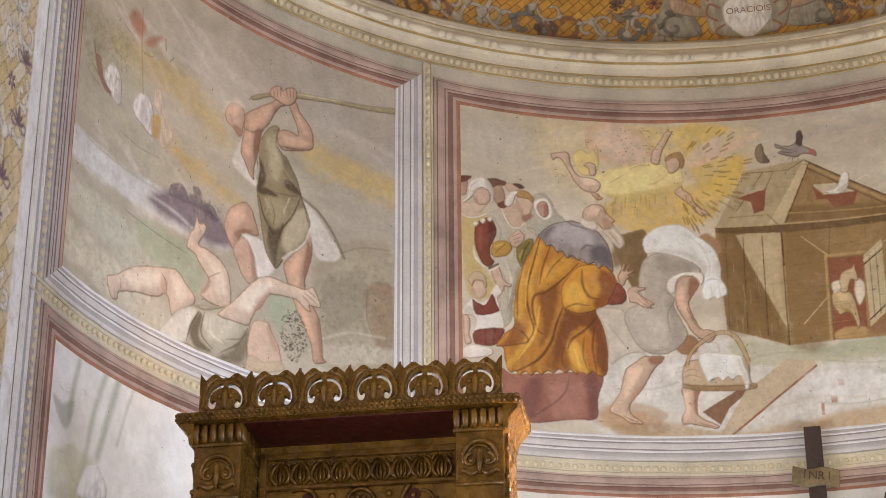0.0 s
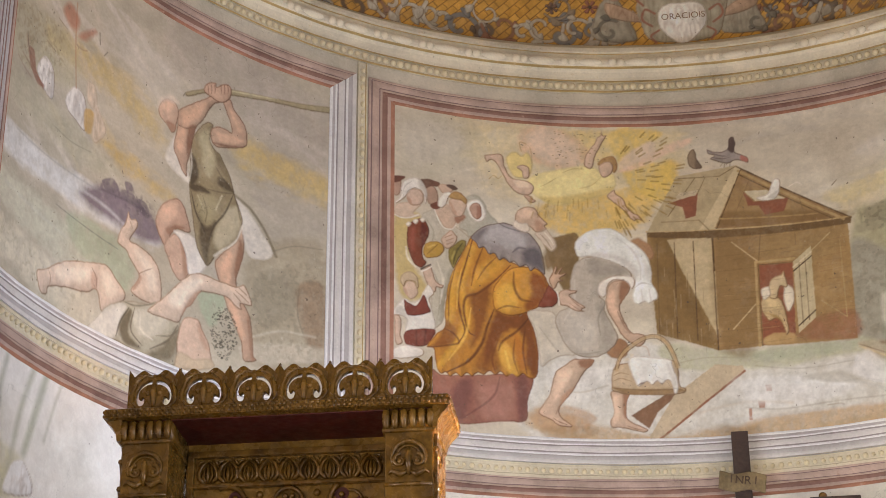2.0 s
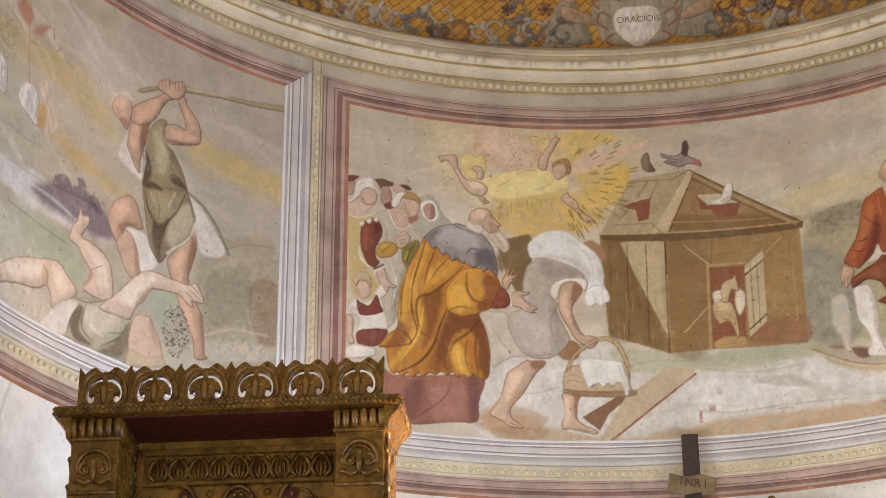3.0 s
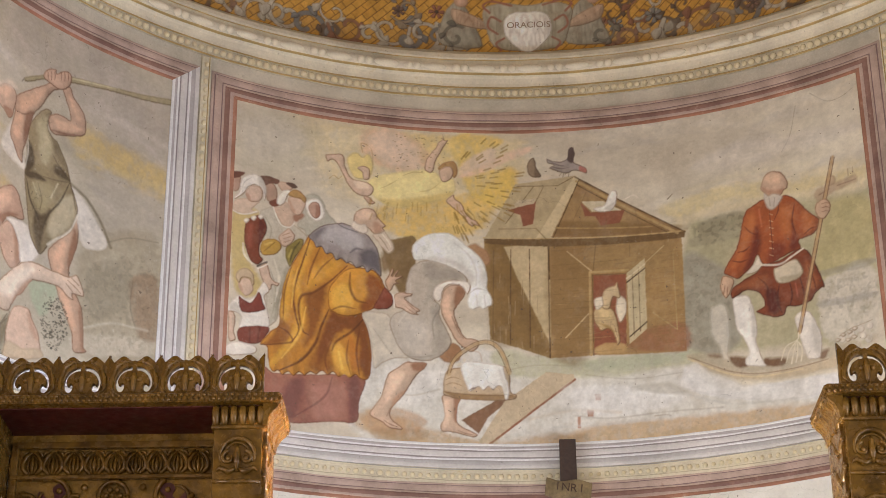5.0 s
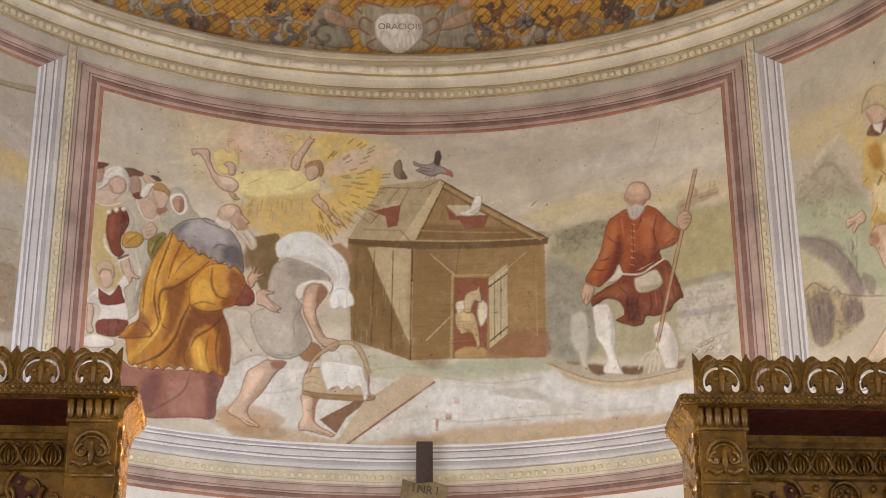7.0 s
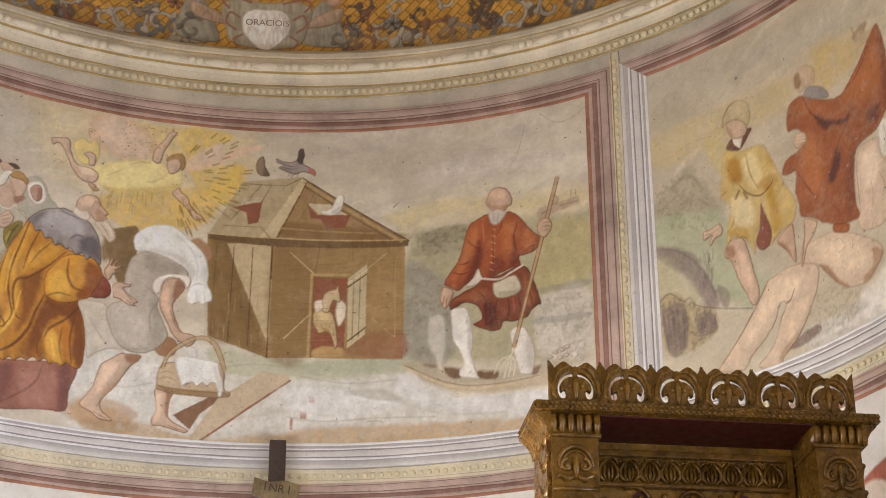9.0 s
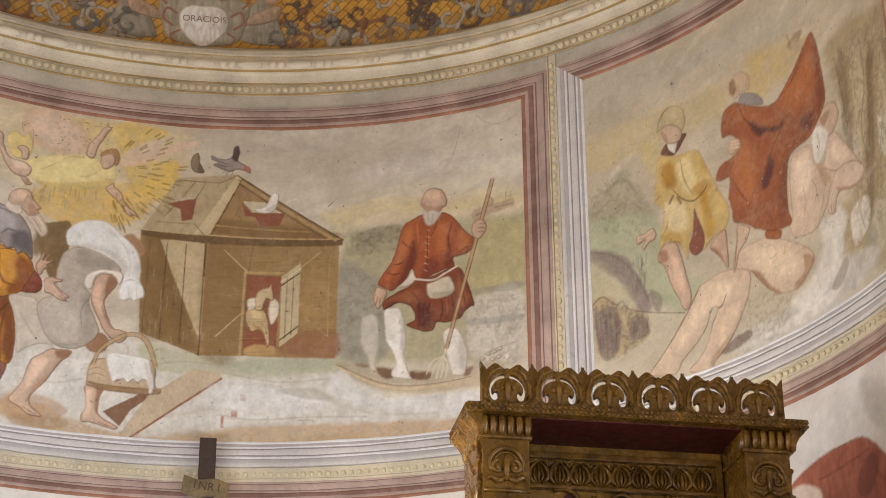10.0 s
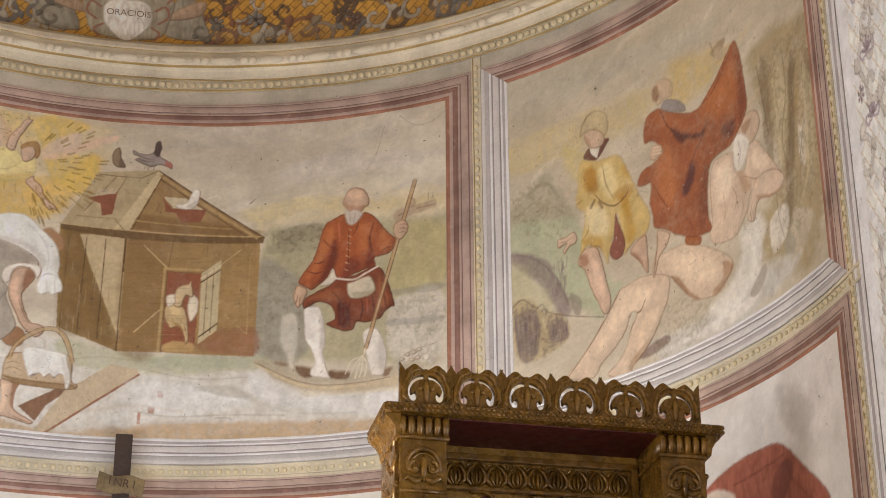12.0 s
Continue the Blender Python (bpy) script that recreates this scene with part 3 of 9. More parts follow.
H_STALL = 4.52
canopy(1.465, 1.305, 0.195, pose(-1.690, 7.485, H_STALL, 0, 0, 1.0), "dark gilded carved wooden stall with pierced scroll cresting")
canopy(1.493, 1.340, 0.205, pose(2.048, 7.545, H_STALL, 0, 0, 1.0), "dark gilded carved wooden stall with pierced scroll cresting")

# ---- cross with its plaque ----
cross = tagged(new("crucifix"), "dark brown wooden cross with a lettered plaque, against the apse wall", "cross")
cross.matrix_world = pose(0.311, 10.27, 5.335)
part("post", box(bmesh.new(), -.046, .046, 0, .055, -2.2, 0, .004), CROSS_WOOD, cross)
part("crossbar", box(bmesh.new(), -.55, .55, .002, .053, -.80, -.71, .004), CROSS_WOOD, cross)
part("bracket", box(bmesh.new(), -.03, .03, .055, .112, -1.2, -1.1, .004), CROSS_WOOD, cross, "wall bracket")
bm = bmesh.new()
box(bm, -.128, .128, -.030, -.012, -.052, .052, .006)
bmesh.ops.subdivide_edges(bm, edges=[e for e in bm.edges if e.calc_length() > .2], cuts=10)
for v in bm.verts:
    v.co.y += -.020 * math.sin(v.co.x * 24) + .006
    v.co.z += .004 * math.sin(v.co.x * 40)
plaque = part("plaque", bm, PLAQUE, cross, "curling ochre title plaque")
plaque.matrix_basis = pose(-.004, 0.0, -.300, 0, 7.5, 0)


def lettering(text, size, parent, m, material, depth=0.001):
    data = bpy.data.curves.new("lettering", "FONT")
    data.body, data.size, data.extrude, data.align_x, data.align_y = text, size, depth, "CENTER", "CENTER"
    temp = bpy.data.objects.new("lettering", data)
    mesh = bpy.data.meshes.new_from_object(temp)
    bpy.data.objects.remove(temp)
    mesh.materials.clear()
    mesh.materials.append(material)
    ob = new("lettering", mesh)
    ob.parent = parent
    ob.matrix_basis = m
    return ob


for i, ch in enumerate("INRI"):
    lettering(ch, .066, plaque, pose(-.060 + i * .044, -.050 - .006 * (i in (0, 3)), -.002, 90), INK)

# ---- top of the tabernacle behind the altar, with its finial ----
top = tagged(new("tabernacle_top"), "dark wooden tabernacle top with a small gilded finial", "tabernacle")
top.matrix_world = pose(0.700, 10.10, 4.868)
part("board", box(bmesh.new(), -.05, .215, -.04, .16, -.035, 0, .004), CROSS_WOOD, top)
part("body", box(bmesh.new(), -.04, .205, -.03, .15, -4.868, -.033), CROSS_WOOD, top)
bm = bmesh.new()
bmesh.ops.create_uvsphere(bm, u_segments=12, v_segments=8, radius=.022, matrix=Matrix.Translation((.02, 0, .018)) @ Matrix.Diagonal((1, 1, .8, 1)))
bmesh.ops.create_cone(bm, segments=12, cap_ends=True, radius1=.018, radius2=.010, depth=.012, matrix=Matrix.Translation((.02, 0, .004)))
smooth(part("finial", bm, WOOD, top, "small gilded finial"))

# ---- fresco painting ----


def hexa(c, gain=1.27):
    """Paint from a six-figure colour name."""
    c = np.array(lin([int(c[i:i + 2], 16) for i in (0, 2, 4)]))
    grey = c @ (.25, .65, .10)
    return np.minimum((c * .95 + grey * .05) * grey ** .05 * gain, 0.88)


def value_noise(h, w, cell_y, cell_x, seed):
    """Smooth random field in -1..1."""
    g = np.random.RandomState(seed)
    gy, gx = int(h / cell_y) + 3, int(w / cell_x) + 3
    a = g.uniform(-1, 1, (gy, gx))
    y, x = np.arange(h) / cell_y, np.arange(w) / cell_x
    iy, ix = y.astype(int), x.astype(int)
    fy, fx = y - iy, x - ix
    fy, fx = (fy * fy * (3 - 2 * fy))[:, None], (fx * fx * (3 - 2 * fx))[None]
    return (a[iy][:, ix] * (1 - fy) * (1 - fx) + a[iy][:, ix + 1] * (1 - fy) * fx
            + a[iy + 1][:, ix] * fy * (1 - fx) + a[iy + 1][:, ix + 1] * fy * fx)


def open_curve(points, n=6):
    p = np.array(points, float)
    if len(p) < 3:
        return p
    p = np.vstack([2 * p[0] - p[1], p, 2 * p[-1] - p[-2]])
    out = []
    for a, b, c, d in zip(p, p[1:], p[2:], p[3:]):
        for k in range(n):
            t = k / n
            out.append(0.5 * (2 * b + (c - a) * t + (2 * a - 5 * b + 4 * c - d) * t * t + (3 * b - a - 3 * c + d) * t ** 3))
    return np.array(out + [p[-2]])


class Fresco:
    """A sheet of plaster painted in centimetres; brush work is laid on a fine net of points."""

    def __init__(self, width, height, step, colour, second, seed):
        self.w, self.h = int(round(width / step)) + 1, int(round(height / step)) + 1
        self.step, self.seed = step, seed
        self.x, self.z = np.arange(self.w) * step, np.arange(self.h) * step
        n = value_noise(self.h, self.w, 26 / step * .5, 60 / step, seed) * .6 + value_noise(self.h, self.w, 7 / step, 18 / step, seed + 1) * .4
        k = np.clip(.5 + n * .9, 0, 1)[..., None]
        self.paint = hexa(colour) * (1 - k) + hexa(second) * k
        self.bare = self.paint.copy()
        self.tags, self.names = np.zeros((self.h, self.w), np.int16), ["field"]
        self.ragged = .8 * value_noise(self.h, self.w, 2.2 / step, 2.2 / step, seed + 2) + .7 * value_noise(self.h, self.w, .9 / step + 1, .9 / step + 1, seed + 3)
        self.brush = value_noise(self.h, self.w, 5 / step, 3 / step, seed + 4) * .6 + value_noise(self.h, self.w, 1.6 / step, 1.2 / step, seed + 5) * .4

        self.cloud = value_noise(self.h, self.w, 5 / step, 11 / step, seed + 6) * .7 + value_noise(self.h, self.w, 2.4 / step, 6 / step, seed + 7) * .5

        f = value_noise(self.h, self.w, 10 / step, 2.6 / step, seed + 11) + .6 * value_noise(self.h, self.w, 5 / step, 1.5 / step, seed + 12)
        self.folds = np.clip(1 - 2.6 * np.abs(f), -1, 1) * -.6 + .5 * value_noise(self.h, self.w, 6 / step, 4 / step, seed + 13)

    def crop(self, pts, pad):
        x0, z0 = pts.min(0) - pad
        x1, z1 = pts.max(0) + pad
        i0, i1 = max(0, int(x0 / self.step)), min(self.w, int(x1 / self.step) + 2)
        j0, j1 = max(0, int(z0 / self.step)), min(self.h, int(z1 / self.step) + 2)
        return (slice(j0, j1), slice(i0, i1)) if i1 > i0 + 2 and j1 > j0 + 2 else None

    def distance(self, box_, pts, closed):
        """Distance to the line, and what lies inside it."""
        X, Z = np.meshgrid(self.x[box_[1]], self.z[box_[0]])
        best, inside = np.full(X.shape, 1e9), np.zeros(X.shape, bool)
        ends = np.roll(pts, -1, 0) if closed else pts[1:]
        for (ax, az), (bx, bz) in zip(pts, ends):
            ux, uz = bx - ax, bz - az
            t = np.clip(((X - ax) * ux + (Z - az) * uz) / (ux * ux + uz * uz + 1e-9), 0, 1)
            best = np.minimum(best, (X - ax - t * ux) ** 2 + (Z - az - t * uz) ** 2)
            if closed and az != bz:
                inside ^= ((az > Z) != (bz > Z)) & (X < ux * (Z - az) / (bz - az) + ax)
        return np.sqrt(best), inside

    def lay(self, box_, colour, cover, tag):
        c = cover[..., None]
        tone = 1 + .13 * self.brush[box_][..., None]
        self.paint[box_] = self.paint[box_] * (1 - c) + np.minimum(colour * tone, .88) * c
        if tag and tag not in ("sky", "field"):
            if tag not in self.names:
                self.names.append(tag)
            self.tags[box_] = np.where(cover > .5, self.names.index(tag), self.tags[box_])

    def fill(self, tag, colour, points, soft=0.5, alpha=1.0, edge=0.0, straight=False):
        pts = np.array(points, float) if straight else rounded(points)
        box_ = self.crop(pts, soft * 2 + 1)
        if not box_:
            return
        d, inside = self.distance(box_, pts, True)
        d = np.where(inside, d, -d) + self.ragged[box_] * min(.35, .12 + .2 * soft)
        cover = np.clip(.5 + d / (2 * soft), 0, 1) * alpha
        c = hexa(colour)
        r_, g_, b_ = (int(colour[i:i + 2], 16) for i in (0, 2, 4))
        flesh = edge and r_ >= 168 and r_ - g_ >= 22 and b_ >= 100  # bare limbs: rounded shading, no folds
        if flesh:
            full = np.clip(np.maximum(d, 0) / (.75 * d.max() + .3), 0, 1)[..., None]
            c = (c * .76 + hexa("c4ac96") * .24) * (.80 + .30 * full) * (1 - np.array((0, .08, .16)) * (1 - full))
        if edge:
            gz, gx = np.gradient(d)
            side = (gx * .75 - gz * .55) / (np.hypot(gx, gz) + 1e-6)  # the painter's light falls from the upper left
            q = np.exp(-np.maximum(d, 0) / (.30 * d.max() + 1.2)) * edge
            c = c * (1 - 1.35 * q * np.clip(-side, 0, 1) + .30 * q * np.clip(side, 0, 1))[..., None]
            fold = self.folds[box_] * np.clip(d / 2.5, 0, 1)
            c = c * (1 + (.06 if flesh else .24) * fold)[..., None] * (1 + np.array((.02, -.05, -.10)) * np.clip(-fold, 0, 1)[..., None])
            rim = np.exp(-((d - .2) / .42) ** 2) * np.clip(edge * (2.8 - side * 1.8), 0, .95) * np.clip(.9 + .7 * self.brush[box_], .15, 1)
            c = c * (1 - rim[..., None]) + c * np.array((.36, .25, .17)) * rim[..., None]
        self.lay(box_, c, cover, tag)

    def form(self, tag, colour, points, soft=.4, alpha=1.0, rim=.6):
        """A modelled shape with a thin broken contour; shade() and crease() then work inside it."""
        pts = rounded(points)
        box_ = self.crop(pts, soft * 2 + 1)
        self.inside = np.zeros((self.h, self.w))
        if not box_:
            return
        d, within = self.distance(box_, pts, True)
        d = np.where(within, d, -d) + self.ragged[box_] * min(.5, .10 + .2 * soft)
        cover = np.clip(.5 + d / (2 * soft), 0, 1)
        self.inside[box_] = cover
        gz, gx = np.gradient(d)
        side = (gx * .75 - gz * .55) / (np.hypot(gx, gz) + 1e-6)  # the painter's light falls from the upper left
        near = np.exp(-np.maximum(d, 0) / (.22 * d.max() + .5))
        c = hexa(colour)
        r_, g_, b_ = (int(colour[i:i + 2], 16) for i in (0, 2, 4))
        if r_ >= 168 and r_ - g_ >= 22 and b_ >= 96:  # bare skin, greyed by age
            c = c * .64 + hexa("b4a594") * .36
        c = c * (1 + near * rim * np.where(side < 0, .50, .14) * side)[..., None]
        edge = np.where(d < .3, 1, np.exp(-((d - .3) / .42) ** 2)) * np.clip(rim * (1.35 - .6 * side) * (1 + .6 * self.brush[box_]), 0, .95)
        c = c * (1 - edge[..., None]) + c * np.array((.40, .29, .21)) * edge[..., None]
        self.lay(box_, c, cover * alpha, tag)

    def shade(self, colour, points, soft=1.5, alpha=.7):
        """A soft tone inside the last form."""
        pts = rounded(points)
        box_ = self.crop(pts, soft * 2)
        if not box_:
            return
        d, within = self.distance(box_, pts, True)
        t = np.clip(.5 + (np.where(within, d, -d) + self.ragged[box_] * .25 * soft) / (2 * soft), 0, 1)
        self.lay(box_, hexa(colour), t * t * (3 - 2 * t) * min(.95, alpha * 1.25) * self.inside[box_], None)

    def crease(self, colour, points, width=.8, alpha=.75, inside=True):
        """A tapering stroke of the brush, kept to the last form unless told otherwise."""
        pts = open_curve(points)
        box_ = self.crop(pts, width + 2)
        if not box_:
            return
        X, Z = np.meshgrid(self.x[box_[1]], self.z[box_[0]])
        cover = np.zeros(X.shape)
        for i, ((ax, az), (bx, bz)) in enumerate(zip(pts, pts[1:])):
            ux, uz = bx - ax, bz - az
            t = np.clip(((X - ax) * ux + (Z - az) * uz) / (ux * ux + uz * uz + 1e-9), 0, 1)
            d = np.hypot(X - ax - t * ux, Z - az - t * uz) + self.ragged[box_] * .10
            w = 1.25 * width * (.35 + .65 * math.sin(math.pi * (i + .5) / (len(pts) - 1))) if inside else width
            cover = np.maximum(cover, np.clip(.5 + (w / 2 - d) / (.5 * w + .25), 0, 1))
        if inside:
            cover = cover * self.inside[box_]
        self.lay(box_, hexa(colour), cover * alpha * np.clip(.95 + .3 * self.brush[box_], 0, 1), None)

    def wash(self, tag, colour, points, soft=3.0, alpha=1.0):
        pts = rounded(points)
        box_ = self.crop(pts, soft * 2)
        if not box_:
            return
        d, inside = self.distance(box_, pts, True)
        d = np.where(inside, d, -d) + (self.cloud[box_] * .75 + self.ragged[box_] * .12) * soft
        t = np.clip(.5 + d / (2 * soft), 0, 1)
        cover = t * t * (3 - 2 * t) * alpha * np.clip(.92 + .45 * self.brush[box_], 0, 1)
        self.lay(box_, hexa(colour), cover, None)

    def line(self, tag, colour, points, width=0.6, soft=0.3, alpha=1.0, straight=False):
        pts = np.array(points, float) if straight else open_curve(points)
        box_ = self.crop(pts, width + soft + 1)
        if not box_:
            return
        d, _ = self.distance(box_, pts, False)
        d = d + self.ragged[box_] * .12
        cover = np.clip(.5 + (width / 2 - d) / (2 * max(soft, .15)), 0, 1) * alpha * np.clip(.95 + .3 * self.brush[box_], 0, 1)
        self.lay(box_, hexa(colour), cover, None)

    def dots(self, tag, colour, points, r=1.0, soft=0.4):
        for x, z in points:
            self.fill(tag, colour, [(x + r * math.cos(a), z + r * math.sin(a)) for a in np.linspace(0, 6.28, 9)[:-1]], soft, edge=.12)

    def speckle(self, tag, colour, points, alpha=1.0):
        pts = rounded(points)
        box_ = self.crop(pts, 2)
        d, inside = self.distance(box_, pts, True)
        fine = np.clip((self.ragged[box_] - .15) * 3, 0, 1)
        self.lay(box_, hexa(colour), np.clip(.5 + np.where(inside, d, -d) / 3, 0, 1) * fine * alpha, tag)

    def weather(self, amount):
        """Lets the bare plaster show through in worn patches."""
        n = (value_noise(self.h, self.w, 9 / self.step, 9 / self.step, self.seed + 8) * .5 + value_noise(self.h, self.w, 3 / self.step, 3 / self.step, self.seed + 9) * .35
             + value_noise(self.h, self.w, 1.1 / self.step, 1.1 / self.step, self.seed + 10) * .35)
        k = (np.clip(n * .9 + amount * .6, 0, 1) * amount)[..., None]
        self.paint = self.paint * (1 - k) + self.bare * k
        fine = value_noise(self.h, self.w, 1.3, 1.6, self.seed + 14) * .3 + value_noise(self.h, self.w, 1.4 / self.step, 2.2 / self.step, self.seed + 15) * .6
        self.paint = np.minimum(self.paint * (1 + .085 * fine[..., None]), .88)
        lost = np.clip((value_noise(self.h, self.w, 2.2 / self.step, 1.6 / self.step, self.seed + 16) + .55 * value_noise(self.h, self.w, .8 / self.step, .8 / self.step, self.seed + 17)
                        + .5 * value_noise(self.h, self.w, 30 / self.step, 30 / self.step, self.seed + 18) - 1.28) * 4, 0, 1)[..., None] * min(.4, amount)
        self.paint = self.paint * (1 - lost) + hexa("cfc8ba") * lost

    def streaks(self, count, slope, z0, z1, colours, seed, alpha=.4):
        """Long slanting strokes of cloud."""
        g = random.Random(seed)
        for i in range(count):
            x, z, l, w = g.uniform(-10, self.x[-1]), g.uniform(z0, z1), g.uniform(14, 46), g.uniform(1.2, 4.0)
            k = slope + g.uniform(-.1, .1)
            up = [(x + l * t, z + l * t * k + l * .10 * math.sin(t * 3) + w * math.sin(math.pi * (.1 + .8 * t))) for t in (0, .3, .6, 1)]
            down = [(x + l * t, z + l * t * k + l * .10 * math.sin(t * 3) - w * .6 * math.sin(math.pi * (.1 + .8 * t))) for t in (1, .6, .3, 0)]
            self.wash("sky", g.choice(colours), up + down, g.uniform(1.2, 2.6), alpha * g.uniform(.5, 1))

    def hang(self, thing, place, material):
        """Turns the sheet into meshes, one for each painted motif; place maps centimetres to the world."""
        X, Z = np.meshgrid(self.x, self.z)
        where = place(X, Z).reshape(-1, 3)
        at = np.arange(self.h * self.w).reshape(self.h, self.w)
        quads = np.stack([at[:-1, :-1], at[:-1, 1:], at[1:, 1:], at[1:, :-1]], -1).reshape(-1, 4)
        kind = self.tags[:-1, :-1].ravel()
        paint = np.concatenate([self.paint.reshape(-1, 3), np.ones((self.h * self.w, 1))], 1)
        for i, name in enumerate(self.names):
            some = quads[kind == i]
            if not len(some):
                continue
            used, back = np.unique(some.ravel(), return_inverse=True)
            mesh = bpy.data.meshes.new("painted_" + name)
            mesh.vertices.add(len(used))
            mesh.vertices.foreach_set("co", where[used].ravel())
            mesh.loops.add(len(back))
            mesh.loops.foreach_set("vertex_index", back.astype(np.int32).ravel())
            mesh.polygons.add(len(some))
            mesh.polygons.foreach_set("loop_start", np.arange(0, len(back), 4, dtype=np.int32))
            mesh.update(calc_edges=True)
            layer = mesh.color_attributes.new("paint", "FLOAT_COLOR", "POINT")
            layer.data.foreach_set("color", paint[used].astype(np.float32).ravel())
            mesh.polygons.foreach_set("use_smooth", np.ones(len(some), bool))
            mesh.materials.append(material)
            tagged(new("painted_" + name, mesh), kind="stuff" if name in ("scrollwork", "dab") else "").parent = thing


def lattice(sheet, along, up, gold, second, joint, size, seed):
    """Slanting courses of small painted blocks."""
    X, Z = np.meshgrid(sheet.x, sheet.z)
    X, Z = X + sheet.ragged * .25, Z + sheet.ragged * .25
    a, b = (X * along + Z * up) / size, (X * up - Z * along) / size
    row = np.floor(b)
    shift = a / 2.0 + row * .5
    fa, fb = shift - np.floor(shift), b - row
    edge = np.minimum(np.minimum(fa, 1 - fa) * 2.0, np.minimum(fb, 1 - fb)) * size
    g = np.random.RandomState(seed).uniform(0, 1, 4096)
    k = g[((row * 57 + np.floor(shift) * 131).astype(int)) % 4096][..., None]
    colour = hexa(gold) * (1 - k) + hexa(second) * k
    line = np.clip(1 - edge / .55, 0, 1)[..., None] * .85
    tone = 1 + .22 * sheet.brush[..., None]
    sheet.paint = (colour * (1 - line) + hexa(joint) * line) * tone


def scroll(sheet, x, z, r, turn, sense, colour, width):
    """A curling tendril with leaves."""
    pts = []
    for i in range(15):
        a = turn + sense * i * .42
        q = r * (1 - i / 17)
        pts.append((x + q * math.cos(a), z + q * math.sin(a)))
    sheet.line("scrollwork", "46321e", pts, width + 1.0, .3, .6)
    sheet.line("scrollwork", colour, pts, width, .3)
    for i in (1, 4, 7):
        (px, pz), (qx, qz) = pts[i], pts[i + 1]
        dx, dz = qx - px, qz - pz
        sheet.fill("scrollwork", colour, [(px, pz), (px + dz * 1.3 * sense + dx * .5, pz - dx * 1.3 * sense + dz * .5), (px + dz * .9 * sense + dx * 1.8, pz - dx * .9 * sense + dz * 1.8), (qx, qz)], .35, edge=.3)


def palmette(sheet, x, z, r, colour):
    """A small fan of petals over two curls."""
    for i in range(5):
        a = 1.571 + (i - 2) * .55
        q = r * (1.25 if i == 2 else 1.0)
        sheet.fill("scrollwork", colour, [(x, z), (x + q * .6 * math.cos(a - .22), z + q * .6 * math.sin(a - .22)), (x + q * math.cos(a), z + q * math.sin(a)), (x + q * .6 * math.cos(a + .22), z + q * .6 * math.sin(a + .22))], .4, edge=.2)
    for k in (-1, 1):
        sheet.line("scrollwork", colour, [(x, z), (x + k * r * .8, z - r * .2), (x + k * r * 1.1, z + r * .25), (x + k * r * .8, z + r * .35)], r * .16, .3)


def flower(sheet, x, z, r, colour, heart):
    for i in range(6):
        a = i * 1.047 + x
        sheet.fill("scrollwork", colour, [(x, z), (x + r * math.cos(a - .35), z + r * math.sin(a - .35)), (x + r * 1.2 * math.cos(a), z + r * 1.2 * math.sin(a)), (x + r * math.cos(a + .35), z + r * math.sin(a + .35))], .3, edge=.3)
    sheet.dots("scrollwork", heart, [(x, z)], r * .3, .3)


west = Fresco(243, 200.6, 0.46, "a59b87", "b5ab97", 11)
middle = Fresco(384.5, 200.6, 0.42, "b8ac97", "cac0ab", 21)
east = Fresco(235, 200.6, 0.46, "b0a48c", "bfb39b", 31)
low_west = Fresco(243, 90, 1.0, "d0cec9", "d9d7d3", 41)
low_mid = Fresco(384.5, 90, 2.0, "c9c4ba", "d2cdc4", 46)
low_east = Fresco(235, 90, 1.0, "ccc6be", "d4cfc8", 51)
west.streaks(46, -.62, 60, 215, ("c4bbb0", "b9ab98", "a3978c", "c9c0b2", "b7a680"), 3, .6)
middle.streaks(60, .10, 120, 198, ("d0c8b6", "ccbca2", "aca394", "d4cdbe", "b4ab9e"), 4, .6)
east.streaks(46, .48, 90, 205, ("ccc1ac", "c8b69a", "a99e8c", "c4b088", "cfc8b8"), 5, .5)

# the three frescoes; places in centimetres from each one's lower left corner
# west
west.wash("sky", "9a9084", [(189.2, 197.3), (220.6, 193.3), (243.5, 188.8), (243.9, 104.6), (207.1, 95.0), (191.0, 132.3)], soft=7, alpha=0.5)
west.wash("sky", "b59c5c", [(32.6, 142.0), (79.8, 150.9), (107.8, 144.7), (127.0, 130.8), (126.9, 118.0), (99.9, 130.0), (62.9, 135.3), (33.8, 132.8)], soft=6, alpha=0.65)
west.wash("sky", "bd9d4c", [(74.5, 104.6), (104.0, 104.9), (128.1, 98.1), (138.8, 92.2), (120.1, 91.6), (84.3, 99.3)], soft=5, alpha=0.65)
west.wash("sky", "bfa256", [(182.7, 146.6), (213.7, 146.0), (245.6, 140.3), (245.6, 124.7), (214.0, 128.1), (183.2, 132.5)], soft=7, alpha=0.65)
west.wash("sky", "a89c90", [(130.7, 201.8), (189.1, 201.0), (239.7, 184.0), (240.0, 146.9), (190.3, 157.2), (136.8, 168.4)], soft=6, alpha=0.5)
west.wash("sky", "b8b0a2", [(77.7, 174.6), (123.6, 173.1), (145.8, 158.0), (124.9, 152.5), (88.5, 159.4)], soft=5, alpha=0.5)
west.wash("sky", "aca68c", [(1.4, 102.2), (34.7, 104.7), (65.4, 100.9), (98.3, 93.1), (85.6, 84.3), (37.4, 83.8), (4.2, 85.2)], soft=4, alpha=0.55)
west.wash("sky", "a8a07e", [(-1.2, 135.7), (29.2, 147.3), (56.1, 142.4), (58.1, 123.5), (33.6, 113.8), (5.9, 111.1)], soft=3, alpha=0.5)
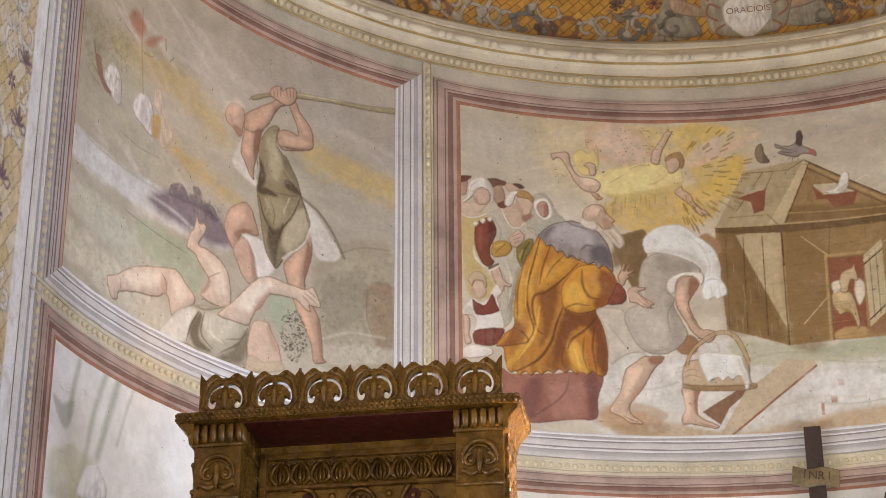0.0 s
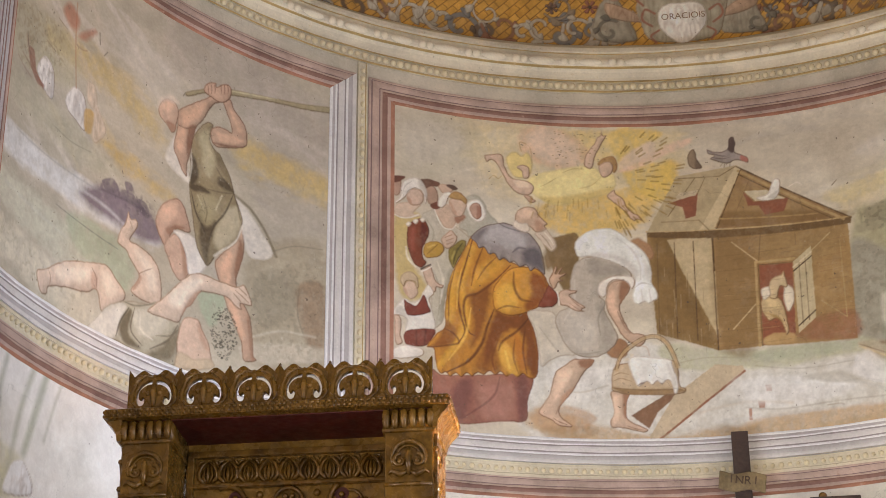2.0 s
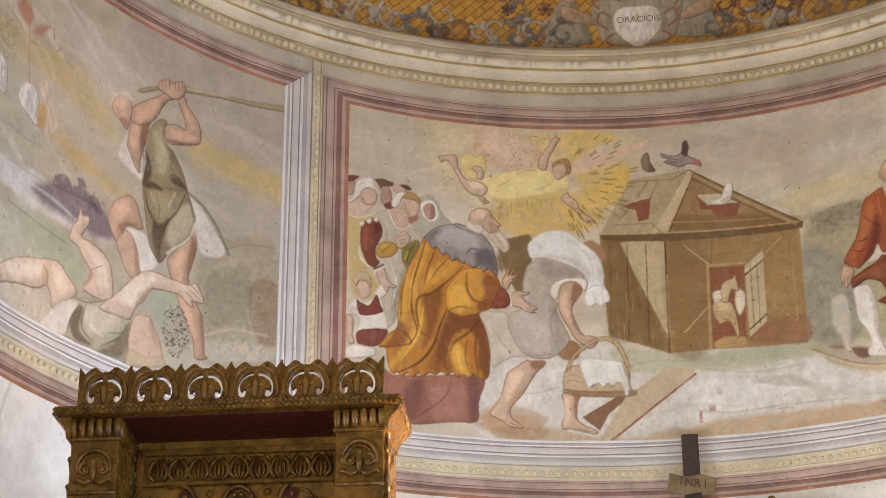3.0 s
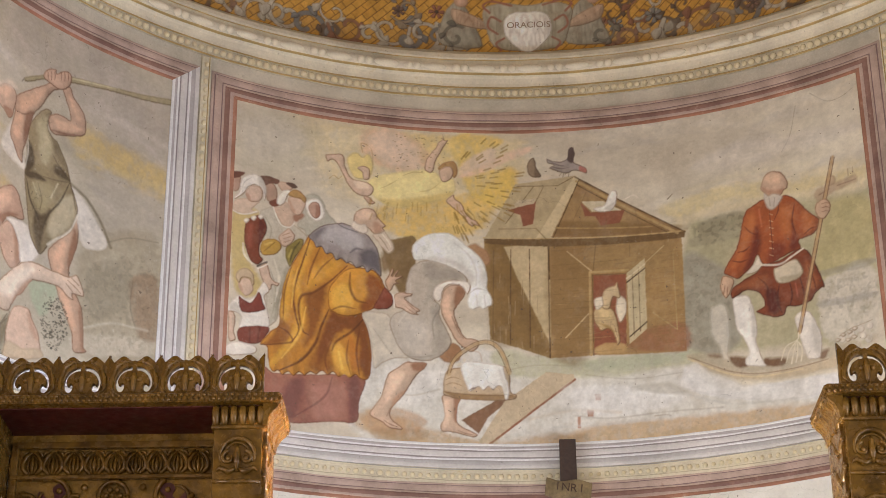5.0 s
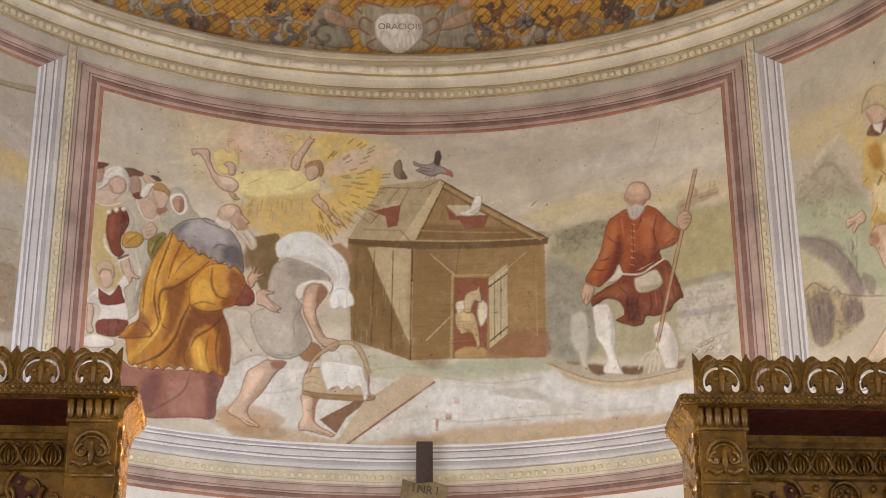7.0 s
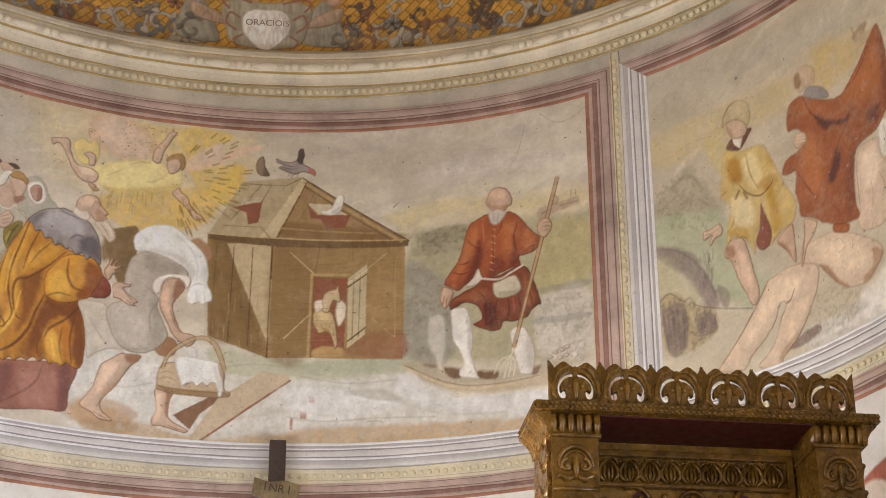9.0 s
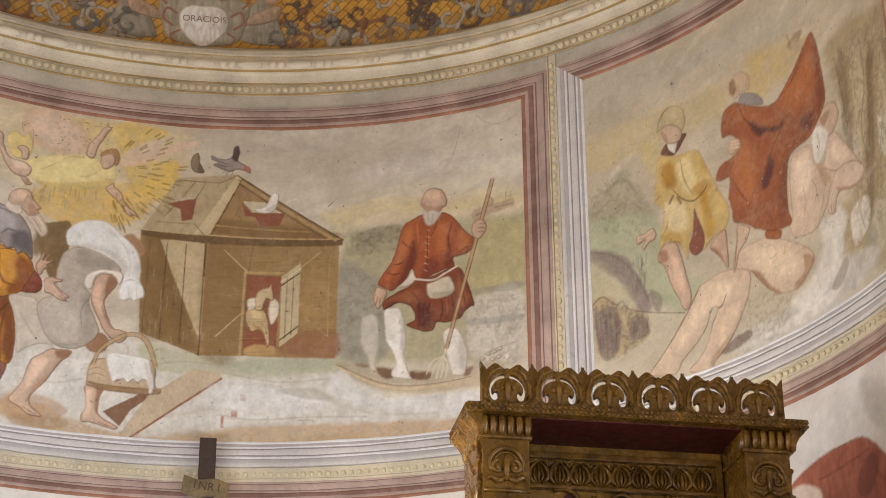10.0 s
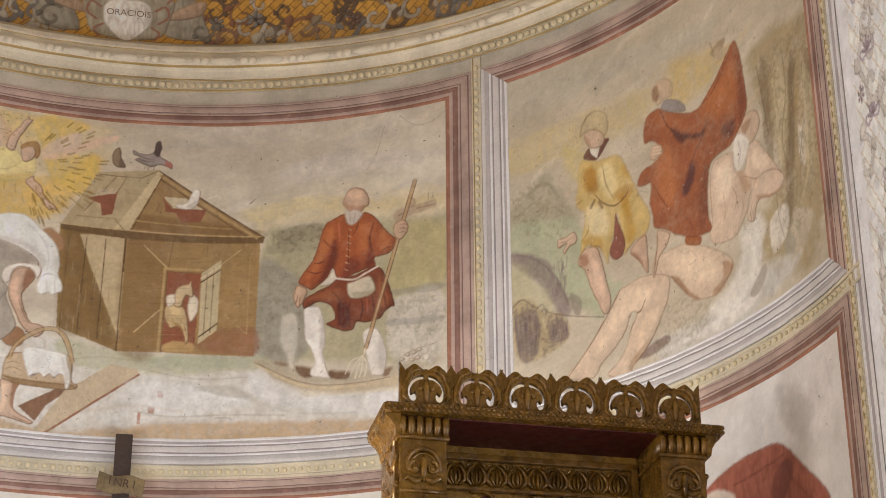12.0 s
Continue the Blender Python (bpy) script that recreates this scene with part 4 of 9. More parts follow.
west.wash("sky", "c4c2be", [(-1.1, 74.6), (38.7, 73.5), (86.3, 76.5), (121.3, 72.9), (131.1, 60.2), (96.6, 59.3), (45.4, 59.6), (1.5, 59.3)], soft=2.5, alpha=0.9)
west.wash("sky", "b9b8a2", [(-2.5, 48.3), (41.8, 48.7), (84.5, 45.5), (102.8, 33.8), (68.2, 26.5), (18.6, 29.0), (-0.2, 34.8)], soft=3, alpha=0.7)
west.wash("sky", "c6bea8", [(-2.0, 25.1), (44.9, 22.9), (91.8, 11.2), (113.8, -1.1), (71.4, -5.4), (22.2, 4.3), (1.3, 6.5)], soft=4, alpha=0.7)
west.wash("hill", "9aa085", [(60.8, 52.6), (101.3, 54.7), (115.6, 44.2), (109.5, 30.0), (90.3, 29.1), (69.3, 37.7)], soft=2.5, alpha=0.8)
west.wash("hill", "9aa488", [(159.0, 46.8), (178.1, 49.3), (171.2, 30.9), (163.4, 35.1)], soft=1.5, alpha=0.8)
west.fill("hill", "75666c", [(69.6, 68.2), (90.4, 80.5), (112.2, 81.8), (127.8, 75.4), (132.5, 65.3), (117.8, 61.1), (96.3, 62.4), (78.4, 63.1)], soft=2.6, alpha=0.95)
west.line("hill", "55484e", [(86.3, 76.5), (106.0, 78.3), (120.9, 77.7)], width=1, soft=0.6, alpha=0.6)
west.line("hill", "5a5a58", [(51.2, 52.4), (74.9, 51.0), (101.7, 49.2)], width=0.6, alpha=0.6)
west.line("hill", "6a6a60", [(44.1, 92.0), (59.1, 90.8), (75.6, 92.7)], width=0.5, alpha=0.5)
west.wash("rock", "9d917a", [(190.8, 69.8), (214.6, 93.0), (240.3, 96.7), (244.3, 28.3), (194.1, 17.0)], soft=3, alpha=0.9)
west.wash("rock", "8c765e", [(224.2, 67.8), (241.2, 72.5), (241.4, 34.4), (230.7, 38.9)], soft=1.5, alpha=0.9)
west.wash("rock", "857c68", [(196.6, 64.6), (222.2, 78.3), (222.6, 51.1), (200.9, 39.1)], soft=1.5, alpha=0.6)
west.wash("rock", "b8ae9c", [(193.8, 27.4), (240.7, 35.0), (240.8, 27.6), (194.1, 17.0)], soft=1.5, alpha=0.7)
west.fill("jar", "cbc5bd", [(24.6, 115.9), (31.1, 124.7), (39.6, 120.3), (40.4, 105.2), (32.4, 106.1), (26.5, 109.9)], soft=0.4, edge=0.3)
west.fill("jar", "cbc5bd", [(51.4, 112.1), (58.3, 121.9), (67.9, 118.6), (69.5, 102.2), (60.2, 104.2), (54.0, 106.3)], soft=0.4, edge=0.3)
west.line("field", "8a6448", [(12.4, 126.0), (18.0, 115.4), (31.3, 106.7)], width=1.6, soft=0.6, alpha=0.8)
west.line("field", "7a5a48", [(10.0, 115.0), (22.0, 110.6)], width=0.8, soft=0.6, alpha=0.8)
west.line("field", "a07050", [(54.3, 169.2), (55.8, 145.6), (59.3, 121.5)], width=0.8, soft=0.4, alpha=0.8)
west.fill("flame", "a5694c", [(42.9, 158.6), (48.4, 165.9), (57.2, 161.3), (55.4, 153.5), (49.9, 152.5)], soft=1.6, alpha=0.75)
west.fill("field", "a4664a", [(57.6, 152.0), (68.2, 161.2), (72.6, 161.5), (63.2, 151.6)], soft=1.3, alpha=0.7)
west.fill("field", "b89044", [(67.9, 113.6), (75.4, 115.0), (74.6, 103.4), (69.0, 102.7)], soft=0.6, alpha=0.8)
west.fill("small_figure", "c0ae98", [(68.3, 130.0), (75.0, 130.1), (78.2, 120.3), (86.1, 110.1), (79.6, 100.1), (74.7, 102.1), (75.4, 115.0), (69.3, 119.3)], soft=1.0, alpha=0.85, edge=0.12)
west.wash("sky", "9b927c", [(-4.0, 133.9), (17.5, 150.3), (30.8, 135.0), (11.3, 114.2)], soft=1.5, alpha=0.5)
west.line("field", "6a5a48", [(39.5, 151.6), (47.6, 149.8)], width=0.5, soft=0.3, alpha=0.7)
west.line("field", "4a3c34", [(74.9, 162.7), (75.9, 156.4)], width=0.7, soft=0.3, alpha=0.8)
west.line("field", "4a3c34", [(79.7, 151.5), (82.3, 154.9)], width=0.5, soft=0.3, alpha=0.7)
west.line("field", "8a6a58", [(55.8, 145.6), (61.8, 145.5), (65.6, 146.9)], width=0.6, soft=0.4, alpha=0.7)
west.line("field", "7a5a48", [(31.0, 133.5), (37.6, 132.3), (39.3, 131.9)], width=0.5, soft=0.4, alpha=0.7)
west.wash("hill", "5e5258", [(101.3, 82.9), (107.8, 83.3), (117.4, 79.6), (115.1, 77.0), (103.8, 78.4)], soft=0.8, alpha=0.7)
west.wash("hill", "6a5c62", [(85.8, 81.1), (93.5, 86.1), (99.2, 82.0), (91.6, 77.1)], soft=0.6, alpha=0.8)
west.wash("hill", "6a5c62", [(103.0, 88.5), (108.2, 89.1), (110.3, 84.3), (105.6, 83.0)], soft=0.6, alpha=0.8)
west.wash("hill", "5e5258", [(113.0, 82.1), (119.8, 82.9), (122.7, 76.1), (117.7, 75.5)], soft=0.6, alpha=0.8)
west.speckle("field", "6e6450", [(196.6, 64.6), (222.2, 81.8), (240.4, 75.8), (240.7, 35.0), (208.6, 24.5), (195.4, 37.6)], alpha=0.25)
west.speckle("field", "8c8470", [(192.3, 83.8), (222.0, 95.6), (240.3, 93.2), (240.4, 75.8), (200.3, 65.7)], alpha=0.2)
west.speckle("field", "5e5258", [(81.5, 78.6), (111.8, 87.2), (129.3, 77.6), (121.3, 72.9), (95.3, 75.5)], alpha=0.5)
west.speckle("field", "9a9278", [(3.2, 21.8), (45.3, 20.0), (74.3, 10.7), (47.0, 5.9), (10.6, 10.7)], alpha=0.35)
west.speckle("field", "8a7a5c", [(-1.2, 135.7), (29.2, 147.3), (51.3, 139.8), (29.0, 108.0), (5.9, 111.1)], alpha=0.4)
west.fill("field", "8a5c48", [(14.9, 121.0), (20.5, 121.1), (24.1, 111.8), (32.2, 108.2), (25.9, 106.4), (18.5, 111.9)], soft=0.5, alpha=0.8)
west.line("field", "6a5044", [(12.7, 127.8), (14.9, 121.0), (17.6, 117.8)], width=0.6, soft=0.3, alpha=0.8)
west.line("hill", "c8c6c2", [(59.0, 69.1), (86.9, 68.7), (109.2, 63.3)], width=1.5, soft=1, alpha=0.6)
west.line("hill", "8a8a84", [(11.8, 73.8), (48.8, 73.7), (86.4, 74.9)], width=0.6, soft=0.6, alpha=0.6)
west.line("hill", "b8b6a8", [(5.3, 43.3), (32.6, 41.4), (62.2, 39.3)], width=1.2, soft=1, alpha=0.6)
west.line("sky", "a8946a", [(137.1, 85.5), (128.4, 92.2), (119.8, 95.5)], width=2, soft=2, alpha=0.5)
west.line("sky", "c2b9aa", [(79.1, 158.1), (106.9, 158.1), (125.1, 149.0)], width=2.5, soft=2, alpha=0.5)
west.line("sky", "c2b9aa", [(190.2, 160.8), (221.1, 159.9), (243.6, 155.2)], width=2.5, soft=2, alpha=0.5)
west.line("sky", "b8a878", [(191.0, 132.3), (221.5, 129.2), (243.8, 129.7)], width=2, soft=2, alpha=0.5)
west.line("rock", "6a5e4c", [(207.3, 84.7), (222.1, 92.2), (240.3, 95.0)], width=0.6, soft=0.5, alpha=0.6)
west.line("rock", "6a5e4c", [(226.0, 67.2), (225.5, 51.8), (230.0, 39.4)], width=0.6, soft=0.5, alpha=0.6)
west.line("rock", "c0b6a4", [(197.4, 31.6), (215.6, 39.4), (237.1, 40.9)], width=1.0, soft=0.8, alpha=0.6)
west.line("field", "5a4a40", [(141.7, 157.0), (143.2, 159.8)], width=0.4, soft=0.3, alpha=0.8)
west.line("field", "8a7060", [(5.9, 111.1), (12.2, 108.3), (19.3, 106.6)], width=0.6, soft=0.5, alpha=0.7)
west.form("standing", "cdc6ba", [(138.3, 131.7), (134.5, 124.3), (131.6, 115.2), (135.2, 111.5), (141.5, 108.9), (149.4, 106.8), (147.5, 112.9), (141, 119), (138.6, 124.9)], soft=1, rim=0)
west.form("club", "9a8e6c", [(143.9, 160.5), (157.3, 168.2), (175.4, 175.4), (201.1, 180.4), (228.1, 184.7), (244.7, 187.7), (245.5, 184.1), (228.1, 181), (201.2, 177.5), (175.6, 171.5), (157.5, 165.4), (145.3, 158.2)], soft=0.5, rim=0.5)
west.shade("c0b690", [(157.4, 167.5), (177.5, 175.5), (205, 181), (205, 180.3), (177.5, 174.4)], 0.5, 0.6)
west.form("standing", "b98c70", [(127.2, 76.5), (130.4, 85.4), (136.3, 91.6), (142.3, 94.6), (146.5, 92.1), (149.6, 86.5), (152.4, 79.1), (149.2, 77), (143.2, 76.8), (139.3, 72.8), (137.6, 67.5), (135.3, 64.1), (131.9, 66.8), (129.2, 70.7)], rim=0.8)
west.shade("d0ab90", [(130.2, 81), (135.6, 88.7), (141.2, 90.8), (140.8, 83.3), (133.8, 77.4)], 2, 0.7)
west.shade("8a6048", [(134.8, 73.8), (141.1, 78.4), (148.3, 79.3), (142.8, 76), (138.2, 71.1)], 1.2, 0.6)
west.form("standing", "c49c82", [(134.5, 64.5), (140.5, 73.2), (145.5, 71.7), (149.8, 64.9), (153.3, 57.8), (151.3, 51.2), (146.7, 48.1), (142.5, 50.9), (138.1, 57.6)], rim=0.7)
west.shade("9c7458", [(145.5, 71), (149.8, 64.6), (152.6, 56.9), (149.7, 51.7), (147.5, 62.5)], 1.2, 0.6)
west.form("standing", "cfc8be", [(140.5, 74.8), (148.5, 76.7), (156.5, 75.5), (160.8, 68.6), (164.9, 64.2), (158.9, 55.7), (152.7, 54.3), (149.8, 64.9), (145.5, 71.7)], soft=0.7, rim=0.15)
west.form("standing", "b08464", [(171.3, 69.6), (176.8, 76.1), (184.3, 84.5), (187.8, 95.9), (189.2, 87.7), (189.1, 77.4), (186.7, 68.3), (185, 59.4), (190.3, 49.2), (194.9, 42.2), (197.1, 31.2), (198.1, 21), (200, 18.2), (191.9, 16.2), (189.8, 26), (185.1, 34.6), (179.9, 43), (175.8, 51.7), (171.6, 60.4), (170.2, 65.9)], rim=0.9)
west.shade("cfa688", [(174, 68.5), (180.7, 75.9), (181.1, 63.2), (180.7, 53.1), (187.5, 41.8), (191.9, 29.9), (189, 29.1), (181.8, 41.9), (175.3, 54.8)], 1.8, 0.65)
west.shade("855c42", [(186.2, 85.1), (189.1, 77.4), (186, 66.4), (184.2, 60.8), (183.9, 70.8)], 1.3, 0.65)
west.shade("8c6248", [(193, 43.3), (197.1, 31.2), (198.9, 18.6), (195.9, 21.1)], 1.1, 0.55)
west.form("tunic", "c9c2b6", [(181.9, 109.6), (191.4, 103.9), (201.2, 93), (208.1, 84.6), (203.4, 78.8), (192.8, 78.2), (188, 89.1), (185.8, 98.7)], soft=0.8, rim=0)
west.crease("6e6248", [(181.1, 111.1), (192.5, 106), (203, 95.3), (210.4, 82.8)], 1.8, 0.8, False)
west.form("tunic", "8d7d5d", [(149.1, 130.9), (152.4, 139.2), (156.3, 144.9), (160.2, 148.6), (164.3, 148), (163.3, 143.4), (162.7, 137.5), (166.1, 133.8), (170.1, 131.8), (173.1, 127.6), (177.2, 122), (180.2, 114.3), (181.1, 111.1), (183.6, 106.7), (186.5, 100.7), (187.4, 95.8), (185.3, 88.2), (182.4, 82.2), (176.8, 77.1), (171.2, 71.9), (167.5, 65.7), (164.9, 62.9), (161.7, 65.5), (157.5, 70.8), (155.2, 78.4), (152.7, 89.3), (150.6, 98.7), (149.4, 106.8), (149.8, 115.5)], rim=0.7)
west.shade("b0a482", [(154.5, 138.2), (160.8, 143.9), (162.8, 135.4), (167.1, 127.2), (163.6, 115.4), (158.5, 120.5), (156.5, 130.2)], 2.2, 0.7)
west.shade("ada083", [(169.5, 86.6), (176.8, 101), (183.7, 104.3), (186.2, 96.8), (183.4, 86.3), (173.8, 75.8), (169.1, 76.3)], 2, 0.75)
west.shade("a3956f", [(156.1, 102.4), (167.9, 105.9), (170.2, 97.1), (164.7, 88.4), (158.2, 91.2)], 2.5, 0.6)
west.shade("4e402c", [(149.4, 124), (153.6, 121.5), (155.6, 113.2), (152.7, 106.6), (149.8, 107.6)], 1.3, 0.85)
west.shade("54452e", [(169.5, 118.2), (175.4, 117.5), (181.1, 112.4), (175.6, 112), (170, 113.5)], 1.2, 0.8)
west.shade("54452e", [(150.3, 106.4), (157.5, 108.4), (164.8, 106.2), (157.6, 104.3), (151.2, 103.3)], 1.1, 0.8)
west.shade("56472f", [(159.2, 85.8), (164, 85.4), (169.3, 90.6), (166, 75.3), (164.9, 63.6), (161.6, 67.2), (158.8, 76.3)], 1.4, 0.8)
west.shade("6e5f42", [(165.2, 136.3), (171.8, 128.9), (177.7, 121.1), (173.7, 120.4), (167.9, 127.5)], 1.3, 0.6)
west.crease("463824", [(151.3, 102.3), (155, 91.8), (160, 85.4), (162.6, 80.9)], 1, 0.85)
west.crease("463824", [(180.3, 110.8), (175.3, 98.1), (168.6, 88.3), (165.1, 78.3)], 1, 0.85)
west.crease("5a4b32", [(181.1, 111.1), (183.7, 104.3), (186.2, 96.1)], 0.8, 0.7)
west.crease("5a4b32", [(159.3, 102.9), (162.8, 95.2), (162.3, 88.2)], 0.8, 0.6)
west.crease("c4b896", [(156.1, 101.7), (160.4, 95.4)], 0.8, 0.6)
west.crease("5a4b32", [(162.3, 108), (171.8, 109.3), (180.3, 111.5)], 0.7, 0.6)
west.crease("c9be9e", [(172.6, 107.5), (169, 98)], 0.8, 0.6)
west.crease("463824", [(167.3, 123.7), (172.2, 118.5), (178.7, 113.7)], 0.8, 0.6)
west.crease("d2cab8", [(169.3, 70.3), (173.8, 74.8), (179.8, 79.7), (184.3, 85.2), (187.4, 94.1)], 1.3, 0.75, False)
west.crease("d0c8b6", [(149.3, 127.4), (150.6, 117.5), (149.4, 108.1)], 1, 0.6, False)
west.form("standing", "b58a6c", [(175.3, 168.8), (178.6, 163.5), (184, 158.9), (187.3, 154), (188.3, 146), (187.2, 143.2), (182.5, 140.5), (174.7, 137.7), (167.6, 135.8), (163.5, 138.1), (162.5, 143.1), (164, 146.5), (168.3, 148.9), (174.3, 149), (177.5, 148.7), (176.2, 153.6), (172.3, 161.1), (170.5, 165.5)], rim=1)
west.shade("cfa88a", [(166.5, 144.6), (174.4, 146.1), (182.4, 146.8), (185.5, 146.2), (178.6, 141.9), (168.7, 139.7)], 1.5, 0.65)
west.shade("cda688", [(174.6, 163.8), (179.6, 159.5), (184.5, 152.7), (181.5, 150.1), (177.2, 157.6)], 1.4, 0.6)
west.shade("7e5640", [(164.3, 137.4), (174.7, 138.4), (185.6, 142.3), (174.6, 139.8)], 1, 0.7)
west.form("standing", "b3886a", [(138.4, 145.7), (143.6, 151.4), (150.4, 156.8), (159.6, 164.1), (162.3, 168.8), (167.5, 170.9), (168.9, 165.3), (165, 161.9), (161.1, 156.8), (157.3, 148.9), (152.7, 142.1), (150.6, 134.9), (149.4, 125.7), (147.3, 116.3), (147.6, 110.2), (144.7, 111.2), (140.7, 117.1), (137.1, 122.6), (137.5, 129.7), (138.8, 137.2)], rim=1)
west.shade("cea688", [(141.7, 146.8), (151.7, 155.2), (158.5, 159.4), (154.1, 148.7), (146.2, 140.9), (142, 141.3)], 2, 0.7)
west.shade("7e5640", [(147, 139.8), (152.7, 142.1), (150, 130.5), (148, 120), (146, 126.8)], 1.2, 0.7)
west.shade("cba386", [(139.8, 134.1), (144.7, 136.8), (144.4, 126.2), (141.3, 122.2), (138.6, 126)], 1.5, 0.6)
west.crease("74503a", [(139.6, 138.2), (145.4, 138.5), (152.7, 142.8)], 0.7, 0.7)
west.form("standing", "ba8e70", [(156.5, 169.3), (159.2, 173), (164.5, 175.1), (165.4, 172.9), (169.3, 176.3), (173.3, 177.5), (175.8, 175.2), (175.2, 169.5), (170.6, 164.8), (165.7, 164), (159.5, 165.2), (156.6, 166.5)], rim=0.9)
west.crease("6e4832", [(158.8, 171.7), (159.4, 169.1), (159.5, 166.2)], 0.45, 0.85)
west.crease("6e4832", [(161.3, 172.7), (161.8, 170), (161.9, 167.2)], 0.45, 0.85)
west.crease("6e4832", [(163.7, 173.7), (164.2, 171), (164.3, 168.2)], 0.45, 0.85)
west.crease("6e4832", [(168.1, 175.5), (168.6, 172.8), (168.7, 169.9)], 0.45, 0.85)
west.crease("6e4832", [(170.5, 176.4), (171, 173.7), (171.1, 170.8)], 0.45, 0.85)
west.crease("6e4832", [(172.9, 177.4), (173.4, 174.7), (173.5, 171.8)], 0.45, 0.85)
west.form("standing", "c49c80", [(124.1, 141.4), (125.6, 146.2), (129.6, 150.1), (134.7, 150.9), (138.3, 148.2), (139.3, 143.7), (138, 137.5), (137.4, 133.1), (134.9, 131.4), (131.4, 134.1), (127, 136.4), (125.2, 138.3)], rim=0.6)
west.shade("9c6e54", [(130.4, 136.4), (135.5, 137.2), (137.7, 133.9), (134.1, 131.7)], 1, 0.6)
west.shade("d6b498", [(126.5, 144.5), (131.4, 148.7), (134.9, 147.4), (130.9, 142.2)], 1.3, 0.6)
west.form("standing", "cdbcaa", [(123.2, 141.7), (124.6, 147.2), (129.5, 152.1), (135.4, 154), (138.9, 151.3), (135.6, 149.8), (130.5, 149.7), (126.4, 145.9)], soft=1.2, alpha=0.7, rim=0)
west.form("lying", "d2b8a0", [(106.1, 68.3), (107.5, 73.1), (109.5, 69.7), (113.7, 70.7), (114.8, 66.9), (109.9, 57.9), (115.4, 57.4), (123.9, 55.7), (130.3, 51.6), (133.6, 44.6), (134.9, 35.5), (133.6, 29.9), (123.6, 28.1), (116.1, 29), (113, 31), (116.8, 37.1), (117.7, 41.6), (112, 46.5), (107.4, 51.1), (104.4, 51.6), (100.8, 53.4), (102.4, 60.4), (105.1, 64.7)], rim=0.9)
west.shade("e2ccb8", [(114.4, 53.8), (123.7, 52.1), (129, 46.3), (130.4, 37.1), (124.8, 35.2), (122.6, 44)], 2, 0.7)
west.shade("a8826a", [(116.9, 41.3), (120.3, 40), (115.9, 32.1), (114.2, 32.1)], 1, 0.6)
west.crease("7c5844", [(117.7, 41.6), (122.5, 45.2), (127.2, 48.2)], 0.6, 0.7)
west.crease("7c5844", [(109.2, 67.9), (111.1, 64.8)], 0.4, 0.7)
west.form("lying", "d2b8a0", [(40.5, 12.5), (47.3, 16.2), (56.2, 22.9), (67.2, 29), (78.2, 32.8), (89, 36.5), (95.5, 37.1), (101.5, 33.1), (108.2, 28.7), (109.3, 24.7), (103.4, 18.9), (93.3, 11.5), (89.6, 19.4), (86.8, 21.4), (81.9, 17.7), (74, 15.3), (64.2, 13.2), (51.6, 8.5), (50.2, 4.1), (45.6, 2.8), (42.2, 6.7)], rim=0.9)
west.shade("e2ccb8", [(56.5, 20.3), (71.9, 28.4), (82.9, 30.9), (81.3, 23.9), (68.3, 17.9), (58.3, 16.3)], 2.5, 0.7)
west.shade("e0cab4", [(90.2, 33.5), (97.2, 33), (102.8, 27.3), (98.1, 21), (93.5, 25.4)], 2, 0.6)
west.shade("b08a72", [(83, 29.8), (88, 28), (87.7, 21.7), (84.2, 21.6)], 1.2, 0.5)
west.crease("7c5844", [(83.3, 31.7), (87.2, 27.7), (87.7, 21.1)], 0.7, 0.75)
west.crease("84604a", [(49.7, 16.9), (52, 13.7), (51.6, 8.8)], 0.5, 0.6)
west.form("lying", "a99f88", [(81.5, -2.4), (89.4, 6.5), (95.2, 14.7), (105.3, 21.7), (115.5, 25.6), (125.6, 27.6), (131.5, 30.8), (134.3, 25.7), (148.6, 25.2), (147.6, 14.1), (146.7, 0.6), (133.4, -0.3), (117.3, -0.8), (104.8, 0.3), (94.4, -1.5)], rim=0.6)
west.shade("cbc4b6", [(82.7, -1.4), (95.3, 13.8), (109.5, 21.6), (108, 13.7), (102.6, 1.4), (92.2, -1)], 2, 0.8)
west.shade("c0b8a4", [(116.6, 21), (129.8, 26.7), (140, 23.7), (134.5, 13.8), (123.1, 9.5), (117.1, 13.7)], 2.5, 0.75)
west.shade("675a42", [(106.3, 8.5), (111.7, 19.6), (115.1, 19.2), (113.4, 7.8), (122, 2.3), (110.9, 1.7)], 1.5, 0.75)
west.shade("6e6148", [(148, 22.1), (147, 9.2), (141.2, 1.1), (127.3, 0.9), (136.8, 8.2)], 2.2, 0.7)
west.crease("4e4230", [(112.5, 20.8), (107.3, 11.9), (104.6, 2.7)], 1, 0.85)
west.crease("5a4d38", [(116.5, 22.2), (114.9, 9.9), (123.5, 4)], 0.9, 0.8)
west.crease("5a4d38", [(147.1, 22.8), (141.3, 12.8), (129.1, 4)], 1, 0.75)
west.crease("d4ccba", [(120.7, 21.2), (122.1, 12.3), (130.8, 9.5)], 1.1, 0.6)
west.crease("6a5d46", [(109.4, 22.9), (117.7, 23.9), (130.8, 29.6)], 0.8, 0.8)
west.crease("5a4d38", [(132.6, 12.5), (142.4, 15.6), (147.3, 20.3)], 0.8, 0.6)
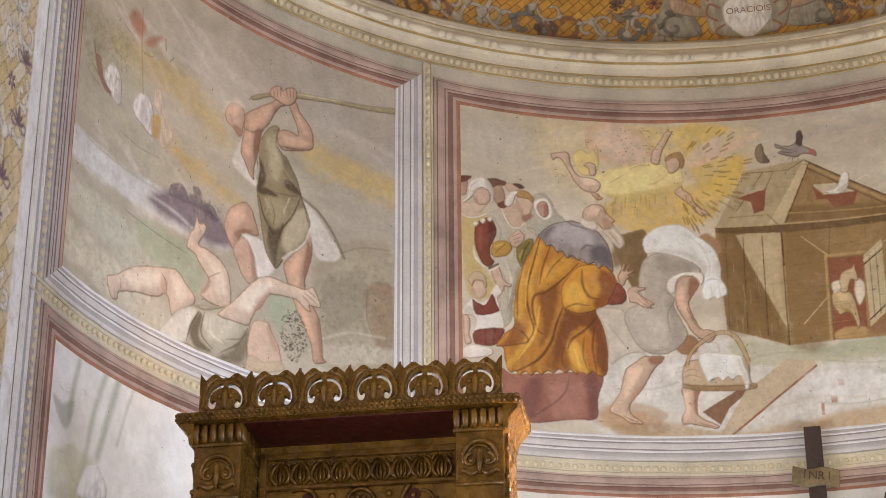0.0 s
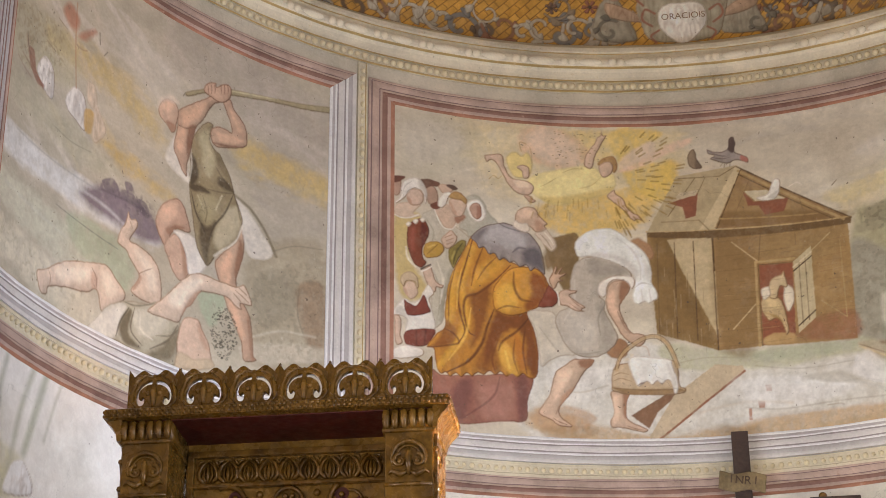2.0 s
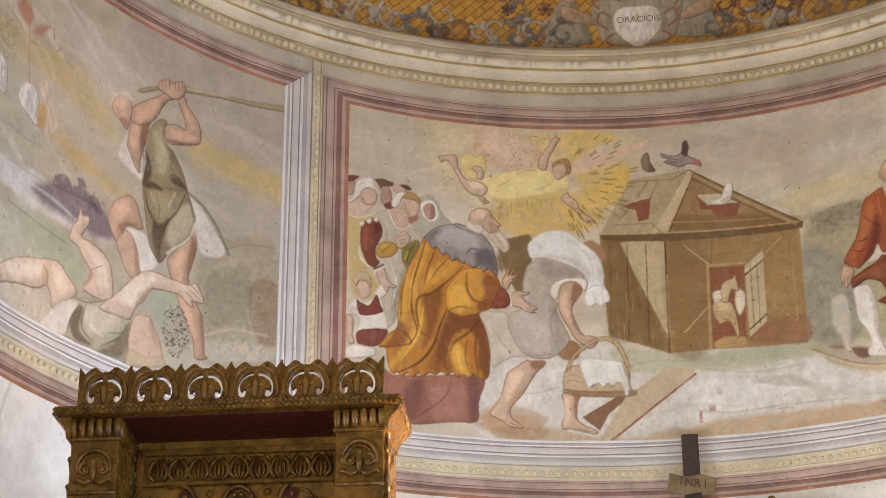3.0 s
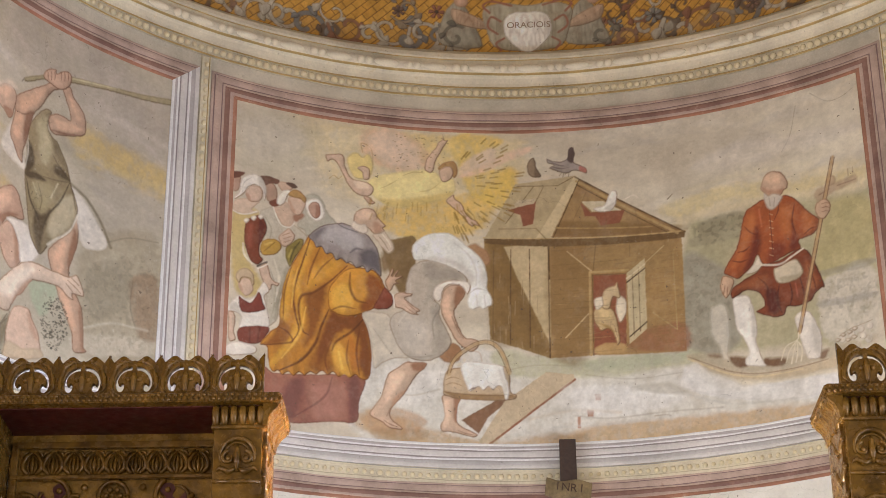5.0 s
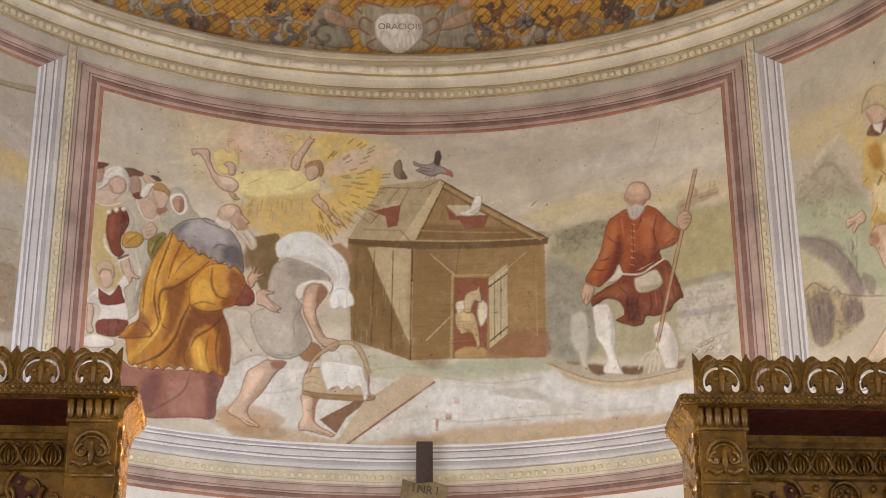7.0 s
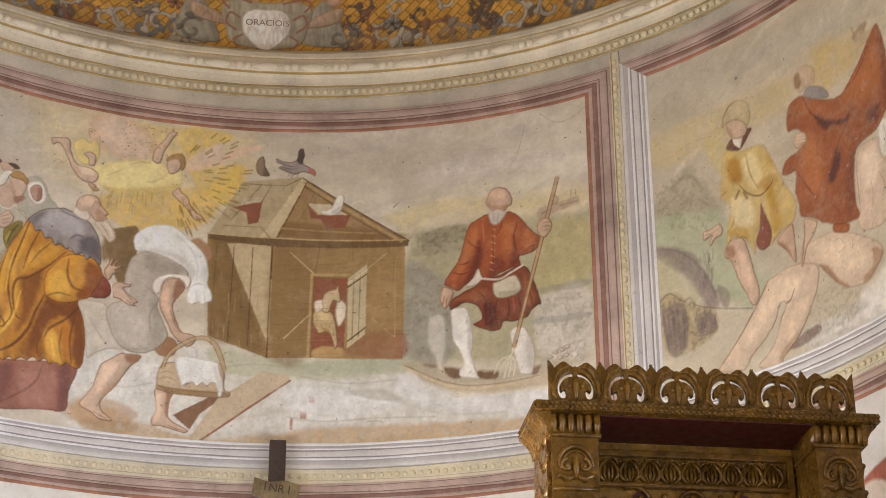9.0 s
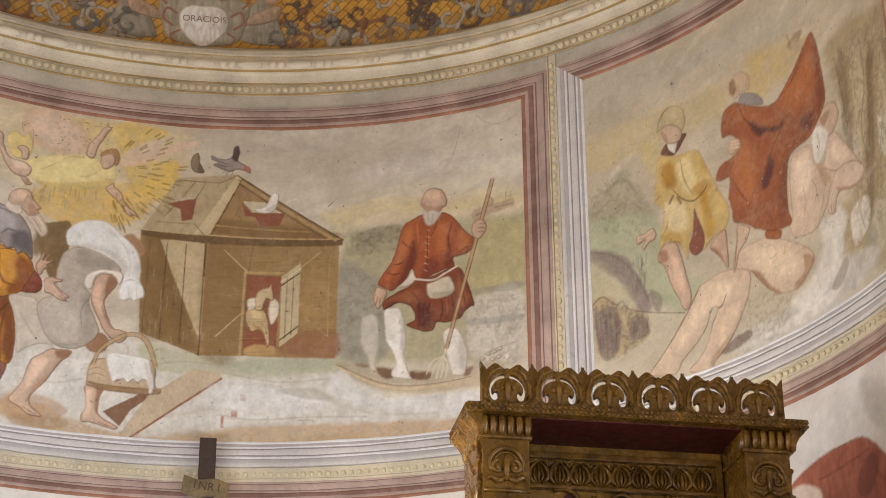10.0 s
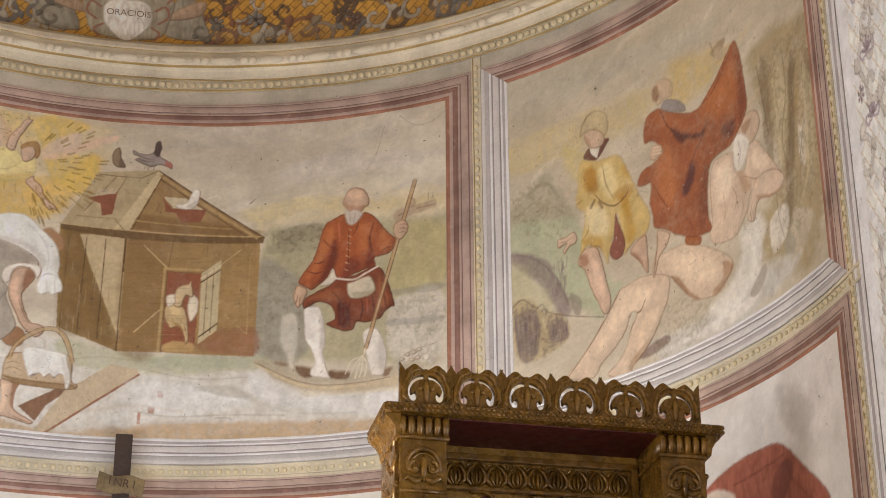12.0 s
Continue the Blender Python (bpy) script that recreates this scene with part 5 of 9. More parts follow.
west.form("lying", "d3b9a1", [(129.7, 28.6), (137.3, 36.2), (144.8, 45.2), (149.7, 50.7), (155, 55.1), (162, 57.3), (173.7, 57), (177.5, 57.2), (185.1, 57.1), (189.6, 59.7), (191.9, 58), (194.6, 53.7), (195.9, 49.1), (192.2, 48.1), (188.4, 48), (189.2, 44.9), (185.5, 45.2), (179.7, 48.8), (172, 48.6), (164.4, 47.5), (160.6, 45.7), (155.8, 37.4), (152.1, 34), (149.6, 28.1), (147.1, 24.4), (138, 23.7), (125.9, 23.5)], rim=0.9)
west.shade("e4cebb", [(139.3, 35.3), (148.7, 46.5), (157.5, 53.3), (162.2, 52.8), (155.5, 44.8), (147.4, 33.1)], 2.2, 0.7)
west.shade("a8826a", [(151.3, 34.4), (157.1, 44), (161.7, 46.7), (155.9, 37.1), (150, 28.8)], 1.2, 0.65)
west.crease("7c5844", [(184.4, 54.9), (189.8, 52.4), (193.6, 50.1)], 0.5, 0.8)
west.crease("7c5844", [(183.7, 52.7), (188.4, 49.3)], 0.5, 0.8)
west.crease("7c5844", [(187, 56.9), (192, 54.3)], 0.5, 0.8)
west.form("lying", "cfac92", [(149, 24), (151.6, 28.7), (156.2, 30.4), (161.2, 30.3), (164.1, 25.4), (168.2, 20.1), (170.7, 12.8), (170.9, 8.1), (164.2, 5), (152.7, 3.9), (148.7, 6.5), (147.2, 13.9)], rim=0.7)
west.shade("b08a70", [(160.9, 28.9), (165, 23.1), (169.1, 15.6), (166, 15.7), (162, 21.5)], 1.4, 0.6)
west.form("lying", "b89e78", [(148.6, 8.7), (154.5, 8.5), (160.2, 8), (170, 11), (171.7, 6.1), (148.3, -0.5)], soft=0.8, rim=0.3)
# middle
middle.wash("sky", "cfbb88", [(43.8, 201.1), (89.6, 203.9), (138.4, 201.3), (173.0, 196.6), (179.7, 177.0), (169.2, 157.8), (159.0, 138.6), (138.7, 130.3), (104.9, 127.6), (91.2, 133.4), (77.0, 150.2), (59.6, 154.7), (44.7, 178.3)], soft=9, alpha=0.55)
middle.wash("sky", "b0a890", [(0.8, 197.5), (43.6, 205.0), (48.2, 179.0), (34.9, 160.9), (3.2, 156.8)], soft=8, alpha=0.5)
middle.wash("sky", "c8b890", [(270.7, 139.3), (308.9, 147.5), (378.6, 143.9), (380.5, 125.2), (318.3, 132.5), (273.6, 127.7)], soft=5, alpha=0.6)
middle.wash("sky", "aea28e", [(217.7, 191.1), (276.6, 191.8), (328.2, 176.9), (346.9, 190.9), (275.5, 168.8), (227.6, 174.8)], soft=6, alpha=0.4)
middle.wash("glory", "ceac58", [(85.9, 138.3), (90.9, 146.5), (104.5, 153.1), (131.8, 156.3), (153.9, 163.2), (169.4, 177.0), (174.4, 165.5), (160.7, 149.3), (150.5, 133.9), (132.0, 129.2), (104.9, 126.9), (92.9, 131.8)], soft=2.5, alpha=0.85)
middle.wash("glory", "d0b258", [(134.9, 197.9), (164.3, 197.3), (160.9, 191.7), (152.2, 186.3), (150.5, 176.5), (171.1, 173.2), (172.6, 157.0), (162.4, 149.3), (145.4, 159.0), (138.5, 175.9)], soft=1.6, alpha=0.8)
middle.wash("glory", "d0b874", [(100.2, 198.8), (134.9, 197.9), (135.0, 179.6), (117.8, 178.2), (103.8, 192.2)], soft=3, alpha=0.7)
middle.wash("glory", "cda888", [(81.0, 196.0), (96.6, 200.6), (108.9, 196.7), (117.7, 189.0), (121.3, 178.5), (104.1, 172.1), (90.3, 174.1), (79.6, 181.8)], soft=2.5, alpha=0.75)
middle.wash("glory", "d2b39c", [(138.5, 171.3), (159.1, 183.4), (180.5, 191.1), (180.4, 186.4), (160.8, 178.0), (146.1, 170.2)], soft=1.5, alpha=0.8)
middle.line("glory", "9a7430", [(79.6, 181.8), (78.8, 187.8), (84.8, 184.9), (86.1, 174.3)], width=0.5, alpha=0.6)
middle.line("glory", "9a7430", [(59.4, 161.1), (62.1, 163.5), (64.9, 161.7), (66.9, 163.6)], width=0.5, alpha=0.6)
middle.fill("hill", "a89f7e", [(273.4, 124.0), (290.7, 130.5), (307.8, 131.0), (318.3, 133.6), (377.0, 126.3), (385.6, 123.6), (379.2, 38.7), (335.7, 41.8), (270.2, 56.0)], soft=2.5)
middle.fill("hill", "958f7e", [(269.9, 107.6), (286.0, 104.5), (298.7, 91.5), (305.7, 68.3), (296.2, 47.2), (268.2, 48.5)], soft=2, alpha=0.9)
middle.wash("hill", "7c745e", [(282.1, 129.3), (306.2, 131.7), (309.1, 123.3), (283.4, 120.6)], soft=1.2, alpha=0.6)
middle.wash("hill", "8a826c", [(276.6, 119.9), (307.3, 121.9), (308.7, 116.1), (279.7, 113.9)], soft=1.2, alpha=0.5)
middle.fill("hill", "ada06e", [(357.3, 121.8), (384.1, 118.4), (382.2, 84.1), (348.8, 80.5)], soft=2.5, alpha=0.7)
middle.wash("hill", "c2baac", [(350.0, 75.0), (381.3, 78.4), (379.9, 38.5), (352.3, 40.0)], soft=2, alpha=0.8)
middle.wash("hill", "938c84", [(349.2, 64.7), (379.8, 63.0), (380.2, 59.5), (350.6, 61.0)], soft=1, alpha=0.6)
middle.wash("hill", "8b8578", [(350.7, 83.6), (381.7, 82.5), (382.0, 78.9), (352.1, 79.7)], soft=1, alpha=0.6)
middle.wash("ground", "c6c2b8", [(73.3, 44.9), (139.0, 59.4), (204.5, 51.5), (269.9, 49.7), (273.3, 38.2), (301.4, 24.0), (350.5, 18.5), (355.5, -0.7), (267.7, 3.0), (203.3, -2.7), (94.2, -2.3), (74.4, 10.8)], soft=3)
middle.wash("ground", "adaa88", [(158.7, 57.6), (204.5, 50.8), (270.0, 50.8), (272.8, 41.0), (204.2, 39.6), (165.2, 41.5)], soft=2, alpha=0.8)
middle.wash("ground", "9aa086", [(214.2, 50.3), (263.4, 50.5), (266.4, 44.2), (217.3, 43.2)], soft=2, alpha=0.5)
middle.wash("ground", "d4d2ce", [(204.1, 33.3), (256.0, 29.8), (265.3, 20.2), (235.9, 14.3), (210.2, 17.5)], soft=2, alpha=0.7)
middle.wash("ground", "d2cec6", [(93.2, 43.7), (132.6, 43.2), (126.2, 29.0), (106.7, 22.5), (93.6, 26.5)], soft=2, alpha=0.8)
middle.wash("ground", "b2946c", [(74.4, 11.5), (93.8, 17.6), (119.9, 8.7), (152.1, 1.6), (203.5, 6.5), (235.8, 10.2), (346.1, 5.5), (348.6, -4.9), (299.6, -5.3), (235.3, -4.6), (197.0, -1.5), (107.1, -0.9)], soft=2, alpha=0.85)
middle.wash("ground", "ae8a66", [(80.8, 13.2), (100.3, 19.5), (119.8, 13.2), (107.0, 3.8), (87.6, 5.4)], soft=1.2, alpha=0.7)
middle.wash("ground", "cac8c4", [(267.9, 40.6), (278.8, 29.9), (294.8, 22.6), (317.7, 22.4), (357.3, 19.8), (359.6, 8.3), (300.9, 15.6), (268.9, 26.7)], soft=1.2)
middle.fill("hut", "907242", [(152.9, 128.0), (191.6, 127.4), (190.4, 51.9), (173.5, 58.4), (156.1, 63.9), (154.2, 101.4)], soft=0.4, straight=True)
middle.fill("hut", "74592f", [(155.6, 123.6), (169.0, 123.8), (183.6, 79.8), (188.2, 56.5), (171.9, 60.2), (157.1, 65.4)], soft=3, alpha=0.6)
middle.fill("hut", "b8a47e", [(165.0, 123.8), (190.9, 126.3), (190.6, 61.1), (183.9, 76.9), (172.2, 104.6)], soft=0.5, straight=True)
middle.line("hut", "5a4224", [(169.0, 122.0), (167.6, 61.2)], width=0.6, straight=True)
middle.line("hut", "5a4224", [(180.1, 122.0), (179.1, 59.1)], width=0.6, straight=True)
middle.line("hut", "6a5230", [(158.9, 121.8), (157.4, 64.6)], width=0.5, straight=True)
middle.fill("hut", "9a7a4a", [(191.6, 128.1), (270.7, 124.4), (269.3, 49.8), (214.3, 52.5), (190.4, 51.9)], soft=0.4, straight=True)
middle.wash("hut", "7a5e36", [(193.2, 123.6), (216.0, 122.6), (212.7, 53.9), (192.1, 54.0)], soft=4, alpha=0.6)
middle.wash("hut", "957a4e", [(219.4, 122.4), (263.1, 121.8), (259.0, 103.9), (222.3, 107.4)], soft=4, alpha=0.6)
middle.wash("hut", "8c5a40", [(237.3, 54.5), (237.4, 58.7), (247.6, 66.3), (269.4, 66.7), (269.0, 50.2)], soft=1.5, alpha=0.7)
middle.line("hut", "5a4020", [(191.6, 126.6), (190.4, 52.6)], width=1.0, straight=True)
middle.fill("hut", "94744a", [(191.9, 129.6), (208.6, 169.6), (272.8, 124.9)], soft=0.3, straight=True)
middle.wash("hut", "9a7e50", [(202.9, 138.3), (213.4, 156.7), (250.1, 134.5)], soft=2, alpha=0.5)
middle.wash("hut", "70542c", [(196.0, 131.0), (201.2, 140.2), (260.2, 131.4), (270.1, 125.6)], soft=1.5, alpha=0.6)
middle.fill("hut", "6e5430", [(152.9, 129.5), (189.2, 128.9), (272.8, 125.6), (272.2, 121.2), (191.5, 123.3), (153.6, 126.1)], soft=0.4, straight=True)
middle.line("hut", "b59a68", [(152.9, 129.8), (190.9, 128.9), (272.8, 125.6)], width=0.8, straight=True)
middle.fill("hut", "ac9a76", [(153.6, 129.5), (172.7, 165.9), (208.6, 170.0), (191.3, 129.3)], soft=0.4, straight=True)
middle.fill("hut", "c0ae88", [(184.5, 129.4), (208.6, 170.3), (211.3, 167.5), (193.3, 129.6)], soft=0.4, straight=True)
middle.line("hut", "7a6340", [(173.7, 164.3), (198.3, 163.9), (207.9, 169.2)], width=0.6, straight=True)
middle.line("hut", "7a6340", [(189.7, 163.8), (177.6, 138.8)], width=0.5, straight=True)
middle.line("hut", "7a6340", [(183.6, 163.9), (166.4, 139.5)], width=0.5, straight=True)
middle.line("hut", "8a7450", [(162.3, 135.7), (184.3, 135.8), (189.9, 128.9)], width=0.6, straight=True)
middle.line("hut", "5c4424", [(208.6, 169.2), (272.8, 124.9)], width=1.0, straight=True)
middle.line("hut", "a88c5c", [(209.6, 166.1), (268.3, 124.8)], width=1.6, straight=True)
middle.line("hut", "5c4424", [(209.5, 163.8), (262.0, 126.4)], width=0.6, straight=True)
middle.line("hut", "5c4424", [(210.9, 166.4), (194.6, 129.5)], width=0.6, straight=True)
middle.line("hut", "9c8050", [(196.8, 135.5), (253.4, 131.2)], width=1.0, straight=True)
middle.fill("hut", "88533a", [(167.1, 147.9), (184.8, 153.5), (182.6, 138.8), (176.5, 137.3), (175.3, 144.9)], soft=0.3, straight=True)
middle.fill("hut", "88533a", [(211.3, 152.2), (217.2, 144.3), (237.6, 144.1), (234.6, 136.1), (223.1, 135.2), (219.9, 141.8), (213.8, 142.2)], soft=0.3, straight=True)
middle.fill("hut", "b5a486", [(169.2, 149.4), (174.3, 154.8), (184.9, 155.8), (183.5, 152.4)], soft=0.3, straight=True)
middle.fill("hut", "c0b496", [(212.0, 152.2), (225.2, 151.3), (235.2, 144.3), (218.3, 145.0)], soft=0.3, straight=True)
middle.line("hut", "b59c72", [(202.5, 119.6), (216.3, 106.0)], width=0.7, straight=True)
middle.line("hut", "b59c72", [(259.6, 117.8), (246.4, 106.8)], width=0.7, straight=True)
middle.line("hut", "b59c72", [(199.8, 64.4), (213.6, 78.8)], width=0.7, straight=True)
middle.line("hut", "a58a5c", [(264.8, 112.3), (264.6, 63.7), (251.2, 75.9)], width=0.6, straight=True)
middle.fill("hut_door", "8a5236", [(217.2, 103.3), (236.6, 102.6), (234.7, 56.8), (215.9, 52.7)], soft=0.3, straight=True)
middle.fill("hut_door", "ae8c58", [(217.0, 57.3), (224.3, 59.6), (234.1, 57.9), (232.3, 53.4), (217.6, 53.0)], soft=0.6)
middle.line("hut_door", "ac9060", [(214.0, 52.8), (215.3, 105.3), (237.6, 104.7)], width=1.4, straight=True)
middle.line("hut_door", "5c4020", [(215.6, 52.7), (216.9, 103.4), (236.9, 102.6)], width=0.4, straight=True)
middle.fill("hut_door", "b8a884", [(236.9, 102.6), (247.9, 111.0), (247.2, 66.3), (236.7, 58.0)], soft=0.3, straight=True)
middle.line("hut_door", "7a6646", [(240.2, 102.3), (239.5, 62.8)], width=0.5, straight=True)
middle.line("hut_door", "7a6646", [(244.0, 105.6), (243.2, 65.3)], width=0.5, straight=True)
middle.line("hut_door", "503a20", [(236.7, 96.8), (247.7, 104.8)], width=0.9, straight=True)
middle.line("hut_door", "503a20", [(236.9, 62.3), (247.1, 70.6)], width=0.9, straight=True)
middle.line("hut_door", "c8ba98", [(236.8, 99.3), (247.8, 107.4)], width=1.0, straight=True)
middle.line("bird", "cfc4b4", [(238.8, 151.6), (243.3, 153.4), (246.0, 151.2)], width=0.8)
middle.line("bird", "7c6c58", [(263.6, 147.8), (266.4, 150.5)], width=0.6)
middle.fill("doorway", "80673f", [(92.1, 122.4), (101.5, 126.5), (111.7, 128.3), (112.6, 112.8), (107.5, 91.2), (102.9, 90.8), (96.5, 104.6), (93.6, 115.2)], soft=0.6)
middle.fill("plank", "7e5c42", [(138.6, 14.1), (161.2, 28.2), (168.4, 28.6), (153.8, 15.7), (148.3, 5.9)], soft=0.4, straight=True)
middle.fill("plank", "b9a688", [(148.3, 0.5), (153.8, 10.2), (163.8, 26.2), (188.0, 43.5), (203.3, 41.4), (204.8, 37.8), (181.2, 21.4), (161.8, 5.2), (154.7, -0.7)], soft=0.4, straight=True)
middle.line("plank", "8c5a40", [(154.7, 0.0), (181.2, 21.0), (204.2, 38.2)], width=1.3, straight=True)
middle.fill("field", "a9806a", [(215.0, 28.7), (218.6, 28.5), (218.5, 24.7), (215.6, 24.8)], soft=0.3, straight=True)
middle.fill("field", "a9806a", [(210.3, 19.2), (214.4, 19.0), (214.0, 14.9), (210.8, 15.1)], soft=0.3, straight=True)
middle.fill("field", "a9806a", [(205.0, 15.3), (206.6, 15.3), (206.5, 8.4), (204.9, 8.5)], soft=0.3, straight=True)
middle.dots("field", "c4bcae", [(359.6, 39.4), (365.2, 41.1), (370.7, 42.8), (376.2, 43.5), (359.0, 32.8), (367.3, 34.2), (374.8, 35.8), (371.7, 38.6)], r=2.2)
middle.line("ground", "948470", [(357.8, 41.8), (364.1, 44.4), (371.0, 45.5), (377.9, 46.5)], width=0.4)
middle.wash("ground", "9a9078", [(236.5, 31.5), (256.0, 31.8), (268.8, 25.0), (252.5, 25.3)], soft=1.2, alpha=0.5)
middle.line("ground", "8a7860", [(203.7, 16.1), (223.0, 13.4), (255.3, 14.4), (287.7, 13.1)], width=0.5, soft=0.6, alpha=0.5)
middle.line("ground", "b8a890", [(177.9, 14.9), (203.8, 19.5), (229.5, 16.5)], width=1.2, soft=1, alpha=0.6)
middle.line("field", "6c5c48", [(345.2, 191.4), (340.3, 173.8), (334.3, 164.0)], width=0.35, soft=0.3, alpha=0.6)
middle.line("field", "6c5c48", [(354.6, 197.1), (364.7, 188.6), (373.7, 188.3), (381.2, 191.4)], width=0.35, soft=0.3, alpha=0.6)
middle.line("field", "7c6c58", [(209.6, 215.3), (207.6, 201.6)], width=0.4, soft=0.4, alpha=0.5)
middle.line("hut", "c2ac80", [(191.5, 101.5), (191.0, 65.4)], width=0.5, soft=0.4, alpha=0.6, straight=True)
middle.line("hut", "5c4424", [(219.4, 122.4), (217.3, 106.3)], width=0.5, soft=0.3, alpha=0.6, straight=True)
middle.line("hut", "7a5e38", [(239.5, 120.8), (239.3, 113.4)], width=0.5, soft=0.3, alpha=0.6, straight=True)
middle.line("hut", "7a5e38", [(215.2, 158.5), (202.7, 130.8)], width=0.5, soft=0.3, alpha=0.6, straight=True)
middle.line("hut", "7a5e38", [(226.6, 138.7), (224.6, 130.2)], width=0.5, soft=0.3, alpha=0.6, straight=True)
middle.line("hut", "7a5e38", [(243.7, 144.6), (246.5, 129.3)], width=0.5, soft=0.3, alpha=0.6, straight=True)
middle.wash("sky", "c0b6a4", [(186.9, 210.3), (242.2, 202.6), (305.0, 199.8), (347.9, 204.1), (340.2, 196.7), (276.6, 191.8), (207.5, 195.7)], soft=3, alpha=0.7)
middle.wash("sky", "c4b382", [(260.7, 143.7), (302.1, 149.6), (343.3, 143.1), (381.8, 139.3), (381.3, 134.0), (342.7, 135.9), (301.6, 140.7), (267.1, 134.2)], soft=2.5, alpha=0.7)
middle.wash("sky", "bcb2a2", [(4.8, 191.1), (33.5, 192.9), (44.6, 182.0), (20.6, 165.0), (6.1, 168.7)], soft=3, alpha=0.6)
middle.wash("sky", "c2b8aa", [(282.5, 171.4), (317.6, 175.7), (377.5, 170.1), (376.8, 162.9), (323.7, 162.9), (285.5, 161.4)], soft=3, alpha=0.6)
middle.speckle("field", "6e6650", [(278.7, 128.8), (306.1, 130.9), (310.5, 117.6), (283.1, 115.2)], alpha=0.45)
middle.speckle("field", "7a7260", [(274.2, 105.6), (289.1, 99.7), (301.2, 76.1), (296.5, 52.3), (273.5, 55.6)], alpha=0.35)
middle.speckle("field", "8a8474", [(351.7, 74.6), (381.0, 75.7), (379.8, 52.1), (351.9, 55.5)], alpha=0.35)
middle.speckle("field", "9a8a6a", [(93.8, 14.5), (139.3, 5.6), (203.5, 4.1), (251.8, 7.9), (332.8, 3.7), (345.5, -2.0), (235.4, -2.6), (107.1, 0.4)], alpha=0.35)
middle.speckle("field", "b0a08a", [(359.3, 43.5), (378.2, 45.7), (377.3, 25.8), (359.8, 29.9)], alpha=0.4)
middle.line("field", "8a7e66", [(273.0, 45.2), (279.3, 39.2), (288.8, 33.4)], width=0.4, soft=0.4, alpha=0.6)
middle.line("field", "938870", [(161.9, 44.2), (181.5, 47.8), (204.4, 46.6)], width=0.5, soft=0.5, alpha=0.5)
middle.line("field", "938870", [(210.8, 40.7), (236.7, 36.3), (266.1, 37.0)], width=0.5, soft=0.5, alpha=0.5)
middle.line("field", "a89878", [(93.5, 29.9), (109.9, 27.9), (126.1, 32.4)], width=0.6, soft=0.6, alpha=0.6)
middle.speckle("field", "c8b898", [(139.0, 64.7), (145.6, 61.4), (139.1, 43.6), (135.8, 46.9)], alpha=0.5)
middle.wash("glory", "dccb98", [(97.4, 165.1), (117.9, 169.7), (131.7, 163.9), (118.1, 156.0), (101.0, 153.4)], soft=1.2, alpha=0.7)
middle.line("glory", "a8884c", [(104.1, 172.1), (107.7, 166.4), (121.4, 164.7), (124.9, 157.7)], width=0.4, soft=0.4, alpha=0.7)
middle.line("glory", "a8884c", [(88.9, 159.4), (95.6, 164.9), (104.3, 163.3)], width=0.4, soft=0.4, alpha=0.7)
middle.line("field", "6a5440", [(204.9, 174.0), (202.8, 171.0)], width=0.4, soft=0.3, alpha=0.8)
middle.line("field", "6a5440", [(201.5, 173.4), (199.4, 170.4)], width=0.4, soft=0.3, alpha=0.8)
middle.wash("ground", "9a7c58", [(87.6, 5.4), (107.0, 7.8), (119.9, 4.7), (107.1, -0.3), (90.9, 0.4)], soft=1.2, alpha=0.6)
middle.line("ground", "8c7658", [(248.8, 12.6), (255.3, 12.7), (257.8, 11.8)], width=0.6, soft=0.5, alpha=0.6)
middle.line("ground", "dcdad4", [(216.9, 27.5), (236.4, 28.0), (262.2, 22.9)], width=1.4, soft=1, alpha=0.6)
middle.line("ground", "dcdad4", [(281.9, 26.1), (301.1, 18.6), (333.8, 17.1)], width=1.4, soft=1, alpha=0.6)
middle.line("ground", "b0aca4", [(268.7, 23.2), (294.3, 14.2), (333.4, 11.2)], width=0.8, soft=0.7, alpha=0.6)
middle.line("ground", "b8b4ac", [(190.7, 9.6), (222.9, 10.0), (261.7, 11.4)], width=1.0, soft=0.8, alpha=0.6)
middle.line("sky", "a0968a", [(186.8, 198.4), (221.4, 199.5), (262.4, 185.5)], width=2, soft=2, alpha=0.4)
middle.line("sky", "cabf9e", [(274.7, 151.8), (309.3, 155.6), (351.0, 152.1)], width=2, soft=2, alpha=0.5)
middle.line("sky", "cac2b4", [(228.2, 196.2), (269.9, 198.7), (311.4, 188.6)], width=2.5, soft=2.5, alpha=0.5)
middle.line("sky", "c9bda6", [(304.5, 192.1), (343.4, 191.9), (379.6, 193.8)], width=2.5, soft=2.5, alpha=0.5)
middle.form("glory", "d0bba6", [(84.4, 193), (91.3, 198.7), (100.1, 198.3), (107.8, 194.2), (114.2, 188.3), (115, 179.4), (112.6, 174.2), (104, 174), (95.3, 175.2), (88.2, 181.2), (84.6, 187.2)], soft=2.2, alpha=0.7, rim=0)
middle.form("glory", "d8bfa8", [(138.4, 174.8), (142.6, 181.2), (150.5, 186.6), (159.8, 190.5), (159.8, 182.7), (150.5, 176.9), (141.9, 171.9)], soft=1.2, alpha=0.8, rim=0)
middle.form("glory", "d6c27e", [(70.3, 173.3), (71.5, 178.5), (76, 180.8), (79.6, 178.7), (83, 181.1), (85.9, 175.8), (85.4, 168.1), (81.7, 163.7), (74.7, 164.5)], soft=0.8, rim=0.3)
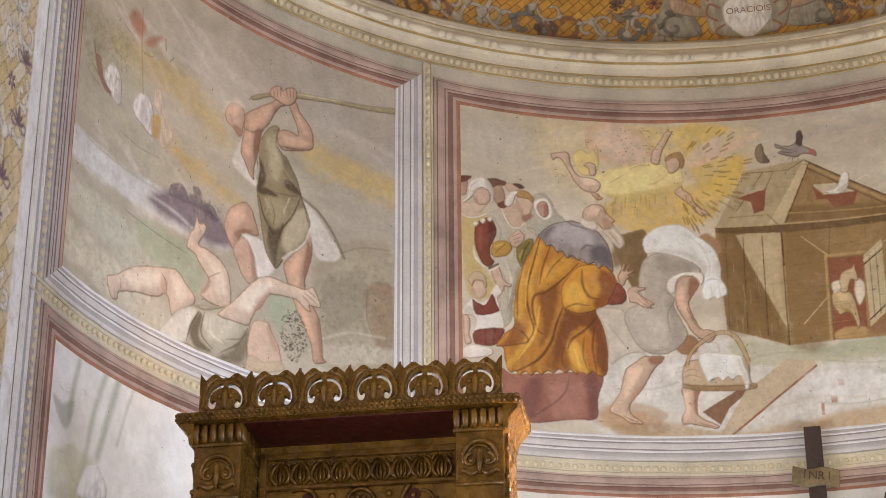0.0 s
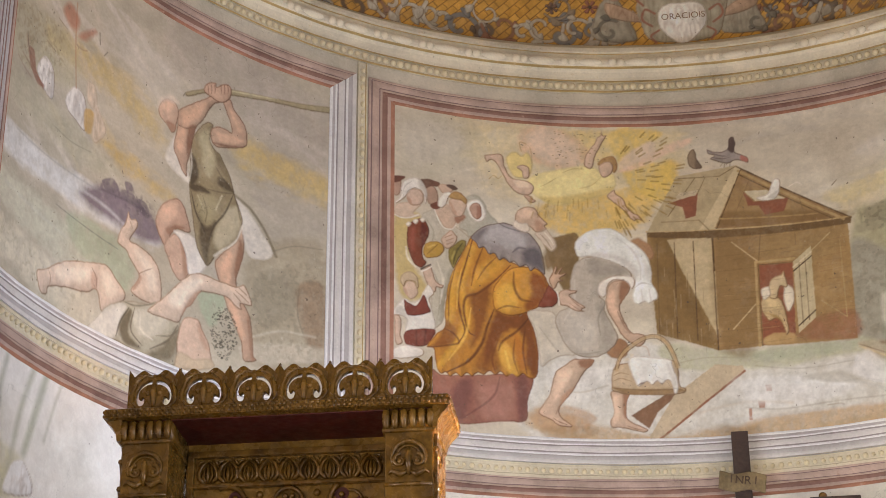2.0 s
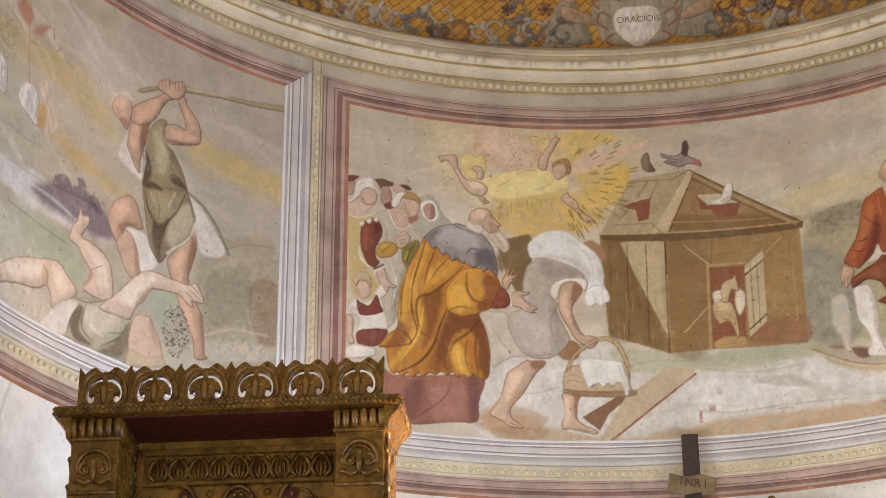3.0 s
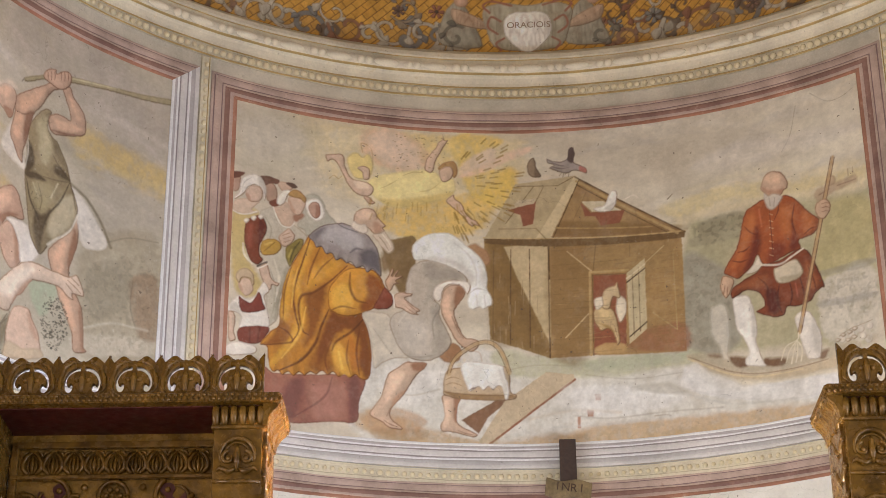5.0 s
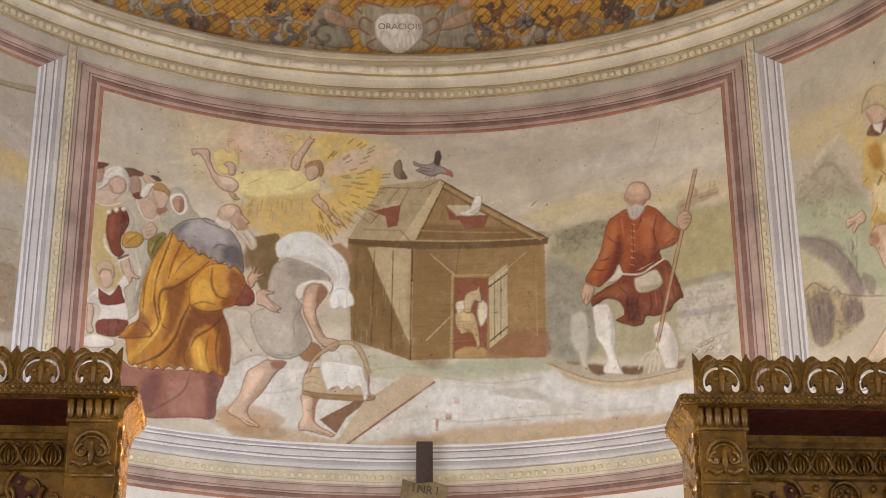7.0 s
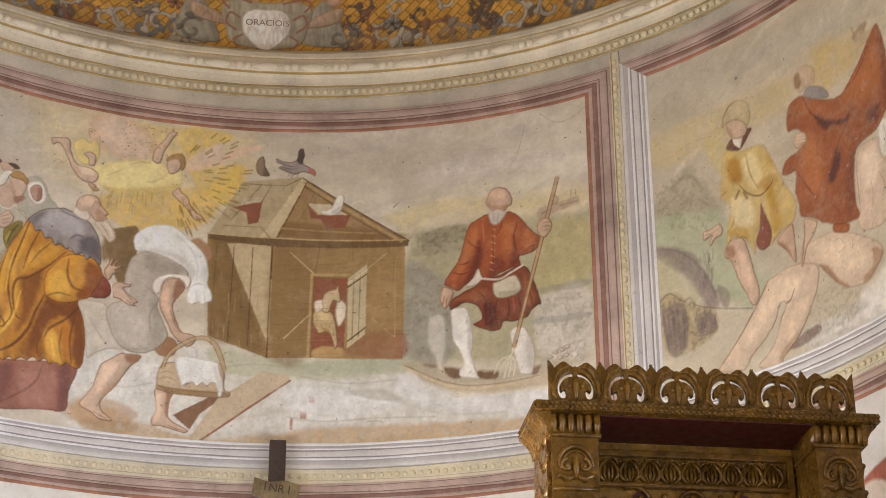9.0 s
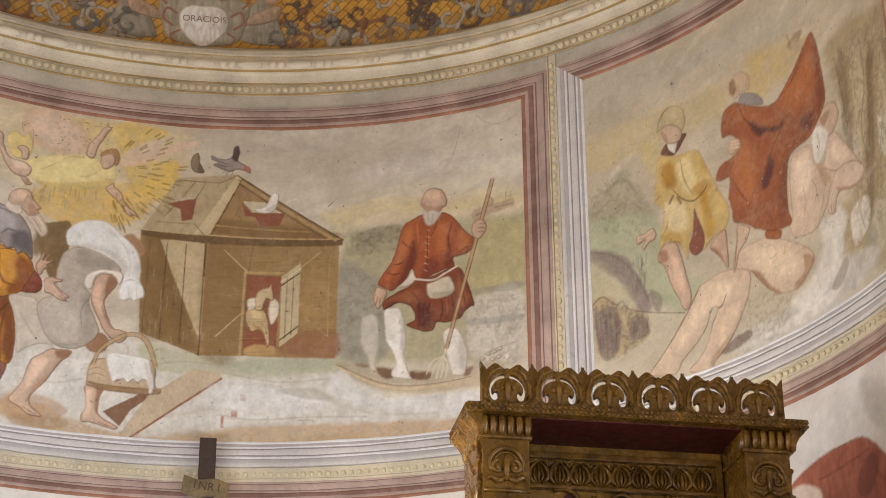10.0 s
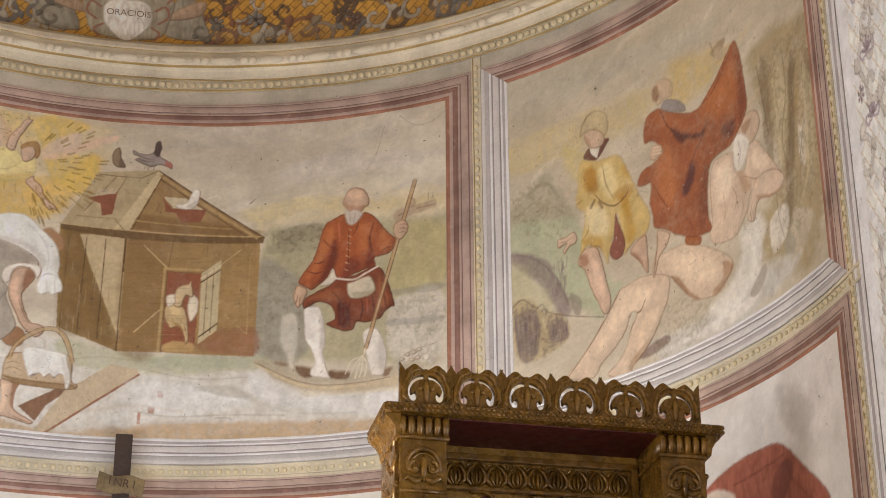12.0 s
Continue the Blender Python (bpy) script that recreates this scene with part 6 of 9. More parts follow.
middle.form("glory", "d9c98c", [(81.8, 158.1), (86.2, 165.5), (95.4, 169.1), (107.5, 172.1), (117.8, 173.9), (123, 173.2), (127.5, 170.9), (135, 168.4), (136.5, 162), (134.4, 158), (130, 155), (121.5, 152.1), (111.3, 148.9), (101, 147), (92.4, 149), (86.5, 153.1)], soft=0.9, rim=0.15)
middle.shade("c4a860", [(90.6, 151.7), (104.4, 152.7), (121.4, 156.6), (135.1, 160), (131.7, 155.2), (111.3, 148.1), (95.9, 147.9)], 1.5, 0.55)
middle.crease("a88a4c", [(90.5, 158.5), (95.6, 161.5), (100.7, 165.2)], 0.5, 0.6)
middle.crease("a88a4c", [(104.1, 168.6), (110.9, 171.7), (117.8, 171.6)], 0.5, 0.6)
middle.crease("b89a58", [(112.8, 158.1), (121.4, 160.8), (127.5, 166.3)], 0.6, 0.5)
middle.form("glory", "d3b094", [(56.6, 175.7), (57.9, 176.8), (65.6, 178.6), (68.1, 176.8), (69, 171.2), (71.2, 165.8), (74.8, 162.6), (80, 162.3), (85.2, 160.5), (86.7, 156.9), (84.4, 152.8), (80.3, 152.2), (76.1, 153.4), (72.5, 156.6), (69.6, 160.7), (67.4, 165.6), (64.8, 170.4), (61.5, 174), (58.1, 172.2)], rim=0.8)
middle.shade("e2c8b0", [(74.8, 161.5), (81.8, 161.1), (83.6, 157.6), (76.7, 157.3)], 1, 0.6)
middle.form("glory", "c49a7c", [(80.3, 152.2), (84.1, 152.3), (85.8, 150.3), (87.6, 148.7), (85.6, 147.3), (82.8, 148.4)], rim=0.7)
middle.form("glory", "d3b094", [(76.7, 170.6), (79.7, 172.6), (83.9, 171.3), (84.4, 166.8), (83.4, 164), (80.3, 163.5), (79.5, 168)], rim=0.8)
middle.form("glory", "d3b094", [(117.8, 173.9), (118.4, 179.8), (121.1, 185.1), (124.5, 189.3), (126.2, 193.3), (128.6, 195.5), (129, 199), (130, 195.2), (132.1, 194.9), (129.7, 190.5), (127.3, 185.6), (124.6, 180.3), (123.3, 174.4), (121.3, 171.9)], rim=0.8)
middle.form("glory", "a8804e", [(126.1, 174.6), (127.4, 177.8), (131.5, 180.5), (135.7, 180.8), (137.7, 177), (137.8, 172.4), (135.7, 169.2), (133.7, 171.4)], rim=0.3)
middle.form("glory", "d0ac90", [(126.4, 173.1), (129.5, 176.5), (133.6, 176.8), (135.4, 173), (134, 169.1), (130.9, 166.6), (127.8, 167.1)], rim=0.6)
middle.form("glory", "d0aa8c", [(130.7, 153.9), (135.1, 158), (136.1, 155.4), (140.3, 151.9), (142.7, 146), (146.1, 142.3), (148.8, 140.9), (151.2, 137.3), (148.1, 137.9), (146.1, 137.1), (143.4, 139.2), (141.3, 142.9), (136.9, 147.1), (133.1, 150.7)], rim=0.8)
middle.form("crowd", "bda45c", [(0, 128), (16.9, 129.7), (10.9, 110.9), (10.4, 100.1), (17.2, 91), (21, 83), (14.5, 76.3), (3.2, 80.8)], soft=1.5, alpha=0.8, rim=0)
middle.form("crowd", "aca694", [(43.8, 144.5), (46.4, 148.1), (51.3, 149), (55.6, 145.4), (58.6, 138.5), (64.4, 131.3), (55.2, 126.8), (46.8, 120.8), (44.6, 124.1), (40.4, 126.5), (42.9, 133.3)], soft=0.6, rim=0.25)
middle.form("crowd", "dcd6cc", [(44.9, 142.2), (48.3, 145.1), (52.4, 145.9), (55.3, 143.1), (56.9, 137.4), (55.3, 132.7), (51.9, 131.3), (48.4, 133.2), (46.2, 136.9)], rim=0.3)
middle.form("crowd", "b5846a", [(47.1, 140.8), (49.4, 143.4), (52.9, 143.4), (54.4, 139.2), (53.9, 135), (51.2, 133), (48.7, 134.8), (47.2, 137.8)], rim=0.5)
middle.shade("8f5c46", [(51.5, 141.6), (54.4, 139.9), (53.9, 135), (51.5, 133.5)], 0.8, 0.5)
middle.form("crowd", "c4a084", [(27.3, 152.1), (31.5, 153.4), (35.7, 152.5), (36.9, 149.8), (33.5, 147.6), (30, 147.5)], rim=0.3)
middle.form("crowd", "5e4638", [(32.6, 152.9), (36.4, 153.8), (40, 151.6), (36.9, 150.2)], rim=0)
middle.form("crowd", "a87c60", [(19, 148.6), (23.1, 151.5), (26.4, 149.3), (27.7, 144.8), (27.2, 140.2), (24.5, 137.8), (21.6, 138.9), (20, 143)], rim=0.5)
middle.form("crowd", "6e4c3a", [(16.3, 153.5), (20.8, 155), (24.4, 154.8), (28.7, 153.5), (27, 150.9), (23.2, 150.4), (19.8, 148.4), (17.5, 150.5)], rim=0)
middle.form("crowd", "74432f", [(22.4, 138.4), (27.9, 141.1), (30.1, 138.3), (25.3, 135.4)], rim=0)
middle.form("crowd", "a87a60", [(-1.3, 150.3), (2.1, 152.4), (4.4, 150.8), (3.8, 142.5), (0.4, 140.2), (-1.3, 144.1)], rim=0.3)
middle.form("crowd", "6c4434", [(-1.4, 152.2), (3.1, 153.8), (6.7, 153.6), (4, 150.3), (-0.5, 148.7)], rim=0)
middle.form("crowd", "cdb298", [(8.3, 137.5), (16.5, 137), (14.2, 134.2), (12.2, 130.8), (16.5, 130), (7.5, 126.7), (0.4, 127.8), (1.4, 134.6)], rim=0.2)
middle.form("crowd", "dad4ca", [(0.9, 136.7), (3.6, 140.3), (4.3, 146.3), (6.1, 150.9), (10.3, 153.8), (14.8, 154.3), (18.2, 151.8), (20.5, 147.5), (20.8, 142.4), (19.6, 138.4), (18.6, 143), (17, 146.3), (12.8, 147.1), (9.3, 144.7), (7.1, 140.5), (4.1, 137.5), (1.4, 135.3)], rim=0.5)
middle.shade("b4aca0", [(15.6, 153.7), (19.7, 150.3), (20.5, 141.6), (18.5, 145.5), (15.5, 149.2)], 1, 0.6)
middle.crease("a8a094", [(5.2, 142.2), (7, 147.8), (11.1, 151.8)], 0.6, 0.6)
middle.form("crowd", "cfae96", [(7.8, 141), (9.3, 144.7), (12.8, 147.1), (17, 146.3), (18.6, 143), (17.8, 139.1), (15.1, 136.6), (11.2, 136), (8.7, 137.6)], rim=0.4)
middle.shade("b08468", [(8.1, 140.7), (10.3, 139.8), (11.2, 136.4), (9, 137.3)], 0.8, 0.6)
middle.crease("ddd5c4", [(0.4, 127.8), (4.7, 126.7), (9.9, 127.7), (15.1, 130.4)], 0.8, 0.8, False)
middle.form("crowd", "b6ad9a", [(16.9, 129.7), (21.9, 134.6), (25.3, 135.4), (27.7, 129.3), (30.7, 124.9), (35.6, 124.4), (37.9, 126.7), (43.3, 123.4), (46.9, 118.7), (39.8, 108.2), (36.8, 98.6), (34.4, 91), (31, 76.2), (30.1, 65.5), (25.6, 60.5), (22.1, 61.6), (23, 78.1), (20.9, 84.7), (22.4, 95.7), (18.1, 105.4), (20, 116.7)], soft=0.5, rim=0.3)
middle.shade("8e8672", [(34, 98.1), (36.9, 95.1), (31.6, 76.3), (28.8, 65.3), (28.8, 79.3)], 1.5, 0.6)
middle.crease("8e8672", [(24.5, 96.1), (28.6, 82.8), (27.2, 68.5)], 0.9, 0.6)
middle.crease("cfc7b6", [(27, 102), (30.3, 90.2), (28.3, 75.7)], 1.2, 0.6)
middle.crease("968e7c", [(20.8, 127.7), (24.6, 121.3), (23.6, 113.9)], 0.8, 0.6)
middle.form("crowd", "c9a88c", [(32.8, 140.7), (36.5, 136.4), (38.7, 132.4), (37.3, 125.5), (33.5, 124), (29.9, 126.9), (26.9, 132.1), (25.3, 135.4), (29.4, 137)], rim=0.2)
middle.form("crowd", "9a7058", [(37.7, 132.6), (42.8, 135.1), (44.3, 132.8), (39.6, 128.9)], soft=0.7, rim=0)
middle.crease("dcd4c6", [(25.3, 135.4), (27.7, 129.3), (30.7, 124.9), (35.6, 124.4), (38.3, 127.2)], 0.9, 0.85, False)
middle.form("crowd", "ddd6ca", [(27.2, 139.5), (28.4, 144.2), (31.1, 147.4), (34.5, 148.9), (36.3, 147.4), (34, 144.7), (32.8, 140.7), (30.1, 137.6), (28, 137.8)], rim=0.5)
middle.form("crowd", "cfae94", [(34.7, 143.7), (38.2, 145.2), (42.4, 144.6), (45.3, 142.6), (44.4, 138), (42.1, 133.8), (38.7, 133.1), (36.1, 135.9), (34.2, 139.6)], rim=0.4)
middle.shade("b58c70", [(34.8, 141.9), (37, 139.4), (39.3, 134), (36.5, 135.6)], 0.9, 0.6)
middle.form("crowd", "ae8850", [(34.3, 145.1), (35.3, 147.6), (38, 149.7), (42.2, 148.7), (45.5, 145.3), (44.9, 141.8), (41.7, 144.1), (37.5, 144.3)], rim=0.4)
middle.form("crowd", "7c4027", [(9.1, 123.1), (13.5, 126.7), (17.6, 128.5), (21, 124.9), (21.9, 120), (20.1, 114.5), (17.9, 109), (18.2, 103.3), (20.1, 100.5), (16.9, 96.6), (12.6, 98.8), (9.5, 104.9), (8, 113.1)], rim=0.6)
middle.shade("5e2a20", [(17.1, 125.1), (20.7, 122.3), (19.4, 114.7), (17.6, 108.9), (16.5, 115.9)], 1.2, 0.7)
middle.shade("965440", [(10.4, 119.8), (13.1, 121.6), (12.7, 109.6), (11.5, 105.7), (9.4, 112.4)], 1.5, 0.6)
middle.form("crowd", "d8d0c2", [(7.4, 123.1), (9, 124.9), (10.9, 123.9), (9.2, 121.7)], rim=0.3)
middle.form("crowd", "d8d0c2", [(11.8, 125.6), (13.5, 127.5), (15.3, 126.4), (13.6, 124.2)], rim=0.3)
middle.form("crowd", "d8d0c2", [(16.3, 127.4), (17.9, 129.3), (19.7, 128.2), (18.1, 126)], rim=0.3)
middle.crease("dcd4c4", [(7.5, 108.3), (8.6, 101.5), (13.4, 96.9)], 1.2, 0.8, False)
middle.form("crowd", "b08a38", [(18.9, 111.4), (22.2, 114.3), (28.4, 114.9), (31.4, 111.2), (28.5, 106.3), (23.4, 104.1), (20, 103.7), (18.1, 106.9)], rim=0.5)
middle.crease("7a5c24", [(20.5, 106), (23.8, 109.6), (27.1, 113.2)], 0.8, 0.7)
middle.crease("cfae5c", [(21, 110.4), (25.1, 112.7)], 0.9, 0.6)
middle.form("crowd", "867636", [(34.1, 111.8), (37.4, 114.6), (41.4, 118.3), (44.6, 117.5), (43.7, 112.2), (39.9, 105.7), (37.1, 99.4), (34.9, 101.8), (33.6, 106.6)], rim=0.6)
middle.crease("4e4420", [(36.6, 102.2), (38.3, 109.7), (42.2, 116.3)], 1.1, 0.8)
middle.crease("b09c50", [(35.8, 105.6), (37.6, 110.3)], 1, 0.7)
middle.form("crowd", "cfae96", [(29.3, 117.3), (33, 121.7), (35.6, 123.7), (38.2, 121.3), (39.3, 118.6), (36.8, 113.8), (33.4, 111.3), (30.6, 112.8)], rim=0.6)
middle.crease("946a50", [(31.7, 118.5), (35.8, 120.8)], 0.4, 0.8)
middle.crease("946a50", [(32.5, 116.5), (37.2, 118.9)], 0.4, 0.8)
middle.crease("946a50", [(32.6, 114.3), (36.7, 116.3)], 0.4, 0.8)
middle.form("crowd", "cbaa90", [(18, 95.4), (22.3, 98.9), (24.2, 94.6), (25.5, 90.6), (28.3, 88), (30.7, 87.8), (29.5, 85.8), (26.4, 85.9), (25.8, 83.3), (23.8, 82.2), (21.6, 84.9), (19.3, 90)], rim=0.7)
middle.crease("40302a", [(16.9, 95.9), (19.6, 97.9), (22.6, 99.6)], 1.1, 0.9, False)
middle.crease("d8d0c4", [(17.3, 94.6), (20.3, 96.3), (23, 98.3)], 0.7, 0.9, False)
middle.form("child", "d6cfc4", [(-0.4, 66.7), (3, 72.4), (7, 75.7), (11.2, 74.2), (15.9, 77), (18.3, 82.4), (20.9, 86.5), (23.3, 85.2), (24.6, 81.3), (22, 77.9), (23.7, 71.3), (24.7, 58.6), (7.8, 55.1), (8.4, 62.5), (4.2, 64.7), (0.8, 64.2)], rim=0.4)
middle.shade("aca498", [(0.7, 66.3), (4.5, 70.6), (7.5, 66.1), (7.4, 57.4), (4.9, 64.5)], 1.2, 0.5)
middle.form("child", "7e3d2e", [(6.4, 74.5), (8.8, 73.7), (14, 72.7), (18.4, 80), (21.1, 74.2), (22.1, 69.5), (8.9, 65.7)], rim=0.5)
middle.form("child", "7e4232", [(8.1, 56.2), (24.6, 59.6), (23.6, 53.2), (19.4, 48.6), (10, 47), (6.5, 49.7)], rim=0.4)
middle.crease("5a2c22", [(13.9, 56.8), (14, 48.6)], 0.9, 0.6)
middle.crease("5a2c22", [(19.6, 57.9), (18.7, 49.5)], 0.9, 0.6)
middle.form("child", "ccac92", [(0.4, 64.5), (3.9, 64.3), (4.9, 58.3), (4.2, 53.3), (5.5, 48.5), (1.9, 46.7), (0.5, 52.5), (0.4, 59.3)], rim=0.6)
middle.form("child", "d4ccc0", [(-0, 43.9), (5.9, 47.2), (12.7, 47.3), (18.2, 46), (16.4, 41.5), (-0.3, 38.1)], rim=0.4)
middle.form("child", "d0b096", [(5.8, 83.5), (8.4, 86.9), (12.5, 87.1), (14.4, 84), (15, 80.6), (13.1, 77.4), (10.4, 76.1), (7.9, 77.7), (6, 80.4)], rim=0.4)
middle.shade("b58a70", [(5.9, 82.8), (7.7, 81.8), (8.9, 77.9), (7.1, 78.9)], 0.8, 0.5)
middle.form("child", "c2a87e", [(3.9, 86.6), (5.4, 90.8), (8.8, 93), (12.2, 92.7), (14.8, 89.8), (15.4, 84.9), (14.1, 83.3), (12.9, 86.9), (8.4, 86.9), (6.2, 83.2)], rim=0.5)
middle.form("old_robe", "93604f", [(23.5, 35.1), (28.7, 32.6), (40.3, 33.6), (53.6, 35), (66.8, 36.8), (82.7, 36), (79.5, 21.3), (77.9, 9.2), (64.5, 8), (41.7, 4.1), (36.6, 7), (24.5, 16.7), (22.3, 26.4)], rim=0.4)
middle.shade("6e4640", [(38.9, 29.3), (47.1, 31.3), (43.1, 9.7), (36.6, 7), (34.4, 18.4)], 2.5, 0.6)
middle.shade("ab7c6c", [(50.6, 27.7), (70.3, 30.4), (69.3, 11.6), (54.6, 8.7)], 4, 0.5)
middle.crease("6a423c", [(63.6, 34.7), (59.1, 22.1), (41.5, 7.8)], 1.2, 0.6)
middle.shade("6e4640", [(73.5, 34.2), (80.1, 34.3), (78.1, 10.9), (74.3, 9.8)], 2, 0.6)
middle.form("old_cloak", "b67c27", [(48.9, 121.9), (45.3, 116.5), (42.1, 109.7), (38, 101.7), (34.3, 91.7), (32.4, 82.8), (31.2, 71), (31, 61.5), (26.1, 57.1), (20.1, 48.4), (24.2, 47.8), (25.2, 41.2), (26.9, 34.7), (29, 32.7), (31.6, 34.1), (34.4, 31.9), (37.6, 34.2), (40.7, 32.3), (44.3, 34.9), (47.4, 33.3), (50.6, 36.2), (54.3, 35.1), (57.5, 37.6), (60.9, 35.7), (64.1, 37.8), (67.2, 35.2), (70.8, 37.3), (74.1, 35.4), (77.4, 37.5), (80.7, 35.1), (85, 36.3), (86.4, 46.1), (86.1, 56.6), (83.9, 66.9), (80.6, 76.1), (87.2, 79.7), (92.2, 83.9), (94.3, 91.3), (92.5, 98.3), (88.3, 104), (78.1, 105.6), (67.8, 109.5), (57.3, 116.2)], rim=0.8, soft=0.35)
middle.shade("7a451d", [(62.2, 75.2), (69, 73.4), (80.6, 76.1), (84.6, 65.2), (86.7, 46.2), (84.4, 35.5), (78.5, 45.2), (78.8, 57.5), (74.2, 65), (66, 61), (59.7, 49), (55.3, 42.1), (55.5, 56)], 2.2, 0.8)
middle.shade("c9962f", [(36.2, 95.6), (39.1, 99.1), (37.6, 81), (36.2, 66.7), (33.7, 61), (32.2, 71.2), (33.3, 83.7)], 1.8, 0.8)
middle.shade("cc9a32", [(45.4, 112.9), (50.5, 114.9), (45.9, 100.4), (43.4, 87.4), (45.8, 70.1), (41.4, 54.4), (28.5, 37), (27.3, 40.2), (39.2, 58.5), (42, 73), (40.6, 88.6)], 2.2, 0.85)
middle.shade("c8922e", [(51, 101.3), (61, 108.4), (67.9, 105.9), (58.1, 95.3), (46.5, 86.2), (47.9, 93.5)], 2.2, 0.7)
middle.shade("cf9d3c", [(62.9, 52.9), (67.9, 55.7), (73.2, 44.6), (74.1, 37.1), (68.8, 37.1), (64.6, 43.4)], 1.8, 0.85)
middle.shade("b8701f", [(72.7, 61.9), (77.9, 55.6), (78.5, 43.5), (76, 39.7), (73, 49.7)], 2, 0.6)
middle.shade("8c5420", [(31.5, 65.8), (37.7, 61.7), (36.1, 52.8), (26.9, 49), (22.2, 48.1), (27.6, 54.7)], 1.6, 0.7)
middle.shade("84501f", [(46.7, 82.6), (51.6, 86.3), (58.9, 91.8), (57.1, 75.5), (52.7, 59), (46.3, 51), (48.4, 65.3)], 2.2, 0.75)
middle.shade("7a451d", [(48.7, 41.1), (54.3, 51.6), (60.1, 56.7), (63.3, 43.2), (60.9, 36.7), (53.5, 36.7)], 2, 0.5)
middle.crease("6a3a18", [(48.9, 120.9), (45.3, 107.5), (39.4, 84.9), (40.7, 71), (43.2, 60.9), (39.5, 53.3)], 1.1, 0.9)
middle.crease("6a3a18", [(71.3, 105.3), (61.5, 94.4), (51.6, 85.6), (44.3, 82.2), (42.7, 73.1), (45.2, 61.3), (49.3, 58.5)], 1.3, 0.9)
middle.crease("74421a", [(55.6, 117.3), (49.7, 101), (47.4, 89.9)], 1, 0.8)
middle.crease("74421a", [(63.7, 110.7), (56.1, 102.2), (51.3, 94.1)], 0.9, 0.7)
middle.crease("5e3216", [(60.8, 76.1), (56.5, 64.9), (52.9, 53.5), (45, 42.5), (32, 34.2)], 1.5, 0.9)
middle.crease("74421a", [(62.8, 57.1), (59.2, 46.1), (60.8, 37.7)], 1, 0.8)
middle.crease("5e3216", [(82.4, 73.8), (74.3, 63.9), (65.5, 56.7), (63, 50.8)], 1.3, 0.85)
middle.crease("6a3a18", [(79.2, 66.3), (77.6, 52.1), (79.4, 37.7)], 1.2, 0.8)
middle.crease("74421a", [(72.8, 58.4), (71.8, 47.8), (74.4, 37.8)], 0.9, 0.7)
middle.crease("74421a", [(37.4, 98.8), (34, 83.8), (33.5, 66.2)], 0.9, 0.8)
middle.crease("6a3a18", [(31, 60.8), (36.5, 58.4), (39.5, 53.3), (32.8, 50.8), (21.2, 47.9)], 1, 0.8)
middle.crease("dcb04a", [(41.5, 99.5), (39.3, 88.4), (38.5, 74.1)], 1, 0.7)
middle.crease("dcb04a", [(47, 75.6), (43.3, 57.5), (33.3, 41.9)], 1.2, 0.7)
middle.crease("dfb552", [(67, 50.7), (69.3, 40.6)], 1.2, 0.8)
middle.form("old_cloak", "c48b2c", [(70.4, 102.6), (64.8, 96.4), (61, 90.4), (59.9, 83.1), (61.5, 76.2), (65.6, 74), (70.6, 73.3), (77.3, 74.6), (83.9, 77.9), (88.9, 81.7), (92.7, 89.3), (91.8, 98.3), (87.6, 103.9), (78.1, 105.2)], rim=0.9)
middle.shade("8c4f1d", [(84.3, 102), (91.8, 98.3), (92.7, 89.3), (88.2, 81.3), (81.6, 77.2), (78.8, 80.4), (83.7, 88.2), (82.4, 96)], 2, 0.8)
middle.shade("d6a43c", [(62.4, 87), (68.3, 93.3), (73.4, 92.3), (74.8, 81.7), (68.9, 76.2), (63.4, 78.3)], 2, 0.8)
middle.crease("74421a", [(73.2, 101.2), (73.1, 92.2), (76.7, 84.5), (83.8, 82.9)], 1.3, 0.85)
middle.crease("6a3a18", [(62.1, 76), (68.8, 79.1), (77.2, 78.5)], 0.9, 0.7)
middle.crease("5e3216", [(60.8, 75), (66.3, 72.7), (74, 73.1), (82.3, 76.3)], 1, 0.9)
middle.form("old_cape", "948a86", [(47.5, 120.6), (51.8, 126.2), (56.8, 129.6), (63.6, 131.9), (68.8, 132.8), (75.7, 130.9), (82.6, 127.5), (87.2, 122.2), (90.1, 116.3), (91.6, 107.3), (91.8, 100.8), (89, 102.6), (86.6, 104.9), (83.3, 102.6), (80.8, 105.9), (76.5, 104.6), (73.6, 107.8), (70.6, 106.7), (67.8, 109.5), (64.4, 107.9), (61.9, 111.8), (58.2, 111.2), (55.6, 115.1), (52.2, 114.5), (50.4, 117.8)], rim=0.9, soft=0.35)
middle.shade("aca6a5", [(58.6, 127.4), (67.1, 130.3), (76.9, 126.6), (81.1, 119.9), (72.7, 115.7), (63.4, 118.7), (55.5, 120.2)], 3, 0.8)
middle.shade("625c60", [(78.6, 114.4), (84.6, 118.2), (90.1, 114.5), (91, 103.6), (84.9, 105.8), (79.8, 107.6)], 2, 0.75)
middle.shade("706a6c", [(48.2, 121.1), (52.2, 125.5), (57.6, 127.9), (53.7, 121.7), (52.5, 116.8)], 1.5, 0.6)
middle.crease("544e52", [(72.8, 113.9), (76.4, 117), (80.5, 116.9)], 1.2, 0.7)
middle.crease("5e585c", [(65.4, 131.5), (70.6, 129.4), (80.9, 127.2)], 0.7, 0.7)
middle.form("doorway", "7c6440", [(96.4, 121.8), (101.4, 125.4), (108.2, 126.8), (111, 120.4), (109.2, 109.2), (106.6, 98), (104, 97.8), (101.8, 104.8), (98.4, 108.1), (93.7, 103.9), (91.6, 107.3), (91.5, 114.6)], soft=1.5, rim=0, alpha=0.9)
